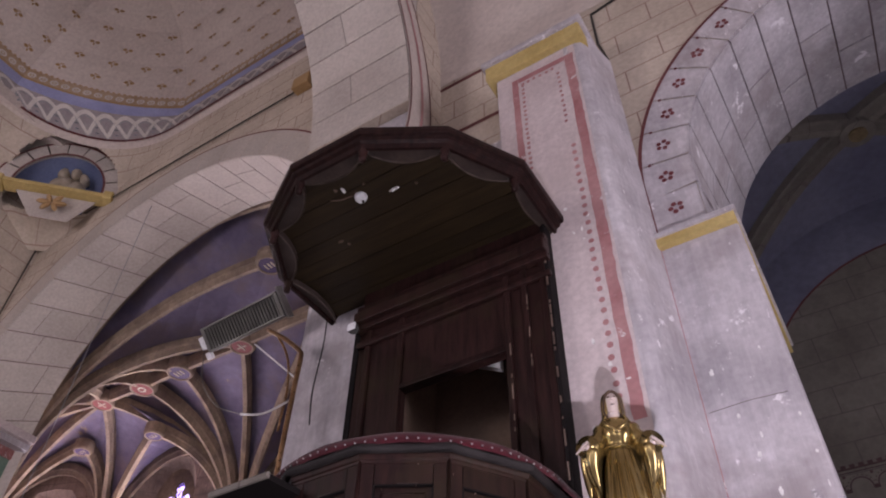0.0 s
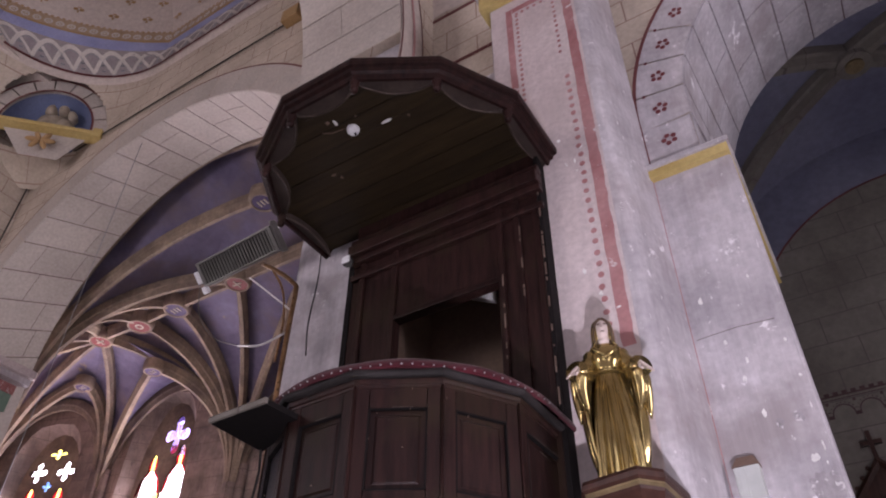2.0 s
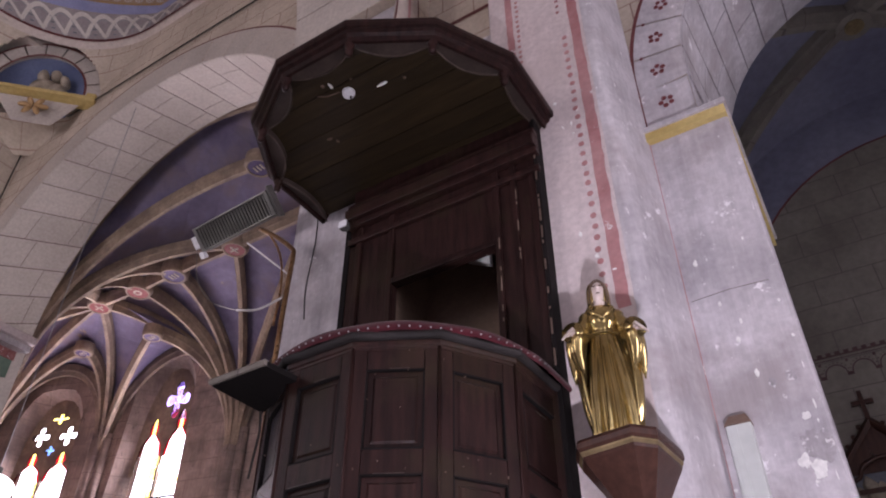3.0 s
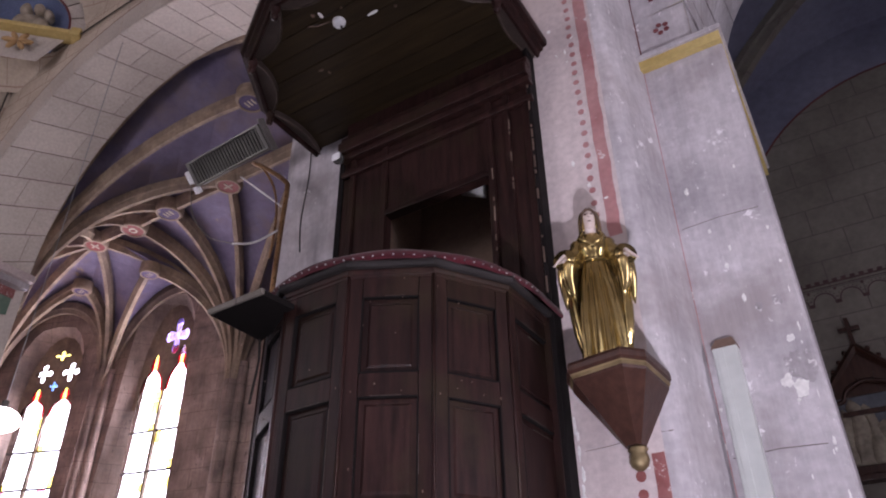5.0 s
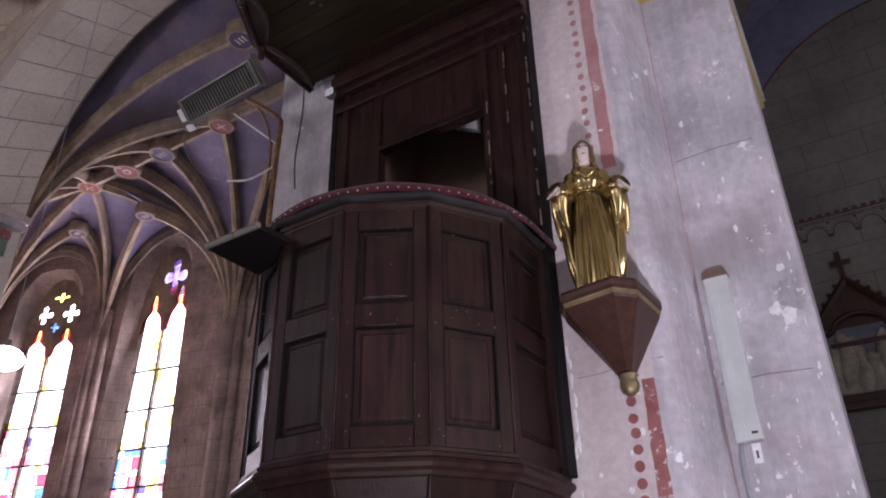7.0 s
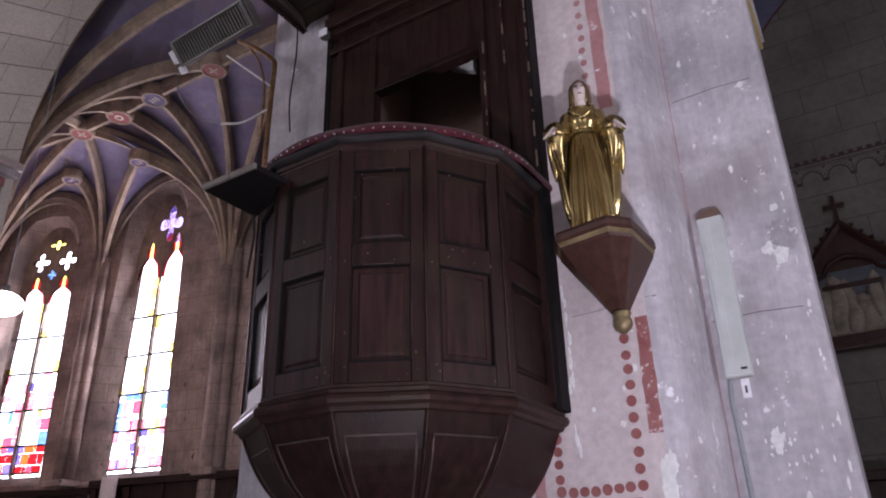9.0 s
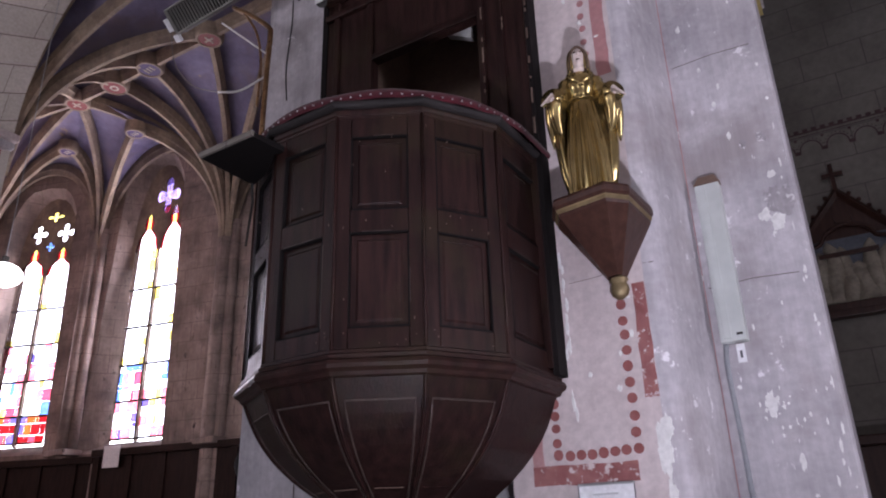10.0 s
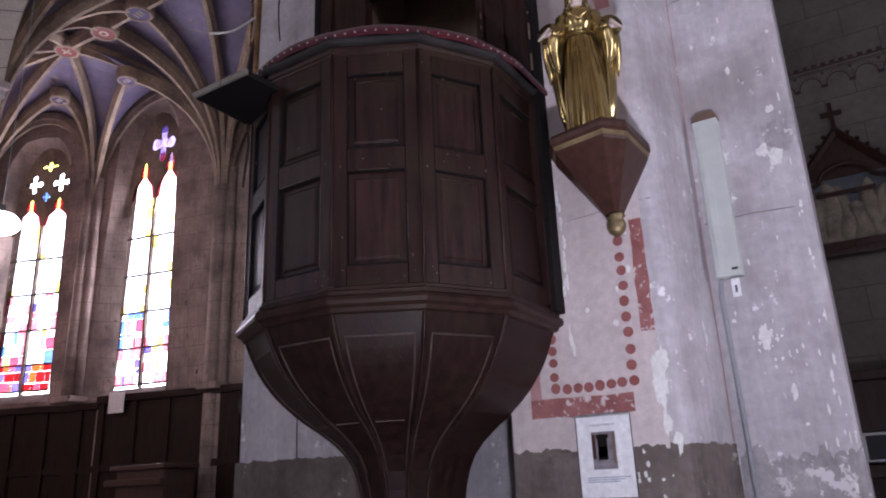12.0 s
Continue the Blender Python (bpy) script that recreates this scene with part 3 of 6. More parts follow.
FANS = [("s1", ["wr", "b4", "star", "b1", "b2", "b3", "c1", "ws"]), ("s2", ["wl", "b5", "star", "b4", "wr"]), ("s3", ["we", "star", "b5", "wl"]),
        ("n1", ["we", "star", "b1", "b2", "b3", "gjs", "wn"]), ("s0", ["ws", "c1", "c2"]), ("n0", ["c2", "c1", "gjs", "wn"]), ("n2", ["we", "star", "n1"])]
bm = bmesh.new()
for s, ends in FANS:
    for a, b in zip(ends, ends[1:]):
        if s == "n2":
            continue
        loft(bm, [rib_line(s, a, 10, 0.10), rib_line(s, b, 10, 0.10)])
for tri in (("b3", "gjs", "c1"),):
    bm.faces.new([bm.verts.new(Vector(RIB[k]) + Vector((0, 0, 0.10))) for k in tri])
ceiling = part("ceiling_chapel", bm, M["blue_vault"], None, "faded violet-blue painted vault webs", "structure")
part("ceiling_chapel_upper", boxm(-16, -3.2, 3.9, 10, 9.6, 9.8), M["blue_vault"], None, "plain closing above the vault", "structure")


def rib(bm, line, w=0.062, d=0.15):
    """A moulded rib under the web: wide back, chamfered soffit."""
    rings = []
    for i, p in enumerate(line):
        t = (line[min(i + 1, len(line) - 1)] - line[max(i - 1, 0)]).normalized()
        side = t.cross(Vector((0, 0, 1)))
        side = side.normalized() if side.length > 0.05 else Vector((1, 0, 0))
        dn = t.cross(side).normalized()
        if dn.z > 0:
            dn = -dn
        prof = ((-w, -0.06), (-w, d * 0.35), (-w * 0.75, d * 0.5), (-w * 0.42, d), (w * 0.42, d), (w * 0.75, d * 0.5), (w, d * 0.35), (w, -0.06))
        rings.append([p + side * a + dn * b for a, b in prof])
    return loft(bm, rings, False)


vault_ribs = thing("vault_ribs", "moulded ochre-grey stone ribs of a star vault", "vault rib", (-9, 5.6, 6), kind="structure")
for s, ends in FANS:
    for e in ends:
        if e in ("n1",) or (s, e) in (("n1", "we"), ("n2", "we")):
            continue
        part("rib", rib(bmesh.new(), rib_line(s, e)), M["rib_stone"], vault_ribs, smooth=False)
for a, b in (("star", "b1"), ("b1", "b2"), ("b2", "b3"), ("b3", "c1"), ("c1", "c2"), ("star", "we")):
    part("ridge_rib", rib(bmesh.new(), rib_line(a, b, 4)), M["rib_stone"], vault_ribs)


def boss(key, r, ring_mat, field, mark):
    c = Vector(RIB[key]) - Vector((0, 0, 0.10))
    b = thing("vault_boss", "carved round vault boss with painted " + field[1] + " field", "vault boss", c, "bosses of the chapel vault")
    bm = bmesh.new()
    prof = ((r * 1.25, 0.12), (r * 1.25, -0.02), (r * 1.1, -0.07), (r * 0.98, -0.075), (r * 0.9, -0.05))
    loft(bm, [[c + Vector((q * math.cos(6.28319 * k / 20), q * math.sin(6.28319 * k / 20), z)) for k in range(20)] for q, z in prof], True)
    part("rim", bm, M[ring_mat], b, smooth=True)
    part("field", disc(bmesh.new(), c + Vector((0, 0, -0.055)), r * 0.92, (0, 0, -1), 20), M[field[0]], b)
    bm = bmesh.new()
    z = c.z - 0.066
    if mark == "ring":
        loft(bm, [[(c.x + q * r * math.cos(6.28319 * k / 16), c.y + q * r * math.sin(6.28319 * k / 16), z) for k in range(16)] for q in (0.22, 0.40)], True)
    elif mark == "cross":
        for dx, dy in ((0.5, 0.09), (0.09, 0.5)):
            box(bm, c.x - dx * r, c.x + dx * r, c.y - dy * r, c.y + dy * r, z, z + 0.006)
    else:
        for k in range(3):
            box(bm, c.x + (k - 1) * r * 0.36 - 0.07 * r, c.x + (k - 1) * r * 0.36 + 0.07 * r, c.y - 0.30 * r, c.y + 0.30 * r, z, z + 0.006)
    part("emblem", bm, M["relief_paint"], b, "pale painted emblem")
    return b


M["boss_violet"] = surface("boss_violet", (0.025, 0.014, 0.065), (0.055, 0.03, 0.10), 0.7, bump=0.1)
M["boss_red"] = surface("boss_red", (0.13, 0.022, 0.022), (0.21, 0.045, 0.045), 0.7, bump=0.1)
for key, r, f, mk in (("star", 0.16, ("boss_red", "red"), "cross"), ("b1", 0.17, ("boss_red", "red"), "ring"), ("b2", 0.17, ("boss_violet", "violet"), "bars"),
                      ("b3", 0.16, ("boss_red", "red"), "cross"), ("gjs", 0.16, ("boss_violet", "dark violet"), "bars"), ("b4", 0.13, ("boss_violet", "violet"), "bars"),
                      ("b5", 0.13, ("boss_violet", "violet"), "bars")):
    boss(key, r, "rib_stone", f, mk)


def window_wall(name, origin, along, u0, u1, opening, label, splay=0.18):
    """Chapel wall with a pointed window opening; opening = (ua, ub, sill, springing, apex)."""
    ua, ub, zs, zp, za = opening
    n = Vector((-along.y, along.x, 0))
    up = Vector((0, 0, 1))
    bm = bmesh.new()
    half = [(ua, zs), (ua, zp)] + [(ua + (ub - ua) / 2 * (1 - math.cos(radians(15 * k))) , zp + (za - zp) * math.sin(radians(15 * k)) ** 0.9) for k in range(1, 7)]
    line = half + [(ua + ub - u, z) for u, z in half[-2::-1]]

    def P(u, z, d):
        return origin + along * u + up * z + n * d
    top = 9.4
    grow = 0.18
    for d, g in ((0.0, grow), (0.5, grow)):
        f = [bm.verts.new(P(u + (-splay if u < (ua + ub) / 2 - 1e-6 else g if u > (ua + ub) / 2 + 1e-6 else 0) * (1 - d), z + (g * 0.6 if z >= zp else -g if z == zs else 0) * (1 - d), d)) for u, z in line]
        t = [bm.verts.new(P(v, top, d)) for v in [u for u, z in line]]
        for i in range(len(line) - 1):
            bm.faces.new((f[i], f[i + 1], t[i + 1], t[i]))
        for ue, i in ((u0, 0), (u1, len(line) - 1)):
            a, b = bm.verts.new(P(ue, line[i][1], d)), bm.verts.new(P(ue, top, d))
            bm.faces.new((f[i], a, b, t[i]))
        c = [bm.verts.new(P(u, z, d)) for u, z in ((u0, line[0][1]), (u0, 0), (u1, 0), (u1, line[0][1]))]
        bm.faces.new((c[0], c[1], c[2], c[3], f[-1], f[0]))
        if d == 0:
            front = [v.co.copy() for v in f]
    back = [P(u, z, 0.28) for u, z in line]
    loft(bm, [front + [front[0]], back + [back[0]]])
    wall = part(name, bm, M["old_stone"], None, label, "structure")
    # chamfered stone frame
    return wall, P, line


def slab(bm, P, pts, d0, d1):
    a = [bm.verts.new(P(u, z, d0)) for u, z in pts]
    b = [bm.verts.new(P(u, z, d1)) for u, z in pts]
    bm.faces.new(a)
    bm.faces.new(b[::-1])
    for i in range(len(pts)):
        j = (i + 1) % len(pts)
        bm.faces.new((a[i], a[j], b[j], b[i]))
    return bm


def lancet(ua, ub, zs, zp, tip):
    h = [(ua, zs), (ua, zp), (ua + (ub - ua) * 0.07, zp + (tip - zp) * 0.28), (ua + (ub - ua) * 0.22, zp + (tip - zp) * 0.46), (ua + (ub - ua) * 0.36, zp + (tip - zp) * 0.54),
         (ua + (ub - ua) * 0.31, zp + (tip - zp) * 0.70), (ua + (ub - ua) * 0.37, zp + (tip - zp) * 0.88)]
    return h + [((ua + ub) / 2, tip)] + [(ua + ub - u, z) for u, z in h[::-1]]


def quatrefoil(cu, cz, r, n=6, tall=1.0):
    out = []
    for k in range(4):
        a0 = k * 90
        for i in range(n + 1):
            a = radians(a0 - 120 + 240 * i / n)
            out.append((cu + r * 0.68 * math.cos(radians(a0)) + r * 0.32 * math.cos(a), cz + tall * (r * 0.68 * math.sin(radians(a0)) + r * 0.32 * math.sin(a))))
        b = radians(a0 + 45)
        out.append((cu + r * 0.30 * math.cos(b), cz + tall * r * 0.30 * math.sin(b)))
    return out


def stained_window(label, P, opening, lights, foils, rows, base_bands):
    """Tracery plate with cut lights, coloured panes, lead bars."""
    ua, ub, zs, zp, za = opening
    w = thing("stained_glass_window", label, "window", P((ua + ub) / 2, zs, 0.3), "chapel windows")
    # tracery: plate pieces between the lights, as strips following their outline
    bm = bmesh.new()
    um = (lights[0][1] + lights[1][0]) / 2
    slab(bm, P, [(um - 0.024, zs), (um + 0.024, zs), (um + 0.024, zp), (um - 0.024, zp)], 0.235, 0.30)
    part("mullion", bm, M["rib_stone"], w)
    shapes = [lancet(*l) for l in lights] + [quatrefoil(*f) for f in foils]
    # plate: wide field filling the head, with the lights laid just in front as bright glass
    head = [(ua, zp - 0.15)] + [(ua + (ub - ua) / 2 * (1 - math.cos(radians(15 * k))), zp + (za - zp) * math.sin(radians(15 * k)) ** 0.9) for k in range(0, 7)]
    head = head + [(ua + ub - u, z) for u, z in head[-2::-1]]
    head = [((ua + ub) / 2 + (u - (ua + ub) / 2) * 1.16, zp + (z - zp) * 1.08) for u, z in head]
    ga, gb_, gz = ua - 0.1, ub + 0.1, za + 0.14
    cells, nu, nz = bmesh.new(), 90, 120
    def inside(u, z, poly):
        c = False
        j = len(poly) - 1
        for i in range(len(poly)):
            (x1, y1), (x2, y2) = poly[i], poly[j]
            if (y1 > z) != (y2 > z) and u < (x2 - x1) * (z - y1) / (y2 - y1) + x1:
                c = not c
            j = i
        return c
    z_lo = zp - 0.15
    du, dz = (gb_ - ga) / nu, (gz - z_lo) / nz
    vmap = {}
    def V(i, k, d):
        key = (i, k, d)
        if key not in vmap:
            vmap[key] = cells.verts.new(P(ga + i * du, z_lo + k * dz, d))
        return vmap[key]
    for i in range(nu):
        for k in range(nz):
            u, z = ga + (i + 0.5) * du, z_lo + (k + 0.5) * dz
            if inside(u, z, head) and not any(inside(u, z, s) for s in shapes):
                for d in (0.252, 0.278):
                    cells.faces.new((V(i, k, d), V(i + 1, k, d), V(i + 1, k + 1, d), V(i, k + 1, d)))
    part("tracery", cells, M["rib_stone"], w, "dark carved stone tracery")
    # panes
    rnd = random.Random(len(rows) * 7 + int(ua * 10))
    names = list(GLASS)
    for (la, lb, lzs, lzp, tip) in lights:
        for r0, r1, tints in rows:
            nu2 = 4
            nz2 = max(3, int((r1 - r0) / 0.15))
            tops = [0.0] + sorted(min(0.95, max(0.05, (q + rnd.uniform(-0.38, 0.38)) / nz2)) for q in range(1, nz2)) + [1.0]
            for k in range(nz2):
                cuts = [0.0] + sorted(min(0.94, max(0.06, (q + rnd.uniform(-0.42, 0.42)) / nu2)) for q in range(1, nu2)) + [1.0]
                for i in range(nu2):
                    a, b = la + (lb - la) * cuts[i], la + (lb - la) * cuts[i + 1]
                    c, d = r0 + (r1 - r0) * tops[k], r0 + (r1 - r0) * tops[k + 1]
                    bm = bmesh.new()
                    slab(bm, P, [(a + 0.003, c + 0.003), (b - 0.003, c + 0.003), (b - 0.003, d - 0.003), (a + 0.003, d - 0.003)], 0.262, 0.268)
                    edge = i in (0, nu2 - 1)
                    t = rnd.choice(tints[1]) if (edge or rnd.random() < tints[2]) else rnd.choice(tints[0])
                    ob = part("pane", bm, GLASS[t], w)
                    ob.visible_shadow = False
        bm = bmesh.new()
        m_ = (la + lb) / 2
        za_, zb_ = lzp + (tip - lzp) * 0.34, lzp + (tip - lzp) * 0.55
        core = [(la + 0.05, lzp), (lb - 0.05, lzp), (lb - 0.09, za_), (m_ + 0.035, zb_), (m_ - 0.035, zb_), (la + 0.09, za_)]
        slab(bm, P, core, 0.262, 0.268)
        part("pane", bm, GLASS["white"], w).visible_shadow = False
        part("pane", slab(bmesh.new(), P, [(m_ - 0.03, zb_), (m_ + 0.03, zb_), (m_ + 0.03, tip), (m_ - 0.03, tip)], 0.262, 0.268), GLASS["pale_yellow"], w).visible_shadow = False
        for rim in ([(la, lzp), (la + 0.05, lzp), (la + 0.09, za_), (m_ - 0.035, zb_), (m_ - 0.03, tip - 0.05), (m_ - 0.03, tip), (la, tip)],
                    [(lb, lzp), (lb, tip), (m_ + 0.03, tip), (m_ + 0.03, tip - 0.05), (m_ + 0.035, zb_), (lb - 0.09, za_), (lb - 0.05, lzp)]):
            part("pane", slab(bmesh.new(), P, rim, 0.262, 0.268), GLASS["red"], w).visible_shadow = False
        for r0, r1, tints in rows:
            part("saddle_bar", slab(bmesh.new(), P, [(la, r0 - 0.017), (lb, r0 - 0.017), (lb, r0 + 0.017), (la, r0 + 0.017)], 0.235, 0.26), M["lead"], w)
    for (cu, cz, r, *rest), tint in zip(foils, ("white", "white", "pale_yellow", "pale_blue")):
        bm = bmesh.new()
        slab(bm, P, [(cu - r * 1.3, cz - r * 1.6), (cu + r * 1.3, cz - r * 1.6), (cu + r * 1.3, cz + r * 1.6), (cu - r * 1.3, cz + r * 1.6)], 0.262, 0.268)
        part("pane", bm, GLASS["lilac" if len(foils) == 1 else tint], w).visible_shadow = False
        if len(foils) == 1:
            bm = bmesh.new()
            slab(bm, P, quatrefoil(cu, cz, r * 0.72, 6, rest[1] if len(rest) > 1 else 1.0), 0.250, 0.256)
            part("pane", bm, GLASS["white"], w).visible_shadow = False
    return w


# right-hand window: u along the wall from its origin
OR = (-0.90, 0.20, 3.2, 6.35, 8.15)
wall_r, PR, _ = window_wall("wall_chapel_south", R0, RDIR, -1.42, 6.0, OR, "damp brown stone chapel wall with a tall window", 0.36)
PALE = (["white"], ["white", "white", "white", "white", "pale_yellow"], 0.03)
MID = (["white", "white", "white", "white", "white", "white", "pale_pink", "pale_yellow"], ["white", "white", "white", "pale_pink", "violet"], 0.05)
LOW = (["white", "white", "white", "white", "pale_pink", "pale_yellow", "pale_blue"], ["rose", "pale_pink", "white", "pale_blue", "white"], 0.15)
BASE = (["red", "rose", "amber", "red", "pale_blue"], ["red", "red", "violet"], 0.5)
stained_window("tall pointed window of pale stained glass with red edges", PR, OR,
               [(-0.86, -0.38, 3.25, 6.5, 7.22), (-0.33, 0.16, 3.25, 6.5, 7.34)], [(-0.27, 7.53, 0.25, 6, 1.45)],
               [(3.25, 3.85, MID), (3.85, 4.45, LOW), (4.45, 5.1, PALE), (5.1, 5.78, PALE), (5.78, 6.5, PALE)], ())
OL = (-1.15, 0.04, 3.25, 6.30, 7.85)
wall_l, PL, _ = window_wall("wall_chapel_southeast", L0, LDIR, -1.75, 0.78, OL, "damp brown stone chapel wall with a traceried window")
stained_window("traceried pointed window of bright stained glass with red tips", PL, OL,
               [(-1.10, -0.58, 3.3, 6.3, 6.86), (-0.53, -0.01, 3.3, 6.3, 6.84)],
               [(-0.83, 7.14, 0.185), (-0.27, 7.13, 0.185), (-0.54, 7.48, 0.17, 6, 0.6), (-0.555, 6.87, 0.10)],
               [(3.3, 3.75, BASE), (3.75, 4.35, LOW), (4.35, 5.0, MID), (5.0, 5.65, PALE), (5.65, 6.3, PALE)], ())
# remaining chapel walls
part("wall_chapel_east", boxm(-14.6, -14.2, 3.0, 6.6, 0, 9.4), M["old_stone"], None, "damp brown stone chapel wall", "structure")
part("wall_chapel_north", boxm(-14.4, -9.6, 3.4, 3.8, 0, 9.4), M["old_stone"], None, "damp brown stone chapel wall", "structure")
part("backdrop", boxm(-34, -3, 11.2, 11.25, -1, 16), glow, None, "bright overcast daylight outside the chapel windows", "backdrop")


def shaft(key, x, y, rad, z1, z0=0.0):
    """Clustered wall shafts that carry the ribs."""
    s = thing("wall_shaft", "clustered weathered stone shaft carrying the vault ribs", "column", (x, y, 0), "shafts of the chapel", "structure")
    for dx, dy, r in ((0, 0, rad), (-rad * 1.15, 0.05, rad * 0.6), (rad * 1.15, 0.05, rad * 0.6)):
        bm = bmesh.new()
        loft(bm, [[(x + dx + r * math.cos(6.28319 * k / 10), y + dy + r * math.sin(6.28319 * k / 10), z) for k in range(10)] for z in (z0, z0 + (z1 - z0) * 0.4, z0 + (z1 - z0) * 0.8, z1)], True, True)
        part("shaft", bm, M["old_stone"], s, smooth=True)
    bm = bmesh.new()
    box(bm, x - rad * 2, x + rad * 2, y - rad * 1.3, y + rad * 1.3, 3.0, 3.1, 0.02)
    part("shaft_band", bm, M["old_stone"], s)
    return s


shaft("s1", -8.72, 7.70, 0.13, 6.6)
shaft("s2", -11.42, 7.14, 0.13, 6.9, 2.96)
shaft("s3", -13.6, 6.25, 0.13, 6.9, 2.96)

# wainscot of the choir, built of framed boards
for (o, d, u0, u1, h) in ((R0, RDIR, -0.75, 2.6, 3.02), (L0, LDIR, -1.6, 1.3, 2.95)):
    n = Vector((-d.y, d.x, 0))
    ws = thing("wainscot", "dark oak wainscot panelling along the chapel wall", "panelling", o + d * u0, "panelling of the chapel")
    Pw = lambda u, z, q, o=o, d=d, n=n: o + d * u + Vector((0, 0, z)) - n * q
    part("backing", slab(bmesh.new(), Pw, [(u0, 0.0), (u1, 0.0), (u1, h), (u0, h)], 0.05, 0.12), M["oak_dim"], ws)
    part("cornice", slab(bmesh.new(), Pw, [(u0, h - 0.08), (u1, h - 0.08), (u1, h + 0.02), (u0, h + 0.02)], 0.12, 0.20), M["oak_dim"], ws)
    k = u0
    while k < u1 - 0.1:
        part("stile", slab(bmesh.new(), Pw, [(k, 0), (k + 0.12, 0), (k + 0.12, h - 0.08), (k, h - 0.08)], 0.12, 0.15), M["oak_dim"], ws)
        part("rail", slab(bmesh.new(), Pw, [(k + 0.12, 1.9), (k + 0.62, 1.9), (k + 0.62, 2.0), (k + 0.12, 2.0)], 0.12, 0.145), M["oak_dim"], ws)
        k += 0.62

# ---- pulpit ----
PCX, PCY = -1.79, 2.62


def pulpit_line(r, z, cx=PCX, cy=PCY, back=YP, turn=-1.8):
    """Half of a twelve-sided ring, run back to the pier on both sides."""
    c = r * math.cos(radians(15))
    pts = [(cx - c, back, z)]
    for k in range(6):
        a = radians(-165 + turn + 30 * k)
        pts.append((cx + r * math.cos(a), cy + r * math.sin(a), z))
    return pts + [(cx + c, back, z)]


def ring_loft(bm, prof, **kw):
    return loft(bm, [pulpit_line(r, z, **kw) for r, z in prof])


def face_frame(r, i, z=0.0, **kw):
    """Origin, along and outward vectors of side i (0..6) of the ring."""
    p = pulpit_line(r, z, **kw)
    a, b = Vector(p[i]), Vector(p[i + 1])
    d = (b - a)
    ln = d.length
    d.normalize()
    return a, d, d.cross(Vector((0, 0, 1))), ln


def on_face(bm, fr, u0, u1, z0, z1, d0, d1, chamfer=0.0):
    a, d, n, _ = fr
    Z = Vector((0, 0, 1))
    back = [a + d * u + Z * z + n * d0 for u, z in ((u0, z0), (u1, z0), (u1, z1), (u0, z1))]
    c = chamfer
    front = [a + d * u + Z * z + n * d1 for u, z in ((u0 + c, z0 + c), (u1 - c, z0 + c), (u1 - c, z1 - c), (u0 + c, z1 - c))]
    return loft(bm, [back, front], True, True)


pulpit = thing("pulpit", "dark oak twelve-sided pulpit tub with worn panels, fixed to the pier", "pulpit", (PCX, PCY, 0))
R = 0.655
bm = bmesh.new()
ring_loft(bm, [(R - 0.022, 2.16), (R - 0.022, 3.16)])
ring_loft(bm, [(R - 0.06, 2.16), (R - 0.06, 3.16)])
ring_loft(bm, [(R - 0.022, 3.16), (R - 0.06, 3.16)])
part("tub", bm, M["oak"], pulpit)
bm = bmesh.new()
prism(bm, [(x, y) for x, y, z in pulpit_line(R - 0.05, 0)], 2.14, 2.18)
part("floor_board", bm, M["oak"], pulpit)
for i in range(7):
    fr = face_frame(R - 0.022, i)
    w = fr[3]
    st = 0.052
    for u0, u1 in ((0.0, st), (w - st, w)):
        part("stile", on_face(bmesh.new(), fr, u0, u1, 2.17, 3.15, 0, 0.022, 0.002), M["oak"], pulpit)
    for z0, z1 in ((2.17, 2.27), (2.642, 2.735), (3.055, 3.15)):
        part("rail", on_face(bmesh.new(), fr, st, w - st, z0, z1, 0, 0.021, 0.002), M["oak"], pulpit)
    for z0, z1 in ((2.27, 2.642), (2.735, 3.055)):
        bm = on_face(bmesh.new(), fr, st + 0.004, w - st - 0.004, z0 + 0.004, z1 - 0.004, -0.006, 0.004, 0.0)
        if w > 0.2:
            on_face(bm, fr, st + 0.024, w - st - 0.024, z0 + 0.024, z1 - 0.024, 0.003, 0.010, 0.010)
        p_ = part("panel", bm, M["oak"], pulpit)
        if w > 0.2:
            # open dark groove round the panel, and thin worn lips here and there
            bm = bmesh.new()
            for a0, a1, c0, c1 in ((st, w - st, z0 - 0.001, z0 + 0.005), (st, w - st, z1 - 0.005, z1 + 0.001), (st - 0.001, st + 0.005, z0, z1), (w - st - 0.005, w - st + 0.001, z0, z1)):
                on_face(bm, fr, a0, a1, c0, c1, 0.004, 0.0222)
            part("groove", bm, M["dark_gap"], p_, "dark open joint")
            worn = random.Random(int(i * 10 + z0 * 100))
            for a0, a1, c0, c1 in ((st + 0.008, w - st - 0.008, z1 + 0.001, z1 + 0.0045), (w - st + 0.001, w - st + 0.0045, z0 + 0.01, z1 - 0.01), (st + 0.03, w - st - 0.03, z1 - 0.031, z1 - 0.029)):
                if worn.random() < 0.65:
                    k0, k1 = worn.uniform(0, 0.4), worn.uniform(0.6, 1.0)
                    if a1 - a0 > c1 - c0:
                        a0, a1 = a0 + (a1 - a0) * k0, a0 + (a1 - a0) * k1
                    else:
                        c0, c1 = c0 + (c1 - c0) * k0, c0 + (c1 - c0) * k1
                    part("moulding", on_face(bmesh.new(), fr, a0, a1, c0, c1, 0.004, 0.024 if c1 > z1 - 0.02 or c1 - c0 > 0.02 else 0.0125, 0.0008), M["oak_edge"], p_, "worn pale moulding edge")
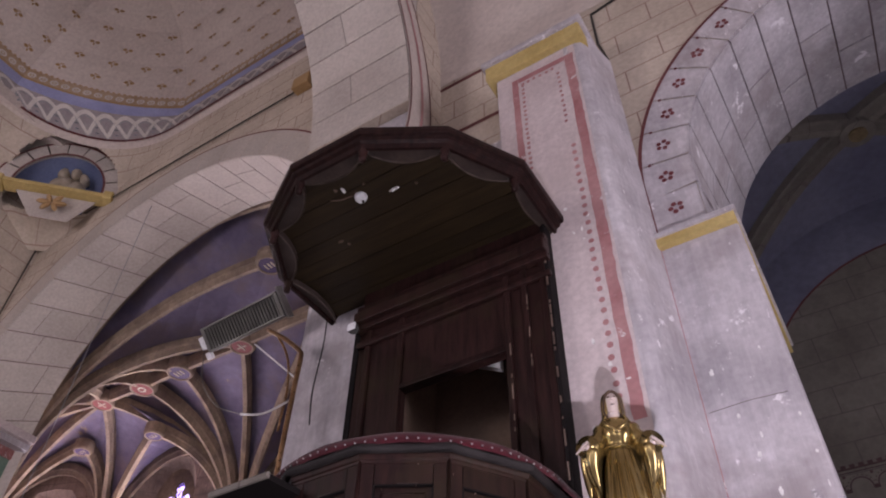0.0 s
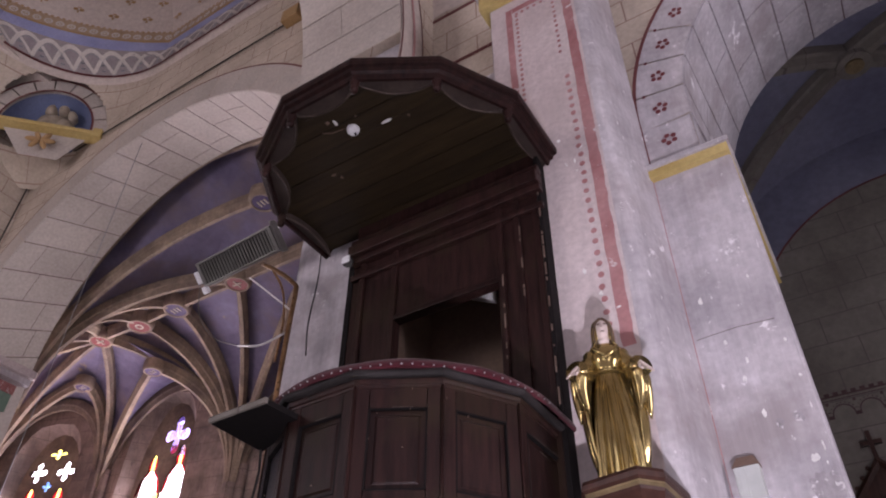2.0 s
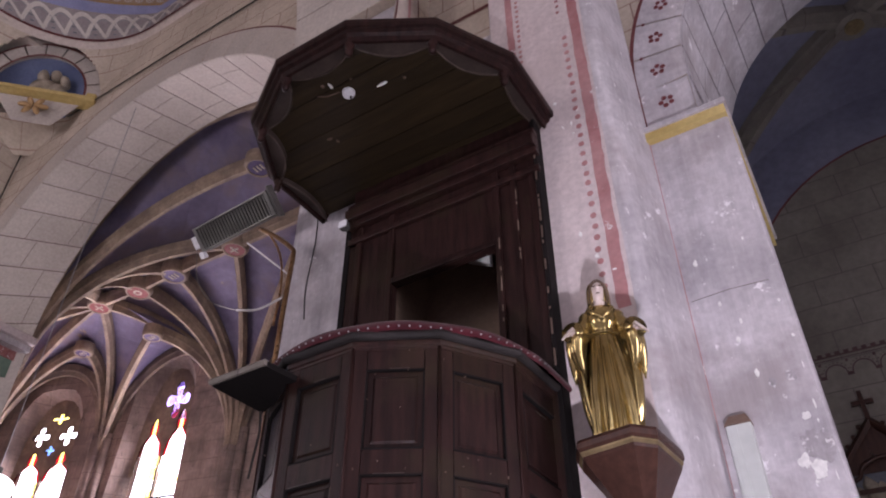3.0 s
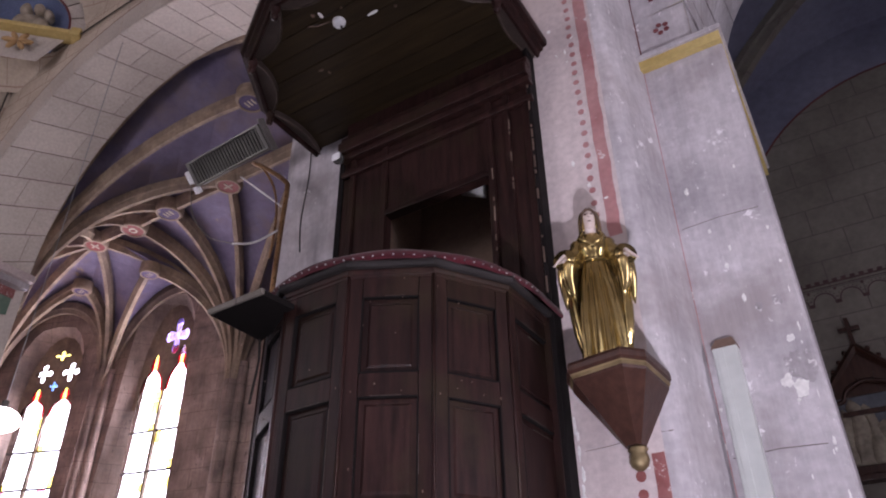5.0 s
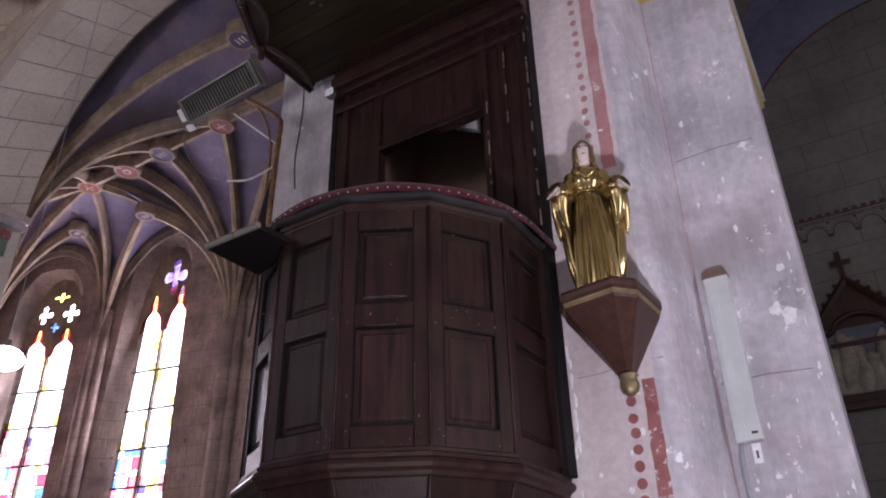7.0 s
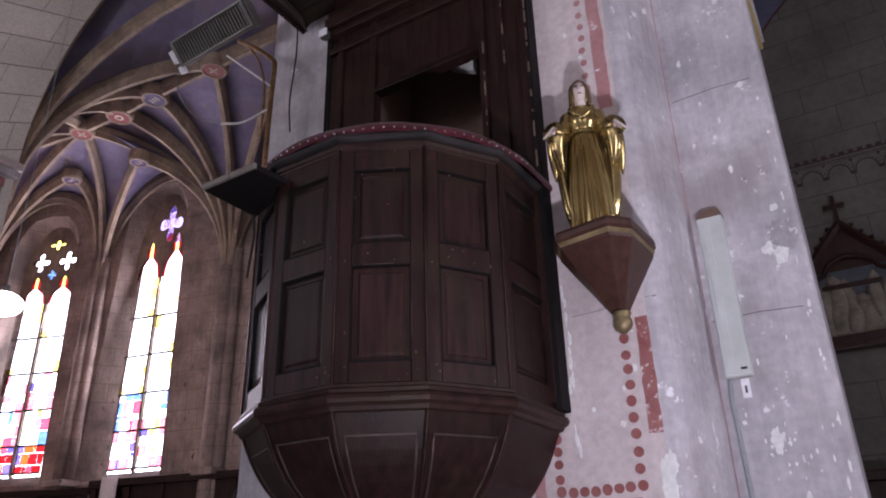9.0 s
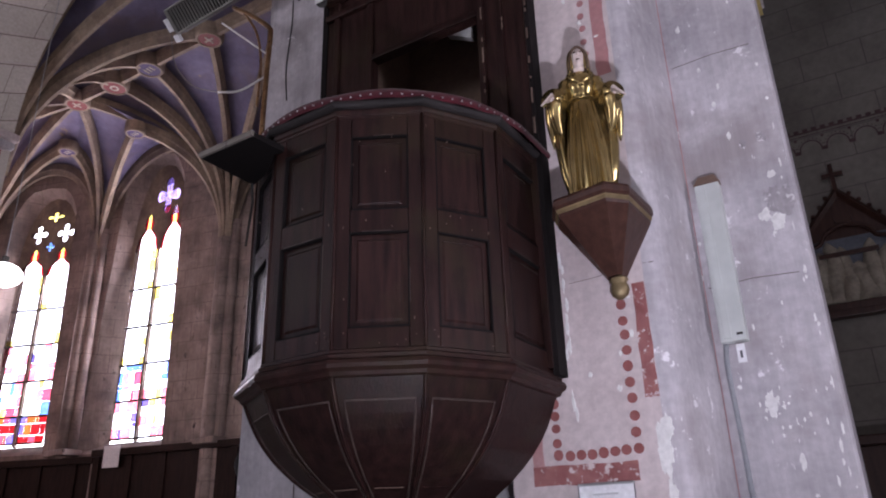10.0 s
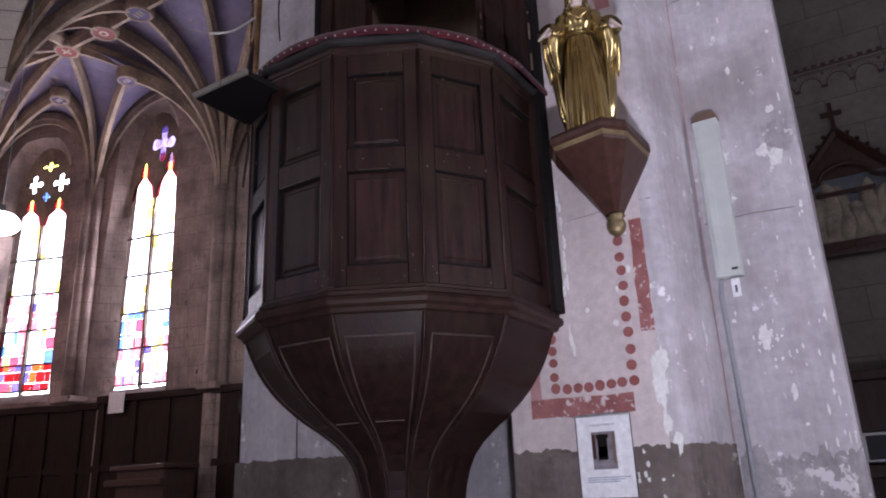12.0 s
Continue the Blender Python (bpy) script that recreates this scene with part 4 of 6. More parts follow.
# corner beads
for i in range(1, 7):
    x, y, _ = pulpit_line(R + 0.001, 0)[i]
    part("corner_bead", tube(bmesh.new(), [(x, y, 2.17), (x, y, 2.66), (x, y, 3.15)], 0.007, 6), M["oak"], pulpit, smooth=True)
bm = bmesh.new()
ring_loft(bm, [(R - 0.004, 3.136), (R + 0.004, 3.140), (R + 0.005, 3.150), (R + 0.011, 3.155), (R + 0.014, 3.166), (R + 0.015, 3.180), (R + 0.0, 3.19)])
part("cornice", bm, M["oak"], pulpit, "dark oak cornice under the armrest")
bm = bmesh.new()
ring_loft(bm, [(R + 0.020 + 0.024 * math.cos(radians(a)), 3.192 + 0.019 * math.sin(radians(a))) for a in range(-100, 101, 25)])
part("leather_roll", bm, M["leather"], pulpit, "worn black leather roll round the rim", smooth=False)


def round_line(r, z, n=44):
    """Soft cushion line: the ring with its corners rounded off."""
    p = [Vector(q) for q in pulpit_line(r, z)]
    out = []
    for i in range(n + 1):
        a = radians(-180 + 180 * i / n)
        k = r * (0.992 + 0.004 * math.cos(12 * a))
        out.append((PCX + k * math.cos(a) * 0.985, PCY + k * math.sin(a) * 0.985, z))
    return [(out[0][0], YP, z)] + out + [(out[-1][0], YP, z)]


bm = bmesh.new()
loft(bm, [round_line(r, z) for r, z in ((R + 0.040, 3.20), (R + 0.047, 3.206), (R + 0.049, 3.220), (R + 0.042, 3.238), (R + 0.026, 3.252), (R + 0.0, 3.262), (R - 0.06, 3.266), (R - 0.10, 3.258), (R - 0.115, 3.24), (R - 0.115, 3.20))])
part("cushion", bm, M["velvet"], pulpit, "dark red velvet armrest cushion", smooth=True)
nail_me = None
for i in range(52):
    a = radians(-178 + 176 * i / 51)
    rr = (R + 0.052) * (0.992 + 0.004 * math.cos(12 * a)) * 0.985
    p = Vector((PCX + rr * math.cos(a), PCY + rr * math.sin(a), 3.212))
    if nail_me is None:
        bm = bmesh.new()
        bmesh.ops.create_icosphere(bm, subdivisions=1, radius=0.0044)
        ob = part("upholstery_nail", bm, M["reflector"], pulpit, "small bright metal nail", smooth=True)
        nail_me = ob.data
    else:
        ob = new("upholstery_nail", nail_me)
        ob.parent = pulpit
        ob.matrix_parent_inverse = pulpit.matrix_basis.inverted()
        tagged(ob, "small bright metal nail")
    ob.location = p
# base moulding and bowl
bm = bmesh.new()
ring_loft(bm, [(R, 2.195), (R + 0.010, 2.19), (R + 0.010, 2.178), (R + 0.020, 2.172), (R + 0.016, 2.158), (R + 0.030, 2.150), (R + 0.036, 2.136), (R + 0.031, 2.122), (R + 0.012, 2.112), (R + 0.004, 2.098), (R - 0.012, 2.094)])
part("base_moulding", bm, M["oak"], pulpit, "dark oak base moulding")
BOWL = [(0.642, 2.10), (0.628, 2.065), (0.608, 2.02), (0.585, 1.975), (0.553, 1.925), (0.513, 1.875), (0.462, 1.825), (0.398, 1.772), (0.325, 1.722), (0.262, 1.672), (0.215, 1.62), (0.183, 1.56), (0.163, 1.49), (0.148, 1.40), (0.14, 1.3), (0.13, 1.1)]
bm = bmesh.new()
ring_loft(bm, BOWL)
part("bowl", bm, M["oak"], pulpit, "dark oak ogee bowl under the tub")
for i in range(1, 7):
    pts = [pulpit_line(r + 0.002, z)[i] for r, z in BOWL]
    rad = [0.022 if z > 1.9 else 0.016 for r, z in BOWL]
    part("bowl_rib", tube(bmesh.new(), smooth_path(pts, 2), 0.009, 6), M["oak"], pulpit, smooth=True)
for i in range(1, 6):
    # raised bead, paler than the bowl, framing each panel, and the open joint across it
    frame_pts = []
    for u, seq in ((0.10, BOWL[11:1:-1]), (0.90, BOWL[2:12])):
        for r, z in seq:
            p = pulpit_line(r + 0.002, z)
            frame_pts.append(Vector(p[i]).lerp(Vector(p[i + 1]), u))
    part("bowl_bead", tube(bmesh.new(), frame_pts, 0.0036, 6), M["oak_edge"], pulpit, "paler raised bead round a bowl panel", smooth=True)
    p = pulpit_line(0.352, 1.740)
    a, b = Vector(p[i]), Vector(p[i + 1])
    part("joint", tube(bmesh.new(), [a.lerp(b, 0.2), a.lerp(b, 0.8)], 0.003, 5), M["oak_worn"] if i in (2, 3, 4) else M["oak"], pulpit)
prism_line = [(x, y) for x, y, z in pulpit_line(0.12, 0)]
part("stem", prism(bmesh.new(), prism_line, 0.0, 1.12), M["oak"], pulpit)
# book board, coloured near-black to paint in the shade beneath it
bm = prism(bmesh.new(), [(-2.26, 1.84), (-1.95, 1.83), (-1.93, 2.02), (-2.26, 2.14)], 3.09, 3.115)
part("book_board", bm, M["dark_gap"], pulpit, "book board with the shade of its underside painted near-black")
bm = tube(bmesh.new(), [(-2.265, 1.835, 3.107), (-1.95, 1.825, 3.107)], 0.014, 6)
part("board_edge", bm, M["grey_wall"], pulpit, "pale worn board edge")
part("bracket", tube(bmesh.new(), [(-2.25, 2.12, 3.09), (-2.29, 2.17, 3.02), (-2.40, 2.25, 2.86)], 0.006, 5), M["iron"], pulpit)

# back board with doorway
back = thing("back_panelling", "dark oak back board with a doorway, between pulpit and canopy", "panelling", (-1.75, 2.8, 2.2))
YB = 2.80
DX0, DX1, DZ = -2.08, -1.40, 4.10
for x0, x1, z0, z1 in ((-2.42, DX0, 2.2, 4.975), (DX1, -1.14, 2.2, 4.975), (DX0, DX1, DZ, 4.975)):
    part("board", boxm(x0, x1, YB, YB + 0.05, z0, z1, 0.003), M["oak"], back)
# board sides coloured near-black to paint in the shadow strip at the pier
part("side", boxm(-1.14, -1.112, YB - 0.012, YP + 0.004, 2.17, 4.96, 0.003), M["dark_gap"], back, "side of the back board, blackened for the shade beside the tub")
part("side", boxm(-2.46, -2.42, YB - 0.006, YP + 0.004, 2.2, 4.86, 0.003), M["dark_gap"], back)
for x in (-1.40, -1.29, -1.17):
    part("stile", boxm(x, x + 0.035, YB - 0.018, YB, 2.2, 4.62, 0.004), M["oak"], back)
for x in (-2.36, -2.115):
    part("stile", boxm(x, x + 0.035, YB - 0.018, YB, 2.2, 4.62, 0.004), M["oak"], back)
part("door_head", boxm(DX0, DX1, YB - 0.018, YB, DZ, DZ + 0.035, 0.004), M["oak"], back)
for z0, z1, d in ((4.50, 4.54, 0.03), (4.62, 4.66, 0.05), (4.66, 4.74, 0.085), (4.74, 4.80, 0.06)):
    part("cornice", boxm(-2.42, -1.10, YB - d, YB, z0, z1, 0.006), M["oak"], back)
for x, z0, z1 in ((-1.372, 3.4, 4.1), (-1.255, 3.95, 4.45), (-1.125, 3.3, 4.6)):
    bm = bmesh.new()
    z = z0
    rnd = random.Random(int(z0 * 100))
    while z < z1:
        h = rnd.uniform(0.01, 0.09)
        box(bm, x - 0.0035, x + 0.0035, YB - 0.022, YB - 0.017, z, z + h)
        z += h + rnd.uniform(0.01, 0.12)
    part("chipped_edge", bm, M["oak_worn"], back, "chipped pale edges of the boards", "stuff")
# passage behind the doorway
for b in ((DX0 - 0.3, DX1 + 0.3, 3.262, 3.266, 2.2, 4.9), (DX0 - 0.12, DX0 - 0.06, YB + 0.06, 3.26, 2.2, 4.9), (DX1 + 0.06, DX1 + 0.12, YB + 0.06, 3.26, 2.2, 4.9)):
    part("passage_wall", boxm(*b), M["brown_room"], back, "brown plaster of the passage behind")
# daylight falling on the passage wall, modelled as a pale triangle
part("passage_patch", loft(bmesh.new(), [[(-1.825, y, 4.43), (-1.655, y, 4.46), (-1.655, y, 4.34)] for y in (3.20, 3.25)], True, True), M["white_plaster"], back, "patch of daylight on the passage wall, put in as a pale piece")

# canopy
SCX, SCY, SR = -1.915, 2.62, 0.93
canopy = thing("pulpit_canopy", "dark oak twelve-sided sounding board with carved swags", "canopy", (SCX, SCY, 4.9))
kw = dict(cx=SCX, cy=SCY, turn=0.0)
bm = bmesh.new()
ring_loft(bm, [(0.82, 4.955), (0.845, 4.93), (0.855, 4.90), (0.872, 4.90), (0.88, 4.93), (0.90, 4.94), (0.905, 4.96), (0.925, 4.965), (SR, 4.985), (SR, 5.01), (SR - 0.012, 5.03), (SR - 0.05, 5.07), (0.5, 5.16)], **kw)
part("cornice", bm, M["oak"], canopy, "moulded dark oak cornice")
N_PL = 9
for i in range(N_PL):
    # soffit planks run along the wall
    y0, y1 = SCY - 0.84 + (YP - SCY + 0.84) * i / N_PL, SCY - 0.84 + (YP - SCY + 0.84) * (i + 1) / N_PL
    def half(y):
        pts = pulpit_line(0.845, 0, **kw)
        xs = []
        for a, b in zip(pts, pts[1:]):
            if (a[1] - y) * (b[1] - y) <= 0 and abs(a[1] - b[1]) > 1e-6:
                xs.append(a[0] + (b[0] - a[0]) * (y - a[1]) / (b[1] - a[1]))
        return (min(xs), max(xs)) if len(xs) > 1 else (SCX - 0.2, SCX + 0.2)
    a0, a1 = half(y0 + 0.03), half(y1 - 0.002)
    bm = prism(bmesh.new(), [(a0[0], y0 + 0.002), (a0[1], y0 + 0.002), (a1[1], y1 - 0.002), (a1[0], y1 - 0.002)], 4.962 + 0.002 * (i % 2), 4.99)
    part("soffit_plank", bm, M["oak_flat"], canopy)
part("lid", prism(bmesh.new(), [(x, y) for x, y, z in pulpit_line(0.86, 0, **kw)], 4.992, 5.0), M["oak_flat"], canopy)
for i in range(7):
    a, d, n, w = face_frame(0.85, i, **kw)
    dip = 0.078 if 0 < i < 6 else 0.05
    outer, inner = [], []
    for k in range(17):
        u = k / 16
        q = 0.012 + dip * math.sin(math.pi * u) ** 0.85
        outer.append(a + d * (u * w))
        inner.append(a + d * (u * w) - n * q)
    Zl, Zh = Vector((0, 0, 4.925)), Vector((0, 0, 4.958))
    bm = bmesh.new()
    loft(bm, [[p + Zh for p in outer], [p + Zl for p in outer], [p + Zl - Vector((0, 0, 0.012)) for p in inner], [p + Zh for p in inner]])
    sw = part("swag", bm, M["oak_swag"], canopy, "carved drapery swag board")
    part("bead", tube(bmesh.new(), [p + Zl - Vector((0, 0, 0.012)) for p in inner], 0.006, 6), M["oak_edge"], sw, smooth=True)
for i in range(1, 7):
    x, y, _ = pulpit_line(0.845, 0, **kw)[i]
    prof = ((0.004, 4.82), (0.018, 4.825), (0.023, 4.85), (0.016, 4.868), (0.026, 4.885), (0.03, 4.92), (0.022, 4.955))
    bm = loft(bmesh.new(), [[(x + r * math.cos(6.28319 * k / 10), y + r * math.sin(6.28319 * k / 10), z) for k in range(10)] for r, z in prof], True, True)
    part("drop", bm, M["oak"], canopy, "turned pendant drop", smooth=True)

# flecks of lost varnish on the tub
rnd = random.Random(4)
bm = bmesh.new()
for k in range(60):
    fr = face_frame(R + 0.001, rnd.choice((1, 2, 3, 4, 5)))
    u, z = rnd.uniform(0.01, fr[3] - 0.01), rnd.choice((rnd.uniform(2.17, 3.14), rnd.uniform(2.64, 2.73), rnd.uniform(2.17, 2.26)))
    on_face(bm, fr, u, u + rnd.uniform(0.002, 0.005), z, z + rnd.choice((0.003, 0.005, 0.009)), -0.004, 0.0025)
part("varnish_fleck", bm, M["oak_worn"], pulpit, "pale flecks of lost varnish", "stuff")

# ---- side chapel seen through the arcade arch ----
part("wall_side_chapel_south", boxm(-1.4, 3.6, 7.2, 7.5, 0, 9), M["grey_wall"], None, "grey coursed stone chapel wall with painted joints", "structure")
part("wall_side_chapel_east", boxm(-1.6, -1.2, 4.6, 7.3, 0, 9), M["grey_wall"], None, "grey stone chapel wall", "structure")
part("wall_side_chapel_west", boxm(3.4, 3.8, 4.6, 7.3, 0, 9), M["grey_wall"], None, "grey stone chapel wall", "structure")
bm = loft(bmesh.new(), [[(x, y, z) for x, z in arc(1.1, 5.75, 2.35, 0, 180, 28)] for y in (4.55, 5.2, 5.9, 6.6, 7.22)])
part("ceiling_side_chapel", bm, M["blue_dark"], None, "dull slate-blue painted chapel vault", "structure", smooth=True)
bm = bmesh.new()
loft(bm, [[(x, 7.195, z) for x, z in arc(1.1, 5.75, 2.35, 0, 180, 28)], [(x, 7.195, z) for x, z in arc(1.1, 5.75, 1.72, 0, 180, 28)]])
part("vault_lunette", bm, M["blue_dark"], None, "slate-blue band over the chapel wall", "structure")
bm = bmesh.new()
loft(bm, [[(x, 7.19, z) for x, z in arc(1.1, 5.75, r, 0, 180, 28)] for r in (1.70, 1.725)])
part("vault_edge_line", bm, M["dark_red_line"], None, "dark painted line under the vault", "structure")
side_ribs = thing("side_chapel_ribs", "dark stone diagonal ribs of the side chapel vault", "vault rib", (1.1, 5.9, 7), kind="structure")
for sx, sy in ((-1, -1), (1, -1), (-1, 1), (1, 1)):
    pts = []
    for k in range(13):
        u = k / 12
        x = 1.1 + sx * 2.3 * math.cos(radians(90 * u))
        y = 5.9 + sy * 1.3 * math.cos(radians(90 * u))
        pts.append(Vector((x, y, 5.72 + 2.33 * math.sin(radians(90 * u)))))
    part("rib", rib(bmesh.new(), pts, 0.09, 0.16), M["grey_wall"], side_ribs)
bb = thing("vault_boss", "small round gilt vault boss", "vault boss", (1.1, 5.9, 7.85))
part("rim", disc(bmesh.new(), (1.1, 5.9, 7.92), 0.17, (0, 0, -1), 18, 0.06), M["grey_wall"], bb)
part("field", disc(bmesh.new(), (1.1, 5.9, 7.86), 0.09, (0, 0, -1), 16, 0.02), M["gilt_edge"], bb)

# stencilled frieze on the side chapel wall
frieze = thing("stencil_frieze", "dark red stencilled frieze of arches and battlements on the wall", "wall painting", (0.3, 7.19, 5.0), kind="structure")
for k in range(12):
    x = -0.605 + 0.235 * k
    bm = bmesh.new()
    for r0, r1 in ((0.088, 0.100),):
        loft(bm, [[(a, 7.194, b) for a, b in arc(x, 4.962, r, 0, 180, 12)] for r in (r0, r1)])
    part("arch_motif", bm, M["stencil_brown"], frieze)
    bm = bmesh.new()
    for i in range(11):
        an = radians(18 * i)
        disc(bm, (x + 0.116 * math.cos(an), 7.196, 4.962 + 0.116 * math.sin(an)), 0.006, (0, -1, 0), 6, 0.003)
    part("dot_motif", bm, M["stencil_brown"], frieze, kind="stuff")
    part("drop_motif", boxm(x + 0.09, x + 0.145, 7.191, 7.196, 4.93, 4.962), M["stencil_brown"], frieze)
    part("tuft_motif", disc(bmesh.new(), (x + 0.1175, 7.196, 5.08), 0.016, (0, -1, 0), 5, 0.004), M["stencil_brown"], frieze)
for k in range(36):
    x = -0.72 + 0.078 * k
    part("merlon", boxm(x, x + 0.045, 7.191, 7.196, 5.158, 5.188), M["stencil_brown"], frieze)
part("frieze_line", boxm(-0.8, 2.3, 7.191, 7.196, 5.143, 5.158), M["stencil_brown"], frieze)
part("frieze_line", boxm(-0.8, 2.3, 7.191, 7.196, 5.112, 5.118), M["stencil_brown"], frieze)


# station of the cross: gabled frame with a carved scene of plain forms
def station(cx, base):
    s = thing("carved_relief_panel", "gabled dark wooden frame with a painted plaster relief, on the wall", "relief", (cx, 7.2, base))
    Y = 7.19
    part("sill", boxm(cx - 0.48, cx + 0.48, Y - 0.13, Y, base, base + 0.06, 0.01), M["walnut"], s)
    part("sill", boxm(cx - 0.44, cx + 0.44, Y - 0.10, Y, base + 0.06, base + 0.13, 0.01), M["walnut"], s)
    part("backing", boxm(cx - 0.36, cx + 0.36, Y - 0.02, Y, base + 0.13, base + 0.85), M["relief_sky"], s, "dull blue painted ground")
    for sx in (-1, 1):
        part("pillar", boxm(cx + sx * 0.40 - 0.035, cx + sx * 0.40 + 0.035, Y - 0.09, Y, base + 0.13, base + 0.80, 0.008), M["walnut"], s)
        bm = loft(bmesh.new(), [[(cx + sx * 0.40 + r * a, Y - 0.05 + r * b, z) for a, b in ((-1, -1), (1, -1), (1, 1), (-1, 1))] for r, z in ((0.04, base + 0.80), (0.045, base + 0.86), (0.03, base + 0.88), (0.004, base + 1.12))], True, True)
        part("pinnacle", bm, M["walnut"], s)
        bm = bmesh.new()
        a, b = Vector((cx + sx * 0.40, Y - 0.06, base + 0.72)), Vector((cx, Y - 0.06, base + 1.18))
        tube(bm, [a, b], 0.032, 4)
        part("gable", bm, M["walnut"], s)
        for i in range(1, 6):
            p = a.lerp(b, i / 6) + Vector((sx * 0.03, 0, 0.035))
            bm = bmesh.new()
            bmesh.ops.create_icosphere(bm, subdivisions=1, radius=0.024, matrix=Matrix.Translation(p))
            part("crocket", bm, M["walnut"], s)
    bm = bmesh.new()
    tri = [(cx - 0.36, base + 0.74), (cx + 0.36, base + 0.74), (cx, base + 1.14)]
    lo = [(x, Y - 0.03, z) for x, z in tri]
    hi = [(x, Y - 0.015, z) for x, z in tri]
    loft(bm, [lo, hi], True, True)
    part("tympanum", bm, M["walnut"], s)
    part("medallion", disc(bmesh.new(), (cx, Y - 0.03, base + 0.93), 0.075, (0, -1, 0), 16, 0.02), M["walnut"], s)
    bm = bmesh.new()
    for r0, r1, y in ((0.33, 0.37, Y - 0.075),):
        for k in range(1):
            pts = [(cx - 0.35, y, base + 0.55), (cx - 0.33, y, base + 0.66), (cx - 0.22, y, base + 0.70), (cx - 0.17, y, base + 0.79), (cx, y, base + 0.85), (cx + 0.17, y, base + 0.79), (cx + 0.22, y, base + 0.70), (cx + 0.33, y, base + 0.66), (cx + 0.35, y, base + 0.55)]
            tube(bm, smooth_path(pts, 4), 0.02, 6)
    part("trefoil_arch", bm, M["walnut"], s, smooth=True)
    part("cross_finial", boxm(cx - 0.02, cx + 0.02, Y - 0.08, Y - 0.04, base + 1.16, base + 1.46, 0.006), M["walnut"], s)
    part("cross_finial", boxm(cx - 0.09, cx + 0.09, Y - 0.079, Y - 0.041, base + 1.33, base + 1.37, 0.006), M["walnut"], s)
    # plain draped forms
    rnd = random.Random(5)
    for dx, w, h in ((-0.27, 0.075, 0.50), (-0.17, 0.085, 0.58), (-0.06, 0.065, 0.52), (0.05, 0.085, 0.36), (0.16, 0.075, 0.55), (0.26, 0.075, 0.47)):
        bm = bmesh.new()
        rings = []
        for k in range(17):
            t = k / 16
            rr = w * (1.0 - 0.40 * t + 0.25 * max(0, t - 0.8) / 0.2 - 0.75 * max(0, t - 0.88) / 0.12) * (1 + 0.12 * math.sin(9 * t + dx * 20))
            rings.append([(cx + dx + rr * (1 + 0.14 * math.sin(6 * a + 3 * t)) * math.cos(a) + 0.02 * math.sin(5 * t + dx * 9), Y - 0.035 + rr * 0.45 * math.sin(a), base + 0.14 + h * t) for a in [6.28319 * j / 20 for j in range(20)]])
        loft(bm, rings, True, True)
        part("draped_form", bm, M["relief_dark"], s, smooth=True)
    part("beam", boxm(cx - 0.26, cx + 0.22, Y - 0.075, Y - 0.055, base + 0.56, base + 0.60), M["walnut"], s)
    return s


station(-0.02, 3.27)
# dark furniture and framed picture below
cab = thing("confessional", "dark wooden confessional standing against the chapel wall", "confessional", (0.9, 6.9, 0))
part("body", boxm(-0.42, 2.2, 6.75, 7.19, 0, 2.16, 0.01), M["walnut"], cab)
part("cornice", boxm(-0.47, 2.25, 6.70, 7.19, 2.16, 2.24, 0.015), M["walnut"], cab)
fp = thing("picture_frame", "small silver framed picture leaning on the furniture", "picture frame", (-0.17, 6.7, 1.52))
part("frame", boxm(-0.29, -0.05, 6.68, 6.71, 1.53, 1.76, 0.008), M["reflector"], fp)
part("picture", boxm(-0.265, -0.075, 6.675, 6.682, 1.555, 1.735), M["ink"], fp)
part("shelf", boxm(-0.5, 1.5, 6.5, 6.75, 1.42, 1.52, 0.01), M["walnut"], cab)

# ---- painted frame on the pilaster ----
deco = thing("painted_frame", "faded dark red painted border with a row of dots on limewash", "wall painting", (-1.0, YP, 4.2), kind="structure")
Yd = YP - 0.004


def strip(name, x0, x1, z0, z1, mat, ragged=0.0, seed=0):
    bm = bmesh.new()
    n = max(1, int((z1 - z0) / 0.06)) if (z1 - z0) > (x1 - x0) else 1
    m = 1 if n > 1 else max(1, int((x1 - x0) / 0.06))
    rnd = random.Random(seed)
    a, b = [], []
    if n > 1:
        for k in range(n + 1):
            z = z0 + (z1 - z0) * k / n
            a.append((x0 + rnd.uniform(-ragged, ragged), Yd, z))
            b.append((x1 + rnd.uniform(-ragged, ragged), Yd, z))
    else:
        for k in range(m + 1):
            x = x0 + (x1 - x0) * k / m
            a.append((x, Yd, z0 + rnd.uniform(-ragged, ragged)))
            b.append((x, Yd, z1 + rnd.uniform(-ragged, ragged)))
    loft(bm, [a, b])
    return part(name, bm, M[mat], deco)


bm = loft(bmesh.new(), [[(x, YP - 0.002, z) for x in (-1.395, -1.1, -0.79, -0.745)] for z in (1.60, 4.0, 6.78)])
part("field", bm, M["limewash_pink"], deco, "pinkish limewashed field")
strip("border", -1.27, -1.22, 2.2, 6.68, "faded_red", 0.003, 1)
strip("border", -0.83, -0.765, 3.55, 6.68, "faded_red", 0.004, 2)
strip("border", -0.80, -0.745, 2.05, 2.52, "red_paint", 0.003, 3)
strip("border", -1.217, -0.834, 6.62, 6.68, "faded_red", 0.0, 4)
strip("border", -1.30, -0.86, 1.745, 1.82, "red_paint", 0.004, 5)
strip("border", -1.30, -1.25, 1.82, 2.2, "faded_red", 0.004, 6)
dot_me = None
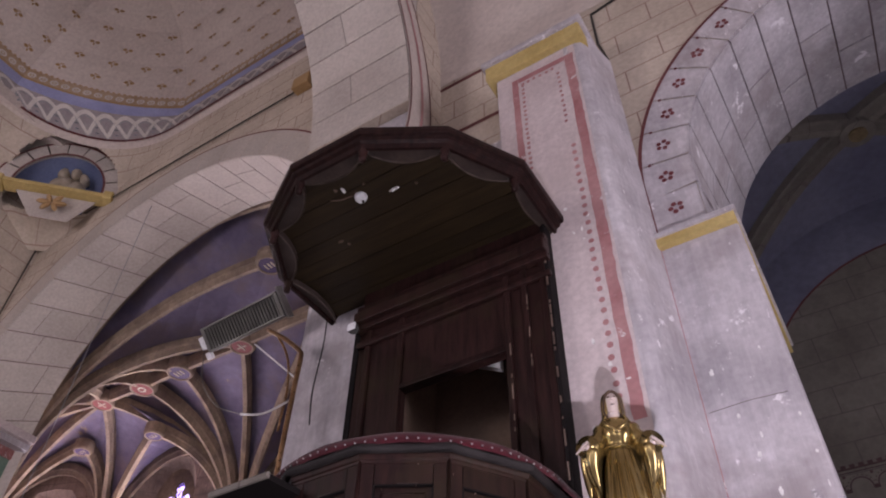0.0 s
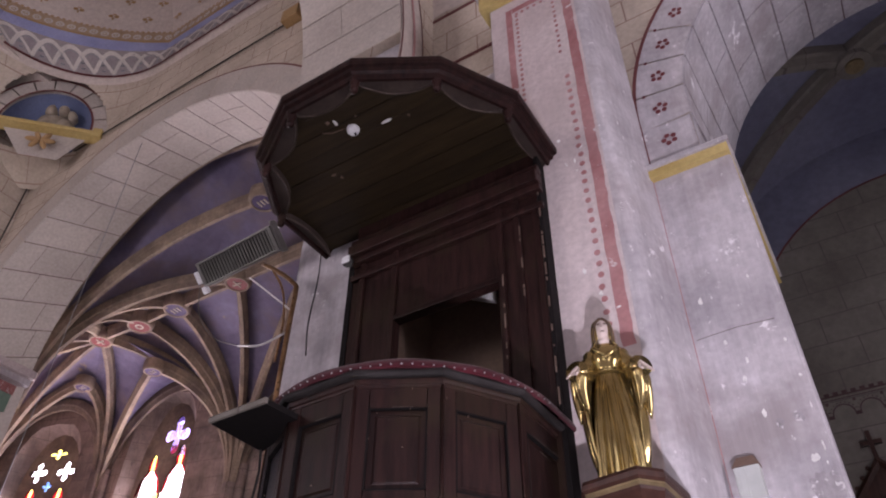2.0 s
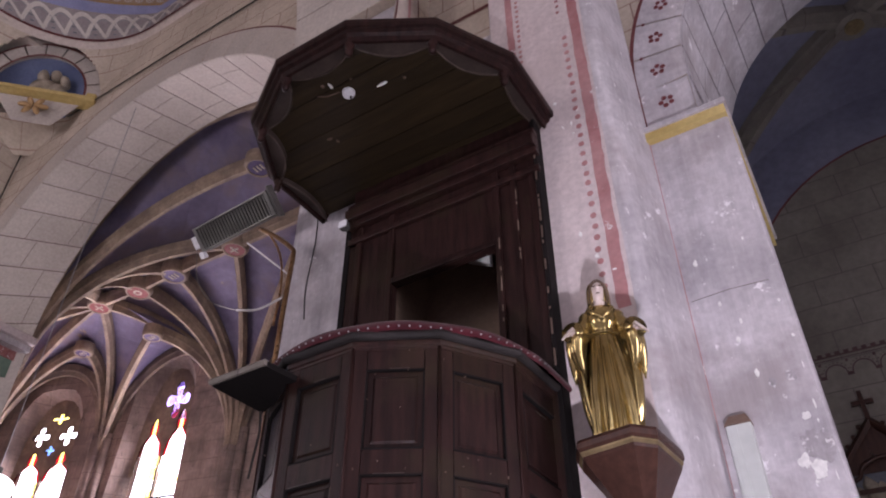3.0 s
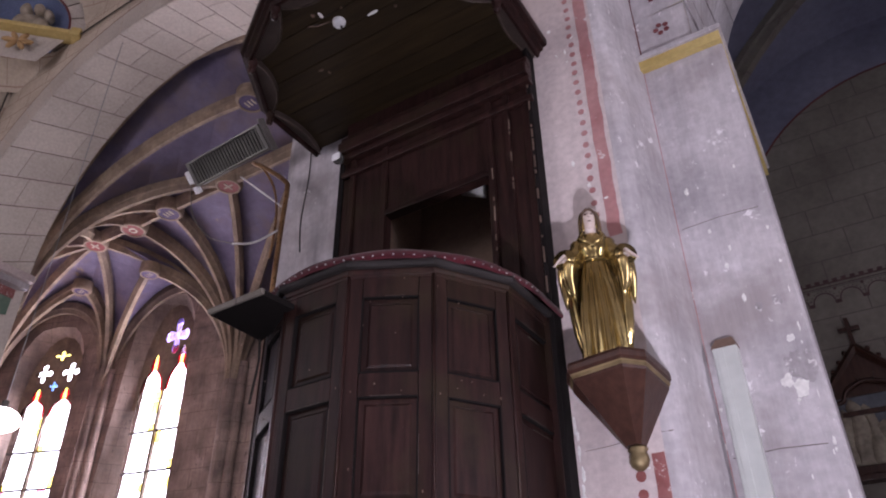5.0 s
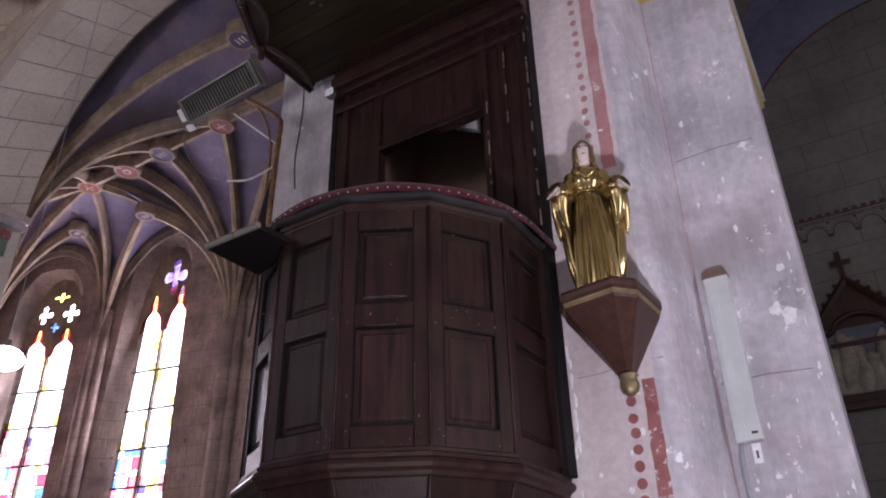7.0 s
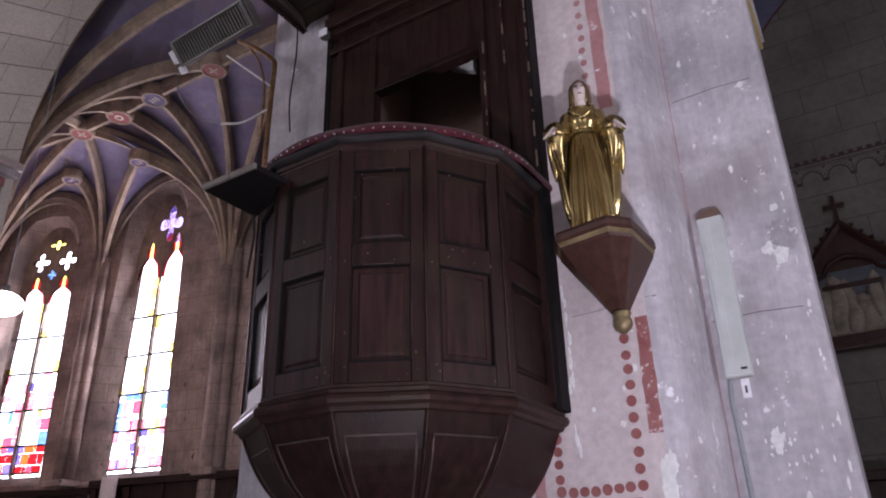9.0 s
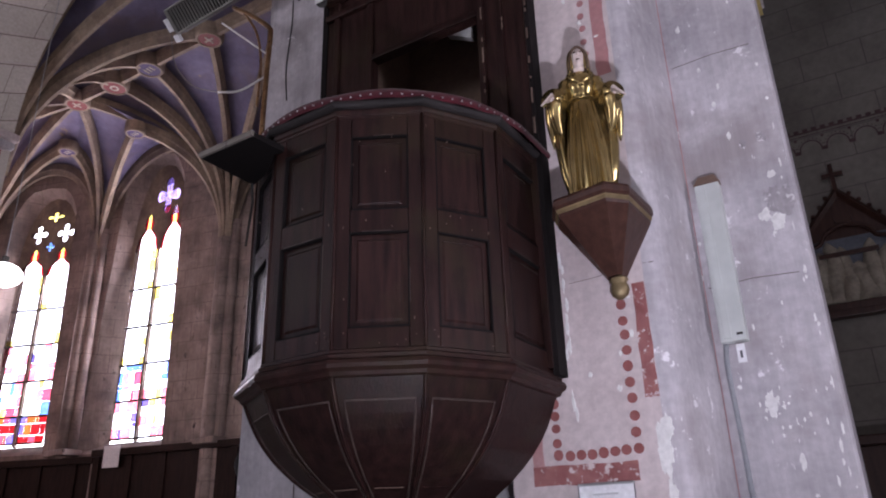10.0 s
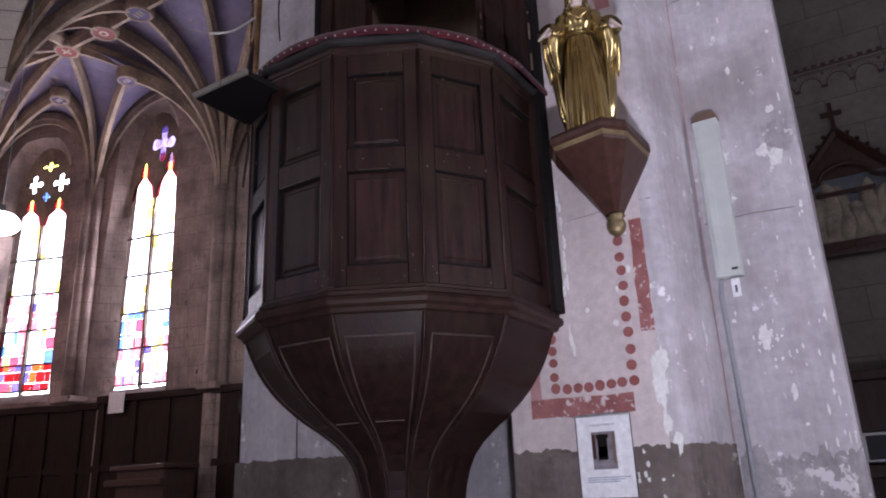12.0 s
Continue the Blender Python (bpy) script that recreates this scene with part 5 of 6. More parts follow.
dots = [(-0.853, 1.86 + 0.064 * k, 0.021) for k in range(10)] + [(-0.853 - 0.047 * k, 1.858, 0.021) for k in range(1, 8)] + [(-1.185, 1.86 + 0.052 * k, 0.020) for k in range(1, 5)]
dots += [(-0.875, 3.62 + 0.074 * k, 0.017) for k in range(28)] + [(-1.185, 5.3 + 0.055 * k, 0.013) for k in range(24)] + [(-1.185 + 0.05 * k, 6.585, 0.013) for k in range(6)] + [(-0.895, 5.9 + 0.06 * k, 0.012) for k in range(11)]
for k, (x, z, r) in enumerate(dots):
    if dot_me is None:
        dot_me = {}
    key = "red_dot" if z < 2.6 else "faded_red"
    if key not in dot_me:
        bm = disc(bmesh.new(), (0, 0, 0), 1.0, (0, -1, 0), 10, 0.15)
        ob = part("dot", bm, M[key], deco)
        dot_me[key] = ob.data
    else:
        ob = new("dot", dot_me[key])
        ob.parent = deco
        ob.matrix_parent_inverse = deco.matrix_basis.inverted()
    ob.location, ob.scale = (x + random.uniform(-0.003, 0.003), Yd, z + random.uniform(-0.004, 0.004)), (r, 0.02, r * random.uniform(0.9, 1.1))


# bare plaster patches: uneven flakes with their own outline
def flake(name, x, z, w, h, y, seed, mat="white_plaster", parent=None):
    rnd = random.Random(seed)
    n = 40
    bm = bmesh.new()
    out = []
    for k in range(n):
        a = 6.28319 * k / n
        c = Vector((math.cos(a), math.sin(a), seed * 1.37))
        q = 1 + 0.38 * noise.noise(c * 1.3) + 0.28 * noise.noise(c * 3.7) + 0.16 * noise.noise(c * 8.9)
        out.append((x + w * q * math.cos(a), z + h * q * math.sin(a)))
    lo = [bm.verts.new((u, y, v)) for u, v in out]
    hi = [bm.verts.new((x + (u - x) * 0.93, y - 0.006, z + (v - z) * 0.95)) for u, v in out]
    mid = bm.verts.new((x, y - 0.0065, z))
    for k in range(n):
        j = (k + 1) % n
        bm.faces.new((lo[k], lo[j], hi[j], hi[k]))
        bm.faces.new((hi[k], hi[j], mid))
    return part(name, bm, M[mat], parent or pier, "flaked white plaster patch")


flake("plaster_patch", -0.752, 1.85, 0.030, 0.10, YP + 0.002, 3)
flake("plaster_patch", -0.735, 1.93, 0.024, 0.045, YP + 0.002, 8)
flake("plaster_patch", -0.745, 1.69, 0.016, 0.05, YP + 0.002, 5)
flake("plaster_patch", -0.715, 1.615, 0.018, 0.045, YP + 0.008, 6)
flake("grey_patch", -0.215, 2.90, 0.062, 0.075, YW + 0.004, 9, "limewash_grey")
flake("plaster_patch", -0.235, 2.80, 0.030, 0.045, YW + 0.003, 31)
flake("plaster_patch", -0.285, 2.84, 0.026, 0.030, YW + 0.003, 33)
flake("plaster_patch", -0.225, 3.03, 0.020, 0.020, YW + 0.003, 35)
flake("grey_patch", -0.315, 3.21, 0.018, 0.022, YW + 0.004, 12, "limewash_grey")
flake("grey_patch", -0.235, 3.22, 0.024, 0.03, YW + 0.004, 16, "limewash_grey")
flake("plaster_patch", -0.405, 2.03, 0.022, 0.05, YW + 0.004, 14)
flake("plaster_patch", -0.33, 1.80, 0.012, 0.03, YW + 0.003, 15)
rnd = random.Random(11)
for k in range(22):
    flake("plaster_chip", -0.385 + rnd.gauss(0, 0.035), 1.98 + rnd.gauss(0, 0.075), rnd.uniform(0.0015, 0.006), rnd.uniform(0.003, 0.014), YW + 0.001, 200 + k)
for k in range(16):
    flake("plaster_chip", -0.21 + rnd.gauss(0, 0.025), rnd.uniform(1.45, 2.2), rnd.uniform(0.0015, 0.005), rnd.uniform(0.004, 0.022), YW + 0.001, 260 + k)
for k in range(24):
    flake("plaster_chip", rnd.uniform(-1.1, -0.74), rnd.uniform(1.42, 1.6), rnd.uniform(0.002, 0.008), rnd.uniform(0.003, 0.012), YP - 0.0045, 300 + k)
for k in range(34):
    if k % 2:
        x, y, z = rnd.uniform(-0.58, -0.24), YW + 0.001, rnd.uniform(1.5, 4.2)
    else:
        x, y, z = rnd.uniform(-1.05, -0.80), YP + 0.0005, rnd.uniform(2.0, 5.6)
    flake("plaster_chip", x, z, rnd.uniform(0.003, 0.011), rnd.uniform(0.004, 0.02), y, 20 + k)
for k in range(22):
    flake("plaster_chip", -0.172 + rnd.uniform(-0.02, 0.006), rnd.uniform(1.4, 3.6), rnd.uniform(0.002, 0.007), rnd.uniform(0.006, 0.026), YW + 0.001, 90 + k)
for k in range(16):
    flake("plaster_chip", -1.098 + rnd.uniform(-0.010, 0.010), rnd.uniform(2.0, 2.75), rnd.uniform(0.003, 0.008), rnd.uniform(0.010, 0.04), YP + 0.0005, 140 + k)
bm = tube(bmesh.new(), smooth_path([(-0.588, YW - 0.004, z) for z in (0.0, 2.0, 4.0, 4.85)], 4), 0.003, 5)
part("corner_line", bm, M["faded_red"], pier, "faded red line in the corner")
bm = tube(bmesh.new(), [(-1.07, YP - 0.001, 2.575), (-0.95, YP - 0.001, 2.58), (-0.8, YP - 0.001, 2.60), (-0.70, YP + 0.008, 2.60)], 0.0022, 4)
part("joint_crack", bm, M["dado"], pier)
for z in (2.56, 3.72):
    part("joint_crack", tube(bmesh.new(), [(-0.57, YW - 0.001, z), (-0.38, YW - 0.001, z + 0.01), (-0.2, YW - 0.001, z)], 0.0018, 4), M["dado"], pier)
part("joint_crack", tube(bmesh.new(), [(-2.62, YP - 0.002, 0.2), (-2.60, YP - 0.002, 1.2), (-2.61, YP - 0.002, 2.1)], 0.004, 4), M["dado"], pier)
part("wall_wire", tube(bmesh.new(), smooth_path([(-2.83, YP - 0.004, 5.3), (-2.80, YP - 0.004, 4.8), (-2.83, YP - 0.004, 4.4), (-2.81, YP - 0.004, 4.15)], 6), 0.004, 5), M["iron"], pier)

part("dado", broken_edge([(-0.575, YW - 0.004), (-0.150, YW - 0.004), (-0.133, YW + 0.012), (-0.141, YW + 0.3)], 1.56, 0.07, 7.0), M["limewash_grey"], pier, "grey damp base of the recessed face")

# ---- console and statue ----
console = thing("statue_console", "tapering brown wooden wall console with gilt edge", "console", (-0.85, YP, 2.45))
plate = [(-1.045, YP - 0.001), (-1.038, 2.69), (-0.985, 2.575), (-0.755, 2.530), (-0.684, 2.61), (-0.672, YP - 0.001)]
cx, cy = -0.850, 2.80


def shrink(k, z):
    return [(cx + (x - cx) * k, YP - 0.001 + (y - YP) * k if y < YP - 0.01 else y, z) for x, y in plate]


part("top_plate", loft(bmesh.new(), [shrink(1.0, 2.835), shrink(1.02, 2.82), shrink(1.02, 2.80), shrink(0.98, 2.79)], True, True), M["walnut"], console)
part("gilt_moulding", loft(bmesh.new(), [shrink(0.98, 2.79), shrink(0.982, 2.783), shrink(0.95, 2.774)], True, True), M["gilt_edge"], console, "gilt moulding")
part("body", loft(bmesh.new(), [shrink(0.945, 2.775), shrink(0.93, 2.762), shrink(0.20, 2.548)], True, True), M["walnut"], console)
prof = ((0.03, 2.545), (0.038, 2.535), (0.027, 2.523), (0.034, 2.508), (0.036, 2.49), (0.029, 2.468), (0.012, 2.452))
part("shell_drop", loft(bmesh.new(), [[(cx + 0.01 + r * math.cos(6.28319 * k / 14) * (1 + 0.16 * (k % 2)), 2.845 + r * 0.9 * math.sin(6.28319 * k / 14), z) for k in range(14)] for r, z in prof], True, True), M["gilt_edge"], console, "gilt shell drop", smooth=True)


def statue(name, label, x, y, z0, h, turn, gilt, skin, full=True):
    bm = bmesh.new()
    m = Matrix.Translation((x, y, z0)) @ Matrix.Rotation(radians(turn), 4, 'Z') @ Matrix.Diagonal((h * 0.77, h * 0.86, h, 1))
    N = 72
    def fold(a, z):
        """Depth of the drapery at angle a: sharp narrow ridges that wander as they fall."""
        b = a + 0.05 * math.sin(5 * z + 2 * a)
        r1 = 1 - abs(math.sin(7.5 * b + 1.3)) ** 0.8
        r2 = 1 - abs(math.sin(4.0 * b + 0.5 + 0.8 * z))
        r3 = 1 - abs(math.sin(13.0 * b + 2.6 * z + 0.7)) ** 0.7
        return 0.62 * r1 + 0.35 * r2 + 0.28 * r3 - 0.52
    prof = [(0.0, 0.145, 0.125), (0.012, 0.160, 0.14), (0.06, 0.163, 0.142), (0.2, 0.158, 0.136), (0.32, 0.148, 0.124), (0.44, 0.132, 0.108), (0.54, 0.116, 0.092), (0.605, 0.100, 0.082),
            (0.625, 0.104, 0.086), (0.645, 0.100, 0.084), (0.70, 0.118, 0.096), (0.76, 0.112, 0.086), (0.80, 0.085, 0.068), (0.83, 0.045, 0.042), (0.86, 0.034, 0.034)]
    N = 168
    rings = []
    for z, rx, ry in smooth_prof(prof):
        low = max(0.0, min(1.0, (0.62 - z) / 0.16))
        ring = []
        for k in range(N):
            a = 6.28319 * k / N
            q = 1 + 0.40 * fold(a, z) * low + (0.05 * math.sin(22 * z + 5 * math.cos(a + 1.5)) if z > 0.64 else 0)
            ring.append(m @ Vector((rx * q * math.cos(a), ry * q * math.sin(a), z)))
        rings.append(ring)
    loft(bm, rings, True, True)
    # mantle: open shell behind, from the head over the shoulders to the ground
    rings = []
    for z, rx, ry in smooth_prof([(0.10, 0.168, 0.12), (0.2, 0.195, 0.135), (0.4, 0.215, 0.14), (0.55, 0.205, 0.13), (0.66, 0.175, 0.118), (0.76, 0.142, 0.100), (0.80, 0.112, 0.09), (0.83, 0.092, 0.088), (0.88, 0.088, 0.092), (0.93, 0.086, 0.092), (0.965, 0.074, 0.082), (0.99, 0.045, 0.055), (1.0, 0.008, 0.02)]):
        ring = []
        for k in range(61):
            op = 34 if z < 0.78 else 34 + 26 * min(1, (z - 0.78) / 0.06)
            a = radians(-op + ((180 + 2 * op) * k / 60))
            q = 1 + (0.16 * (abs(math.sin(7 * a + 2 * z)) - 0.5) if z < 0.74 else 0.02 * math.sin(9 * a))
            ring.append(m @ Vector((rx * q * math.cos(a), ry * q * math.sin(a) + 0.012, z)))
        inner = [v + (m @ Vector((0, 0.012, z)) - v) * 0.12 for v in ring]
        rings.append(ring + inner[::-1])
    loft(bm, rings, True)
    # belt and crossed neckline
    tube(bm, [m @ Vector((0.108 * math.cos(a), 0.09 * math.sin(a), 0.622)) for a in [6.28319 * k / 24 for k in range(25)]], h * 0.011, 6, False)
    for sx in (-1, 1):
        tube(bm, [m @ p for p in smooth_path([(sx * 0.085, -0.055, 0.79), (sx * 0.05, -0.088, 0.74), (sx * -0.02, -0.098, 0.695)], 4)], h * 0.014, 6)
    # sleeves, forearms and hanging cuffs
    for sx in (-1, 1):
        sh, el, wr = (sx * 0.10, 0.0, 0.765), (sx * 0.175, -0.04, 0.61), (sx * 0.22, -0.15, 0.60)
        line = [m @ p for p in smooth_path([sh, el, wr], 8)]
        rad = [h * (0.042 + 0.018 * (k / (len(line) - 1)) + 0.006 * math.sin(k * 2.4)) for k in range(len(line))]
        tube(bm, line, rad, 14)
        for o, l in ((0.0, 0.40), (0.035, 0.33), (-0.03, 0.36)):
            drape = [m @ Vector(p) for p in ((sx * (0.205 + o * 0.6), -0.115 + o, 0.58), (sx * (0.215 + o * 0.7), -0.10 + o, 0.48), (sx * (0.20 + o), -0.08 + o, l))]
            tube(bm, smooth_path(drape, 4), [h * q for q in (0.036, 0.036, 0.034, 0.031, 0.028, 0.024, 0.019, 0.012, 0.004)], 10)
    n_gold = len(bm.faces)
    for sx in (-1, 1):
        wr, hd = Vector((sx * 0.218, -0.150, 0.595)), Vector((sx * 0.245, -0.215, 0.575))
        tube(bm, [m @ wr, m @ wr.lerp(hd, 0.45)], [h * 0.017, h * 0.021], 8)
        for fgr in range(4):
            o = Vector((sx * 0.013 * (fgr - 1.5), 0.008 * (fgr - 1.5), 0.006 * (1.5 - fgr)))
            tube(bm, [m @ (wr.lerp(hd, 0.35) + o), m @ (wr.lerp(hd, 0.85) + o * 1.3), m @ (hd + o * 1.5 + Vector((sx * 0.02, -0.012, -0.03)))], [h * 0.009, h * 0.008, h * 0.005], 6)
    bmesh.ops.create_uvsphere(bm, u_segments=20, v_segments=14, radius=1, matrix=m @ Matrix.Translation((0, -0.034, 0.905)) @ Matrix.Diagonal((0.052, 0.058, 0.074, 1)))
    tube(bm, [m @ Vector((0, -0.098, 0.925)), m @ Vector((0, -0.099, 0.90))], [h * 0.005, h * 0.011], 6)
    tube(bm, [m @ Vector((0, -0.012, 0.815)), m @ Vector((0, -0.020, 0.87))], [h * 0.040, h * 0.034], 12)
    n_skin = len(bm.faces)
    for sx in (-1, 1):
        tube(bm, [m @ p for p in smooth_path([(0.0, -0.075, 0.968), (sx * 0.036, -0.066, 0.950), (sx * 0.054, -0.05, 0.91), (sx * 0.058, -0.04, 0.86), (sx * 0.052, -0.045, 0.82)], 4)], h * 0.011, 8)
        tube(bm, [m @ Vector((sx * 0.014, -0.0895, 0.926)), m @ Vector((sx * 0.032, -0.081, 0.925))], h * 0.004, 5)
    tube(bm, [m @ Vector((-0.013, -0.0885, 0.876)), m @ Vector((0.013, -0.0885, 0.876))], h * 0.004, 5)
    bm.faces.ensure_lookup_table()
    for i in range(n_gold, len(bm.faces)):
        bm.faces[i].material_index = 1 if i < n_skin else 2
    ob = part(name, bm, [M[gilt], M[skin], M["hair"]], None, label, smooth=True)
    ob["category"] = "statue"
    return ob


def smooth_prof(prof, steps=5):
    return [tuple(v) for v in smooth_path([Vector(p) for p in prof], steps)]


statue("statue", "gilded wooden statue of a draped standing figure on a wall console", -0.856, 2.69, 2.835, 0.765, 20, "gold", "flesh_paint")

# ---- cable duct, notice, small fittings ----
duct = thing("cable_duct", "pale grey-green metal cable duct with a dark cap, on the wall", "cable duct", (-0.5, YW, 2.3))
part("cover", boxm(-0.549, -0.441, YW - 0.055, YW, 2.297, 3.035, 0.006), M["duct"], duct)
part("ridge", boxm(-0.532, -0.500, YW - 0.062, YW - 0.055, 2.31, 3.03, 0.003), M["duct"], duct)
part("cap", loft(bmesh.new(), [[(-0.552, YW - 0.06, 3.035), (-0.438, YW - 0.06, 3.035), (-0.438, YW, 3.035), (-0.552, YW, 3.035)], [(-0.53, YW - 0.03, 3.085), (-0.46, YW - 0.03, 3.085), (-0.46, YW, 3.095), (-0.53, YW, 3.095)]], True, True), M["cardboard"], duct, "brown cap")
part("label_plate", boxm(-0.48, -0.455, YW - 0.0575, YW - 0.055, 2.322, 2.332), M["iron"], duct)
tag = part("paper_tag", boxm(-0.493, -0.458, YW - 0.05, YW - 0.047, 2.205, 2.285, 0.001), M["paper"], None, "small white paper tag hanging below the duct")
tag["category"] = "tag"
part("tag_mark", boxm(-0.480, -0.471, YW - 0.0515, YW - 0.0495, 2.225, 2.255), M["ink"], tag)
cond = part("conduit", tube(bmesh.new(), smooth_path([(-0.536, YW - 0.015, 2.30), (-0.545, YW - 0.015, 2.2), (-0.539, YW - 0.015, 1.92), (-0.534, YW - 0.015, 1.55), (-0.528, YW - 0.015, 1.0), (-0.525, YW - 0.015, 0.02)], 5), 0.011, 8), M["conduit"], None, "grey plastic conduit running down the wall", smooth=True)
cond["category"] = "conduit"

poster = thing("notice_sheet", "white laminated notice sheet with a photograph, taped to the pier", "notice", (-0.995, YP, 1.4))
xl, xr, zt, zb = -1.108, -0.885, 1.742, 1.43
part("sheet", boxm(xl, xr, YP - 0.012, YP - 0.009, zb, zt), M["paper"], poster)
part("edge_strip", boxm(xl - 0.002, xr + 0.002, YP - 0.0135, YP - 0.008, zt - 0.006, zt + 0.003), M["reflector"], poster)
part("edge_strip", boxm(xl - 0.003, xl + 0.001, YP - 0.013, YP - 0.008, zb, zt), M["ink"], poster)
part("edge_strip", boxm(xr - 0.001, xr + 0.002, YP - 0.013, YP - 0.008, zb, zt), M["ink"], poster)
px0, px1, pz0, pz1 = -1.048, -0.951, 1.535, 1.677
part("photograph", boxm(px0, px1, YP - 0.0135, YP - 0.011, pz0, pz1), M["photo_grey"], poster, "small photograph of a dark pulpit on a pale wall")
for b, mt in (((px0 + 0.002, px0 + 0.015, pz0 + 0.04, pz1 - 0.01), "walnut"), ((px1 - 0.013, px1 - 0.003, pz0 + 0.02, pz1 - 0.004), "brown_room"), ((px0 + 0.02, px1 - 0.028, pz1 - 0.026, pz1 - 0.010), "dark_gap"),
              ((px0 + 0.024, px1 - 0.034, pz0 + 0.035, pz1 - 0.026), "dark_gap"), ((px0 + 0.024, px1 - 0.034, pz0 + 0.045, pz0 + 0.085), "dark_gap")):
    part("photo_shape", boxm(b[0], b[1], YP - 0.015, YP - 0.0135, b[2], b[3]), M[mt], poster)
fc = bpy.data.curves.new("heading", 'FONT')
fc.body, fc.size, fc.align_x, fc.extrude = "CHAIRE A PRECHER", 0.0115, 'CENTER', 0.0002
fc.materials.append(M["ink"])
ft = new("heading", fc)
ft.matrix_basis = pose(-0.9995, YP - 0.0128, 1.699, 90, 0, 0)
ft.parent = poster
ft.matrix_parent_inverse = poster.matrix_basis.inverted()
for k in range(3):
    part("text_line", boxm(-1.076, -0.905 - 0.02 * k, YP - 0.0128, YP - 0.0115, 1.503 - 0.008 * k, 1.5065 - 0.008 * k), M["ink_blue"], poster)

# round porcelain lamp holder and flakes under the canopy
rose = thing("lamp_holder", "white porcelain lamp holder under the canopy", "lamp holder", (-1.93, 2.09, 4.96))
prof = ((0.010, 4.925), (0.026, 4.93), (0.034, 4.94), (0.038, 4.956), (0.038, 4.963))
part("body", loft(bmesh.new(), [[(-1.93 + r * math.cos(6.28319 * k / 20), 2.09 + r * math.sin(6.28319 * k / 20), z) for k in range(20)] for r, z in prof], True, True), M["porcelain"], rose, smooth=True)
part("socket", disc(bmesh.new(), (-1.918, 2.10, 4.926), 0.007, (0, 0, -1), 10, 0.01), M["iron"], rose)
part("flex", tube(bmesh.new(), [(-1.97, 2.06, 4.958), (-2.05, 2.05, 4.957), (-2.10, 2.02, 4.957)], 0.004, 5), M["oak_worn"], rose)
for k, (x, y, w, h) in enumerate(((-1.73, 2.14, 0.035, 0.009), (-1.99, 2.00, 0.008, 0.022), (-2.03, 1.98, 0.01, 0.012), (-1.60, 2.17, 0.008, 0.01), (-2.25, 2.32, 0.02, 0.01), (-2.22, 2.36, 0.01, 0.012), (-1.86, 2.02, 0.007, 0.007))):
    bm = bmesh.new()
    loft(bm, [[(x + w * math.cos(6.28319 * i / 9 + 0.5) * (1 + 0.3 * math.sin(i * 2.3 + k)), y + h * math.sin(6.28319 * i / 9 + 0.5), z) for i in range(9)] for z in (4.957, 4.963)], True, True)
    part("peeling_flake", bm, M["white_plaster"] if k < 2 else M["oak_worn"], canopy, "flake of old paint")
spot = thing("small_spotlight", "small black spotlight with a white front under the canopy", "spotlight", (-2.38, 2.72, 4.62))
part("housing", tube(bmesh.new(), [(-2.44, 2.76, 4.66), (-2.40, 2.70, 4.60)], 0.035, 12), M["iron"], spot)
part("front", boxm(-2.42, -2.36, 2.665, 2.675, 4.57, 4.62, 0.004), M["porcelain"], spot)

# ---- radiant heater on its bent pipe ----
heater = thing("radiant_heater", "grey metal radiant heater with ribbed grille on a bent pipe", "heater", (-3.2, 2.62, 4.95))
Hm = Matrix.Translation((-3.33, 2.62, 4.99)) @ Matrix.Rotation(radians(-4), 4, 'Y') @ Matrix.Rotation(radians(44), 4, 'X')
def hbox(name, b, mat, lab="", bev=0.004, par=None):
    return part(name, boxm(*b, bev, Hm), M[mat], par or heater, lab)
hbox("housing", (-0.33, 0.33, -0.01, 0.05, -0.09, 0.09), "grey_metal")
for b in ((-0.345, 0.345, -0.045, -0.01, 0.075, 0.09), (-0.345, 0.345, -0.045, -0.01, -0.09, -0.075), (-0.345, -0.315, -0.045, -0.01, -0.075, 0.075), (0.315, 0.345, -0.045, -0.01, -0.075, 0.075)):
    hbox("frame", b, "grey_metal")
hbox("reflector", (-0.31, 0.31, -0.016, -0.010, -0.075, 0.075), "iron", "dark reflector", 0.0)
for k in range(24):
    x = -0.30 + 0.6 * k / 23
    hbox("grille_bar", (x - 0.0055, x + 0.0055, -0.035, -0.017, -0.074, 0.074), "grey_metal", "", 0.0)
for b in ((-0.40, -0.345, -0.03, 0.02, -0.05, 0.04), (-0.39, -0.35, -0.03, 0.01, -0.13, -0.08)):
    hbox("connector", b, "porcelain", "white connector block")
hbox("end_bracket", (0.345, 0.36, -0.03, 0.04, -0.11, 0.12), "grey_metal")
part("pipe", tube(bmesh.new(), smooth_path([(-3.12, 2.66, 4.86), (-2.95, 2.66, 4.72), (-2.79, 2.66, 4.56), (-2.765, 2.66, 4.48), (-2.775, 2.66, 4.2), (-2.79, 2.67, 3.6), (-2.80, 2.70, 2.6), (-2.80, 2.78, 2.3)], 5), 0.016, 8), M["copper"], heater, "brown copper pipe", smooth=True)
part("brace", tube(bmesh.new(), smooth_path([(-3.05, 2.66, 4.82), (-2.89, 2.66, 4.56), (-2.83, 2.66, 4.3), (-2.84, 2.66, 4.0)], 5), 0.008, 6), M["copper"], heater, smooth=True)
part("stay", tube(bmesh.new(), [(-3.22, 2.66, 4.78), (-2.79, 2.66, 4.36)], 0.006, 6), M["cable_white"], heater)
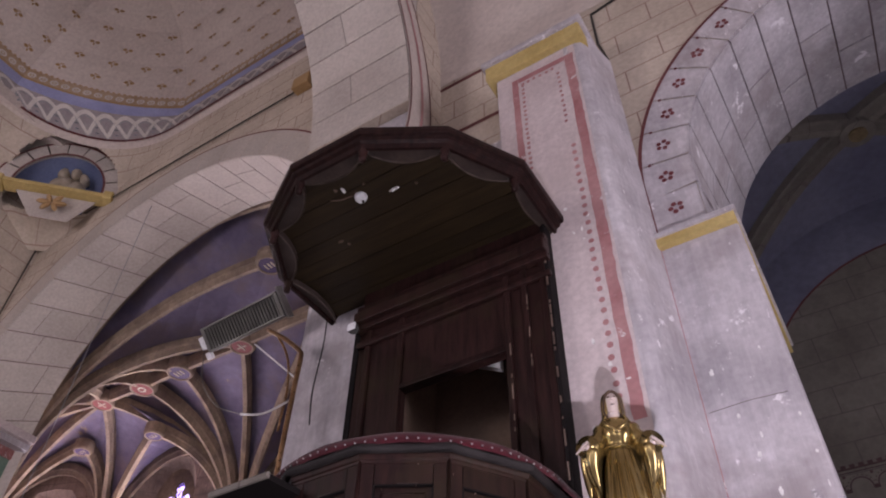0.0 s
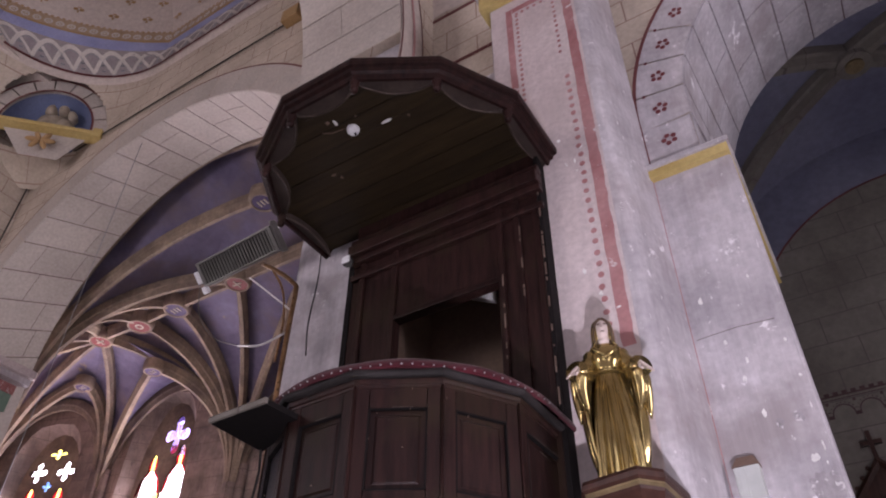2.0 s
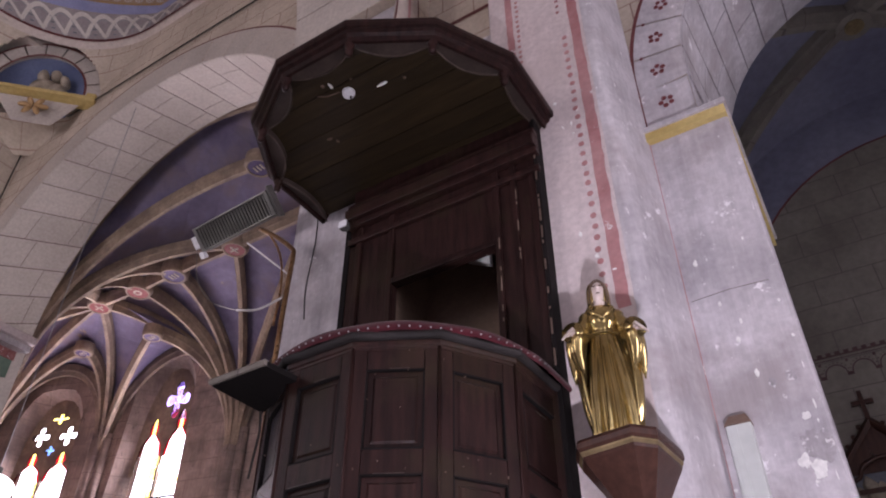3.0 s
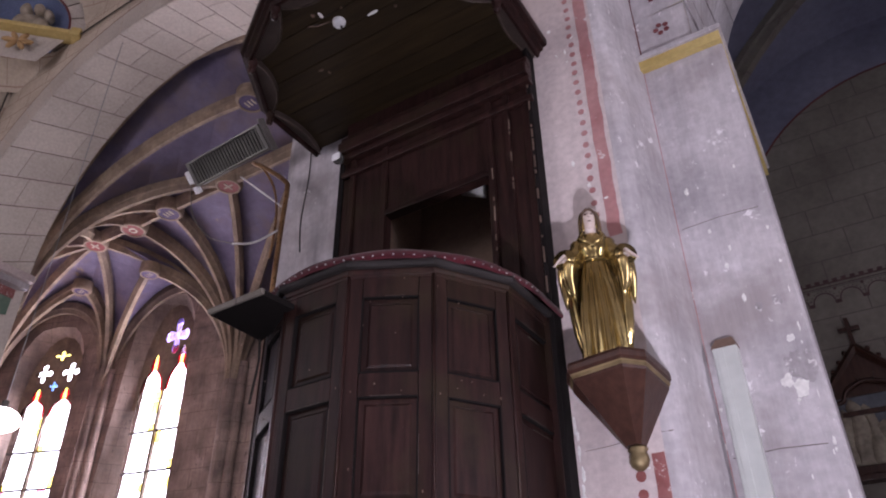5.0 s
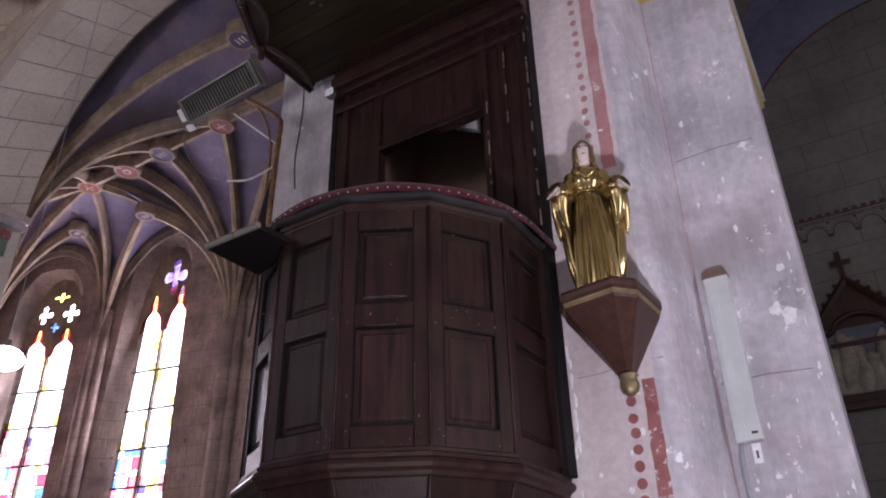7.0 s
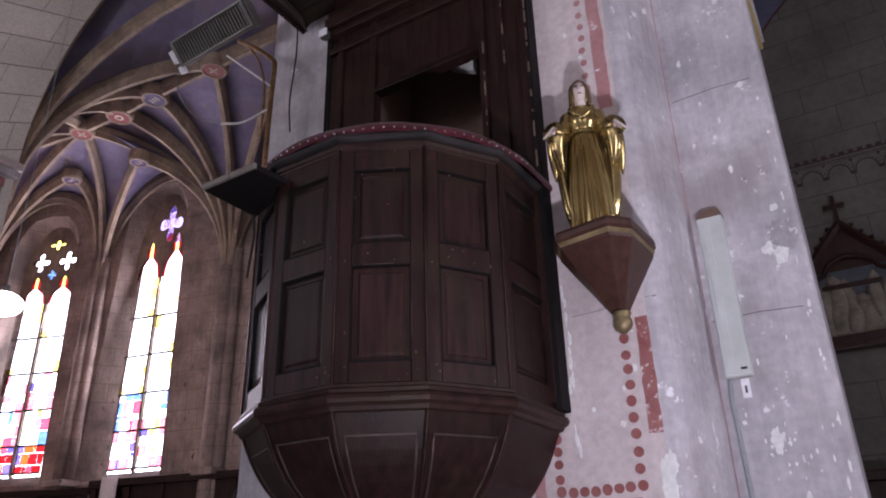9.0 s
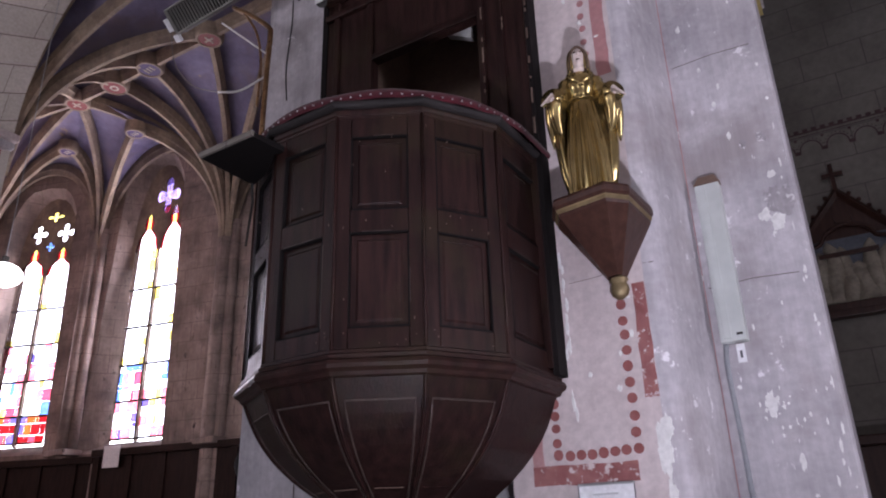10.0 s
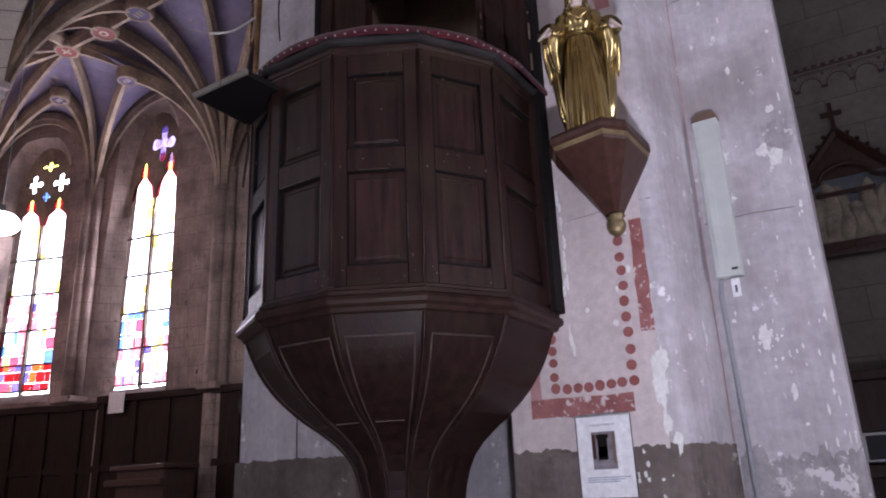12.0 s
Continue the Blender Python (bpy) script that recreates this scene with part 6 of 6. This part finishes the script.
part("flex", tube(bmesh.new(), smooth_path([(-2.78, 2.66, 4.19), (-2.95, 2.62, 4.13), (-3.12, 2.60, 4.17)], 6), 0.007, 6), M["cable_white"], heater, "white electric flex")
part("flex", tube(bmesh.new(), smooth_path([(-3.12, 2.60, 4.17), (-3.35, 2.58, 4.30), (-3.55, 2.58, 4.55), (-3.66, 2.60, 4.86)], 6), 0.003, 5), M["grey_metal"], heater)

# ---- crossing: cable, niche, sprigs ----
cab = part("wall_cable", tube(bmesh.new(), [(-3.4, YW - 0.03, 9.47), (-6.1, YW - 0.03, 9.50), (-8.9, YW - 0.03, 9.50), (-9.10, YW - 0.06, 9.35), (-9.10, YW - 0.06, 7.6), (-9.10, YW - 0.06, 4.0)], 0.011, 6), M["iron"], None, "black cable running along the crossing wall")
cab["category"] = "cable"
blk = part("corbel_block", boxm(-4.30, -4.05, YW - 0.12, YW, 9.40, 9.62, 0.01), M["ochre_paint"], None, "small brown corbel block on the crossing wall")
blk["category"] = "corbel"
niche = thing("niche", "blue half-dome wall niche with ochre sill and voussoirs", "niche", (-8.42, 2.80, 9.4))
def nmesh(name, bm, mat, lab="", smooth=False, par=None):
    bmesh.ops.transform(bm, matrix=NM, verts=bm.verts[:])
    return part(name, bm, mat if not isinstance(mat, str) else M[mat], par or niche, lab, smooth=smooth)
rings = []
for k in range(9):
    q = math.cos(radians(88 * k / 8))
    dpt = 0.42 * math.sin(radians(88 * k / 8))
    rings.append([(0.50 * q * math.cos(radians(a)), dpt, 0.60 * q * math.sin(radians(a)) + 0.02) for a in range(0, 181, 12)])
M["blue_niche"] = surface("blue_niche", (0.10, 0.13, 0.24), (0.20, 0.24, 0.38), 0.8, scale=2, bump=0.1)
nmesh("shell", loft(bmesh.new(), rings), "blue_niche", "blue painted shell", True)
for k in range(9):
    a0, a1 = 180 * k / 9 + 0.8, 180 * (k + 1) / 9 - 0.8
    bm = bmesh.new()
    rr = []
    for r, d in ((0.0, 0.02), (0.0, -0.05), (0.17, -0.05), (0.17, 0.30)):
        rr.append([((0.50 + r) * math.cos(radians(a0 + (a1 - a0) * i / 3)), d, (0.60 + r) * math.sin(radians(a0 + (a1 - a0) * i / 3)) + 0.02) for i in range(4)])
    loft(bm, rr)
    nmesh("voussoir", bm, "ashlar")
rr = [[((0.67 + r) * math.cos(radians(a)), -0.054, (0.77 + r) * math.sin(radians(a)) + 0.02) for a in range(0, 181, 8)] for r in (0, 0.025)]
nmesh("red_line", loft(bmesh.new(), rr), "dark_red_line")
rr = [[((0.48 + r) * math.cos(radians(a)), -0.054, (0.58 + r) * math.sin(radians(a)) + 0.02) for a in range(0, 181, 8)] for r in (0, 0.025)]
nmesh("red_line", loft(bmesh.new(), rr), "dark_red_line")
nmesh("sill", box(bmesh.new(), -0.56, 0.54, -0.09, 0.10, -0.03, 0.02, 0.012), "ochre", "ochre sill")
for x in (-0.62, 0.58):
    nmesh("corbel", box(bmesh.new(), x - 0.055, x + 0.055, -0.10, 0.1, -0.06, 0.06, 0.02), "ochre", "ochre corbel block")
bm = bmesh.new()
for k in range(6):
    a = radians(60 * k)
    bmesh.ops.create_uvsphere(bm, u_segments=8, v_segments=6, radius=1, matrix=Matrix.Translation((0.05 + 0.09 * math.cos(a), -0.06, -0.24 + 0.07 * math.sin(a))) @ Matrix.Rotation(-a, 4, 'Y') @ Matrix.Diagonal((0.075, 0.03, 0.03, 1)))
nmesh("rosette", bm, "ochre_paint", "gilt carved rosette", True)
bm = loft(bmesh.new(), [[(-0.42, 0.02, -0.05), (0.46, 0.02, -0.05)], [(-0.15, 0.05, -0.40), (0.25, 0.05, -0.40)]])
nmesh("apron", bm, "ashlar")
# plain carved bust of three clustered forms
bm = bmesh.new()
for x, z, sx, sz in ((-0.02, 0.19, 0.16, 0.18), (0.14, 0.17, 0.11, 0.15), (-0.07, 0.41, 0.065, 0.085), (0.06, 0.45, 0.06, 0.08), (0.17, 0.37, 0.055, 0.07)):
    bmesh.ops.create_uvsphere(bm, u_segments=14, v_segments=10, radius=1, matrix=NM @ Matrix.Translation((x, 0.12, z)) @ Matrix.Diagonal((sx, 0.09, sz, 1)))
bust = part("statue", roughen(bm, 0.02, 9), M["relief_paint"], None, "weathered plain stone bust standing in the niche", smooth=True)
bust["category"] = "statue"


def ring_point(s, inset, z):
    """Point at arc length s from the middle of the south side (towards the east) on the dome's ring, with tangent."""
    L = ring_line(inset, 24, flat_at(z))
    pts = [Vector((x, y, z)) for x, y in L]
    # start at the first point past the south-west corner
    i = 25
    p = pts[i]
    while s > 0:
        q = pts[(i + 1) % len(pts)]
        d = (q - p).length
        if d > s:
            t = (q - p).normalized()
            return p + t * s, t
        s -= d
        p = q
        i = (i + 1) % len(pts)
    return p, (pts[(i + 1) % len(pts)] - p).normalized()


paint = thing("dome_painting", "stencilled border of interlaced arches, rosettes and fringe round the dome", "wall painting", (-6, 3, 10.5), kind="structure")
pale, redl, ochr, dark = bmesh.new(), bmesh.new(), bmesh.new(), bmesh.new()
LEN = 9.6
n_arc = 34


def strip_on(bm, f, n, w):
    """A ribbon along f(t) -> (s, z); w in metres."""
    prev = None
    for i in range(n + 1):
        s, z = f(i / n)
        s2, z2 = f(min(1, i / n + 0.01))
        s1, z1 = f(max(0, i / n - 0.01))
        ds, dz = s2 - s1, z2 - z1
        l = math.hypot(ds, dz) or 1
        a = ring_point(max(0, s - dz / l * w), 0.006, z + ds / l * w)[0]
        b = ring_point(max(0, s + dz / l * w), 0.006, z - ds / l * w)[0]
        cur = (bm.verts.new(a), bm.verts.new(b))
        if prev:
            bm.faces.new((prev[0], prev[1], cur[1], cur[0]))
        prev = cur


for k in range(n_arc):
    s0 = LEN * k / n_arc
    w = LEN / n_arc
    strip_on(pale, lambda t: (s0 + w * 2 * t, 10.51 + 0.25 * math.sin(math.pi * t)), 14, 0.024)
    strip_on(dark, lambda t: (s0 + w * 2 * t, 10.475 + 0.245 * math.sin(math.pi * t)), 14, 0.004)
    for j, zz in ((0.5, 10.55), (0.5, 10.61)):
        c, t = ring_point(s0 + w * j, 0.007, zz)
        nrm = t.cross(Vector((0, 0, 1)))
        disc(dark, c, 0.03, -nrm, 6, 0.002)
strip_on(redl, lambda t: (LEN * t, 10.475), 160, 0.022)
for k in range(62):
    c, t = ring_point(LEN * k / 62, 0.010, 11.10)
    nrm = -t.cross(Vector((0, 0, 1)))
    q = [c + t * (0.062 * math.cos(6.28319 * i / 8)) + Vector((0, 0, 0.062 * math.sin(6.28319 * i / 8))) for i in range(8)]
    q2 = [c + (p - c) * 0.55 for p in q]
    loft(pale, [q, q2], True)
    disc(pale, c, 0.018, nrm, 6, 0.002)
strip_on(ochr, lambda t: (LEN * t, 11.0), 160, 0.014)
strip_on(ochr, lambda t: (LEN * t, 11.20), 160, 0.014)
for k in range(120):
    c, t = ring_point(LEN * k / 120, 0.016, 11.21)
    ochr.faces.new([ochr.verts.new(p) for p in (c - t * 0.022, c + t * 0.022, c + Vector((0, 0, 0.12)))])
for bm, mt in ((pale, "pale_stencil"), (redl, "dark_red_line"), (ochr, "ochre_paint"), (dark, "conduit")):
    part("stencil", bm, M[mt], paint, kind="stuff")
bm = bmesh.new()
lv = ((0.085, 11.45), (0.19, 11.75), (0.33, 12.02), (0.50, 12.29), (0.72, 12.58))
for j, (inset, z) in enumerate(lv):
    for k in range(19):
        s = 9.4 * (k + 0.5 * (j % 2)) / 19
        c, t = ring_point(s, inset + 0.012, z)
        upv = Vector((0, 0, 1))
        nrm = -t.cross(upv)
        for dx, dz in ((-0.042, 0.0), (0.042, 0.0), (0, 0.07)):
            disc(bm, c + t * dx + upv * dz, 0.034, nrm, 7, 0.003, 1.0)
        disc(bm, c - upv * 0.06, 0.014, nrm, 5, 0.003, 2.5)
part("sprig", bm, M["ochre_paint"], paint, "ochre stencilled sprigs", kind="stuff")

# nave wall above the pier: painted lines and black cable
for x0, x1, z in ((-2.2, -1.42, 7.83), (-2.2, -1.42, 7.03)):
    ln = part("painted_line", boxm(x0, x1, YW + 0.012, YW + 0.019, z, z + 0.035), M["dark_red_line"], None, "dark red painted line on the nave wall", "structure")
cab2 = part("wall_cable", tube(bmesh.new(), [(-0.30, YW + 0.005, 7.86), (-0.64, YW + 0.005, 7.78), (-0.645, YW + 0.005, 7.28), (-0.60, YW + 0.005, 7.0)], 0.012, 6), M["iron"], None, "thin black cable on the nave wall")
cab2["category"] = "cable"
rr = [[(-2.194, y, z) for y, z in arc(-0.2, 7.06, r, -8, 95, 30)] for r in (3.0, 3.32)]
part("painted_rib", loft(bmesh.new(), rr), M["vault_plaster"], None, "pale painted ribbon along the arch", "structure")
for r in (3.01, 3.17, 3.31):
    rr = [[(-2.188, y, z) for y, z in arc(-0.2, 7.06, q, -8, 95, 30)] for q in (r, r + (0.018 if r != 3.17 else 0.035))]
    part("painted_line", loft(bmesh.new(), rr), M["dark_red_line"] if r != 3.17 else M["faded_red"], None, "dark red painted line along the arch", "structure")

# ---- choir furniture and lamp ----
desk = thing("choir_desk", "dark wooden choir desk in front of the wainscot", "desk", (-8.9, 6.9, 0))
part("top", boxm(-9.35, -8.25, 6.55, 7.15, 1.86, 1.92, 0.01), M["walnut"], desk)
part("body", boxm(-9.28, -8.30, 6.62, 7.12, 0.0, 1.86, 0.01), M["walnut"], desk)
part("ledge", boxm(-9.38, -8.22, 6.50, 6.60, 1.66, 1.74, 0.01), M["walnut"], desk)
nt_ = part("wall_notice", slab(bmesh.new(), lambda u, z, q: R0 + RDIR * u + Vector((0, 0, z)) + Vector((RDIR.y, -RDIR.x, 0)) * q, [(-0.50, 2.76), (-0.20, 2.76), (-0.20, 3.08), (-0.50, 3.08)], 0.205, 0.212), M["paper"], None, "small white notice fixed to the wainscot")
nt_["category"] = "notice"
glob = thing("hanging_lamp", "glowing white glass globe lamp hanging on a long cord", "lamp", (-6.73, 3.36, 3.98))
lampm = bpy.data.materials.new("lit_glass")
lampm.use_nodes = True
lb_ = lampm.node_tree.nodes["Principled BSDF"]
lb_.inputs["Emission Color"].default_value = (1, 0.97, 0.95, 1)
lb_.inputs["Emission Strength"].default_value = 9.0
bm = bmesh.new()
bmesh.ops.create_uvsphere(bm, u_segments=20, v_segments=12, radius=1, matrix=Matrix.Translation((-6.75, 3.36, 3.97)) @ Matrix.Diagonal((0.17, 0.17, 0.11, 1)))
part("globe", bm, lampm, glob, smooth=True)
part("collar", tube(bmesh.new(), [(-6.75, 3.36, 4.07), (-6.75, 3.36, 4.15)], 0.03, 10), M["iron"], glob)
part("cord", tube(bmesh.new(), [(-6.75, 3.36, 4.15), (-6.75, 3.36, 8.93)], 0.004, 5), M["conduit"], glob)
sc = thing("wall_sconce", "dark wrought iron wall sconce on the chapel side of the pier", "sconce", (-3.5, 3.5, 2.1))
part("rose", disc(bmesh.new(), (-3.47, 3.4, 2.26), 0.05, (-0.5, -0.8, 0), 12, 0.03), M["gilt_edge"], sc)
part("arm", tube(bmesh.new(), smooth_path([(-3.46, 3.42, 2.36), (-3.50, 3.38, 2.28), (-3.45, 3.38, 2.16), (-3.53, 3.36, 2.05), (-3.47, 3.36, 1.92), (-3.44, 3.40, 1.86)], 6), 0.012, 7), M["iron"], sc, smooth=True)

# ---- arch stones, last ----
def vous_strip(name, f, u0, u1, v0, v1, mat, parent, lift, n=3):
    """One stone on a curved soffit; f(u, v, d) gives the place, d metres off the bed."""
    rings = []
    for d, e in ((0.0, 0.0), (lift, 0.0)):
        ring = []
        for i in range(n + 1):
            ring.append(f(u0 + (u1 - u0) * i / n, v0, d))
        for i in range(n + 1):
            ring.append(f(u0 + (u1 - u0) * (n - i) / n, v1, d))
        rings.append(ring)
    bm = bmesh.new()
    a = [bm.verts.new(p) for p in rings[0]]
    b = [bm.verts.new(p) for p in rings[1]]
    m2 = len(a)
    for i in range(m2):
        bm.faces.new((a[i], a[(i + 1) % m2], b[(i + 1) % m2], b[i]))
    for i in range(n):
        bm.faces.new((b[i], b[i + 1], b[m2 - 2 - i], b[m2 - 1 - i]))
    return part(name, bm, M[mat], parent)


def soffit_a(u, v, d):
    a0, a1 = radians(180 * u), radians(-3 + 186 * u)
    p = Vector((-6.27 + (2.96 - d) * math.cos(a0), YW - 0.002, 6.0 + (2.96 - d) * math.sin(a0)))
    q = Vector((-6.02 + (2.58 - d) * math.cos(a1), 4.07, 6.38 + (2.58 - d) * math.sin(a1)))
    return p.lerp(q, v)


def soffit_b(u, v, d):
    a = radians(-2.05 + 185.4 * u)
    p = Vector((1.27 + (1.545 - d) * math.cos(a), YW + 0.02, 5.38 + (1.545 - d) * math.sin(a)))
    q = Vector((1.25 + (1.51 - d) * math.cos(a), 4.6, 5.58 + (1.51 - d) * math.sin(a)))
    return p.lerp(q, v)


def soffit_t(u, v, d):
    a = radians(180 * u)
    return Vector((-3.3 + 1.1 * v, -0.2 + (3.0 - d) * math.cos(a), 7.06 + (3.0 - d) * math.sin(a)))


def stones(owner, f, rows, splits, mat, gap_u, gap_v, u_to=1.0):
    for i in range(rows):
        cuts = splits[i % len(splits)]
        for a, b in zip(cuts, cuts[1:]):
            vous_strip("arch_stone", f, u_to * i / rows + gap_u, u_to * (i + 1) / rows - gap_u, a + gap_v, b - gap_v, mat, owner, 0.012)


own = thing("chapel_arch_stones", "pale stone blocks with dark joints lining the chapel arch", "arch", (-6.27, 3.3, 6), kind="structure")
stones(own, soffit_a, 22, ((0, 0.46, 1), (0, 0.75, 1), (0, 0.30, 0.82, 1)), "ashlar", 0.0007, 0.004)
for i in range(22):
    u0, u1 = i / 22 + 0.0006, (i + 1) / 22 - 0.0006
    rr = []
    for r, y in ((2.955, YW), (2.955, YW - 0.010), (3.34, YW - 0.010), (3.34, YW)):
        rr.append([(-6.27 + r * math.cos(radians(180 * (u0 + (u1 - u0) * k / 3))), y, 6.0 + r * math.sin(radians(180 * (u0 + (u1 - u0) * k / 3)))) for k in range(4)])
    part("voussoir", loft(bmesh.new(), rr), M["ashlar"], own)
rr = [[(-6.27 + r * math.cos(radians(a)), YW - 0.006, 6.0 + r * math.sin(radians(a))) for a in range(0, 181, 4)] for r in (3.34, 3.368)]
part("red_line", loft(bmesh.new(), rr), M["dark_red_line"], own, "dark red painted outline")
bm = bmesh.new()
box(bm, -9.3, -8.47, YW - 0.02, 4.09, 6.28, 6.38, 0.015)
part("impost", bm, M["limewash_pink"], own, "pale impost moulding")
part("impost", boxm(-9.3, -8.54, YW, 4.08, 6.20, 6.28), M["limewash"], own)
M["green_paint"] = surface("green_paint", (0.10, 0.17, 0.13), (0.20, 0.28, 0.22), 0.8, scale=4, bump=0.1)
part("painted_capital", boxm(-9.28, -8.66, YW, 4.075, 6.08, 6.20), M["red_paint"], own, "red painted capital")
part("painted_capital", boxm(-9.28, -8.67, YW, 4.074, 5.85, 6.08), M["green_paint"], own, "green painted capital")
own = thing("arcade_arch_stones", "pale stone blocks of the arcade arch with painted flowers", "arch", (1.1, 3.3, 5.5), kind="structure")
stones(own, soffit_b, 18, ((0, 0.42, 1), (0, 0.66, 1)), "limewash", 0.0014, 0.004)
NF, STEP = 18, 10.3
for i in range(NF):
    # voussoirs of the arch face, each with its painted flower
    a0, a1 = 183.35 - STEP * i - 0.18, 183.35 - STEP * (i + 1) + 0.18
    rr = []
    for r, y in ((1.540, YW + 0.02), (1.540, YW + 0.008), (1.863, YW + 0.008), (1.863, YW + 0.02)):
        rr.append([(1.27 + r * math.cos(radians(a0 + (a1 - a0) * k / 3)), y, 5.38 + r * math.sin(radians(a0 + (a1 - a0) * k / 3))) for k in range(4)])
    part("voussoir", loft(bmesh.new(), rr), M["limewash"], own)
    am = radians((a0 + a1) / 2 - 5.0)
    part("joint_dot", disc(bmesh.new(), (1.27 + 1.80 * math.cos(am), YW + 0.007, 5.38 + 1.80 * math.sin(am)), 0.012, (0, -1, 0), 7, 0.003), M["flower_red"], own)
part("springer", boxm(-0.592, -0.28, YW + 0.008, YW + 0.02, 4.95, 5.28), M["limewash"], own)
flower_me = None
fl = [(1.27 + 1.705 * math.cos(radians(178.2 - STEP * k)), 5.38 + 1.705 * math.sin(radians(178.2 - STEP * k))) for k in range(NF)] + [(-0.433, 5.137)]
for k, (x, z) in enumerate(fl):
    if flower_me is None:
        bm = bmesh.new()
        for j in range(5):
            a = radians(90 + 72 * j)
            disc(bm, (0.034 * math.cos(a), 0, 0.034 * math.sin(a)), 0.017, (0, -1, 0), 8, 0.003)
        ob = part("flower", bm, M["flower_red"], own, "painted dark red five-petalled flower")
        flower_me = ob.data
    else:
        ob = new("flower", flower_me)
        ob.parent = own
        ob.matrix_parent_inverse = own.matrix_basis.inverted()
    ob.location = (x, YW + 0.006, z)
    ob.rotation_euler = (0, 0.4 * k, 0)
rr = [[(1.27 + r * math.cos(radians(a)), YW + 0.005, 5.38 + r * math.sin(radians(a))) for a in range(0, 184, 3)] for r in (1.850, 1.876)]
part("red_line", loft(bmesh.new(), rr), M["dark_red_line"], own, "dark red painted outline")
part("red_line", boxm(-0.602, -0.578, YW + 0.004, YW + 0.012, 4.96, 5.28), M["dark_red_line"], own)
own = thing("transverse_arch_stones", "pale ashlar blocks of the arch across the nave", "arch", (-2.75, 2.8, 7), kind="structure")
stones(own, soffit_t, 24, ((0, 1), (0, 0.42, 1)), "ashlar", 0.0006, 0.003)
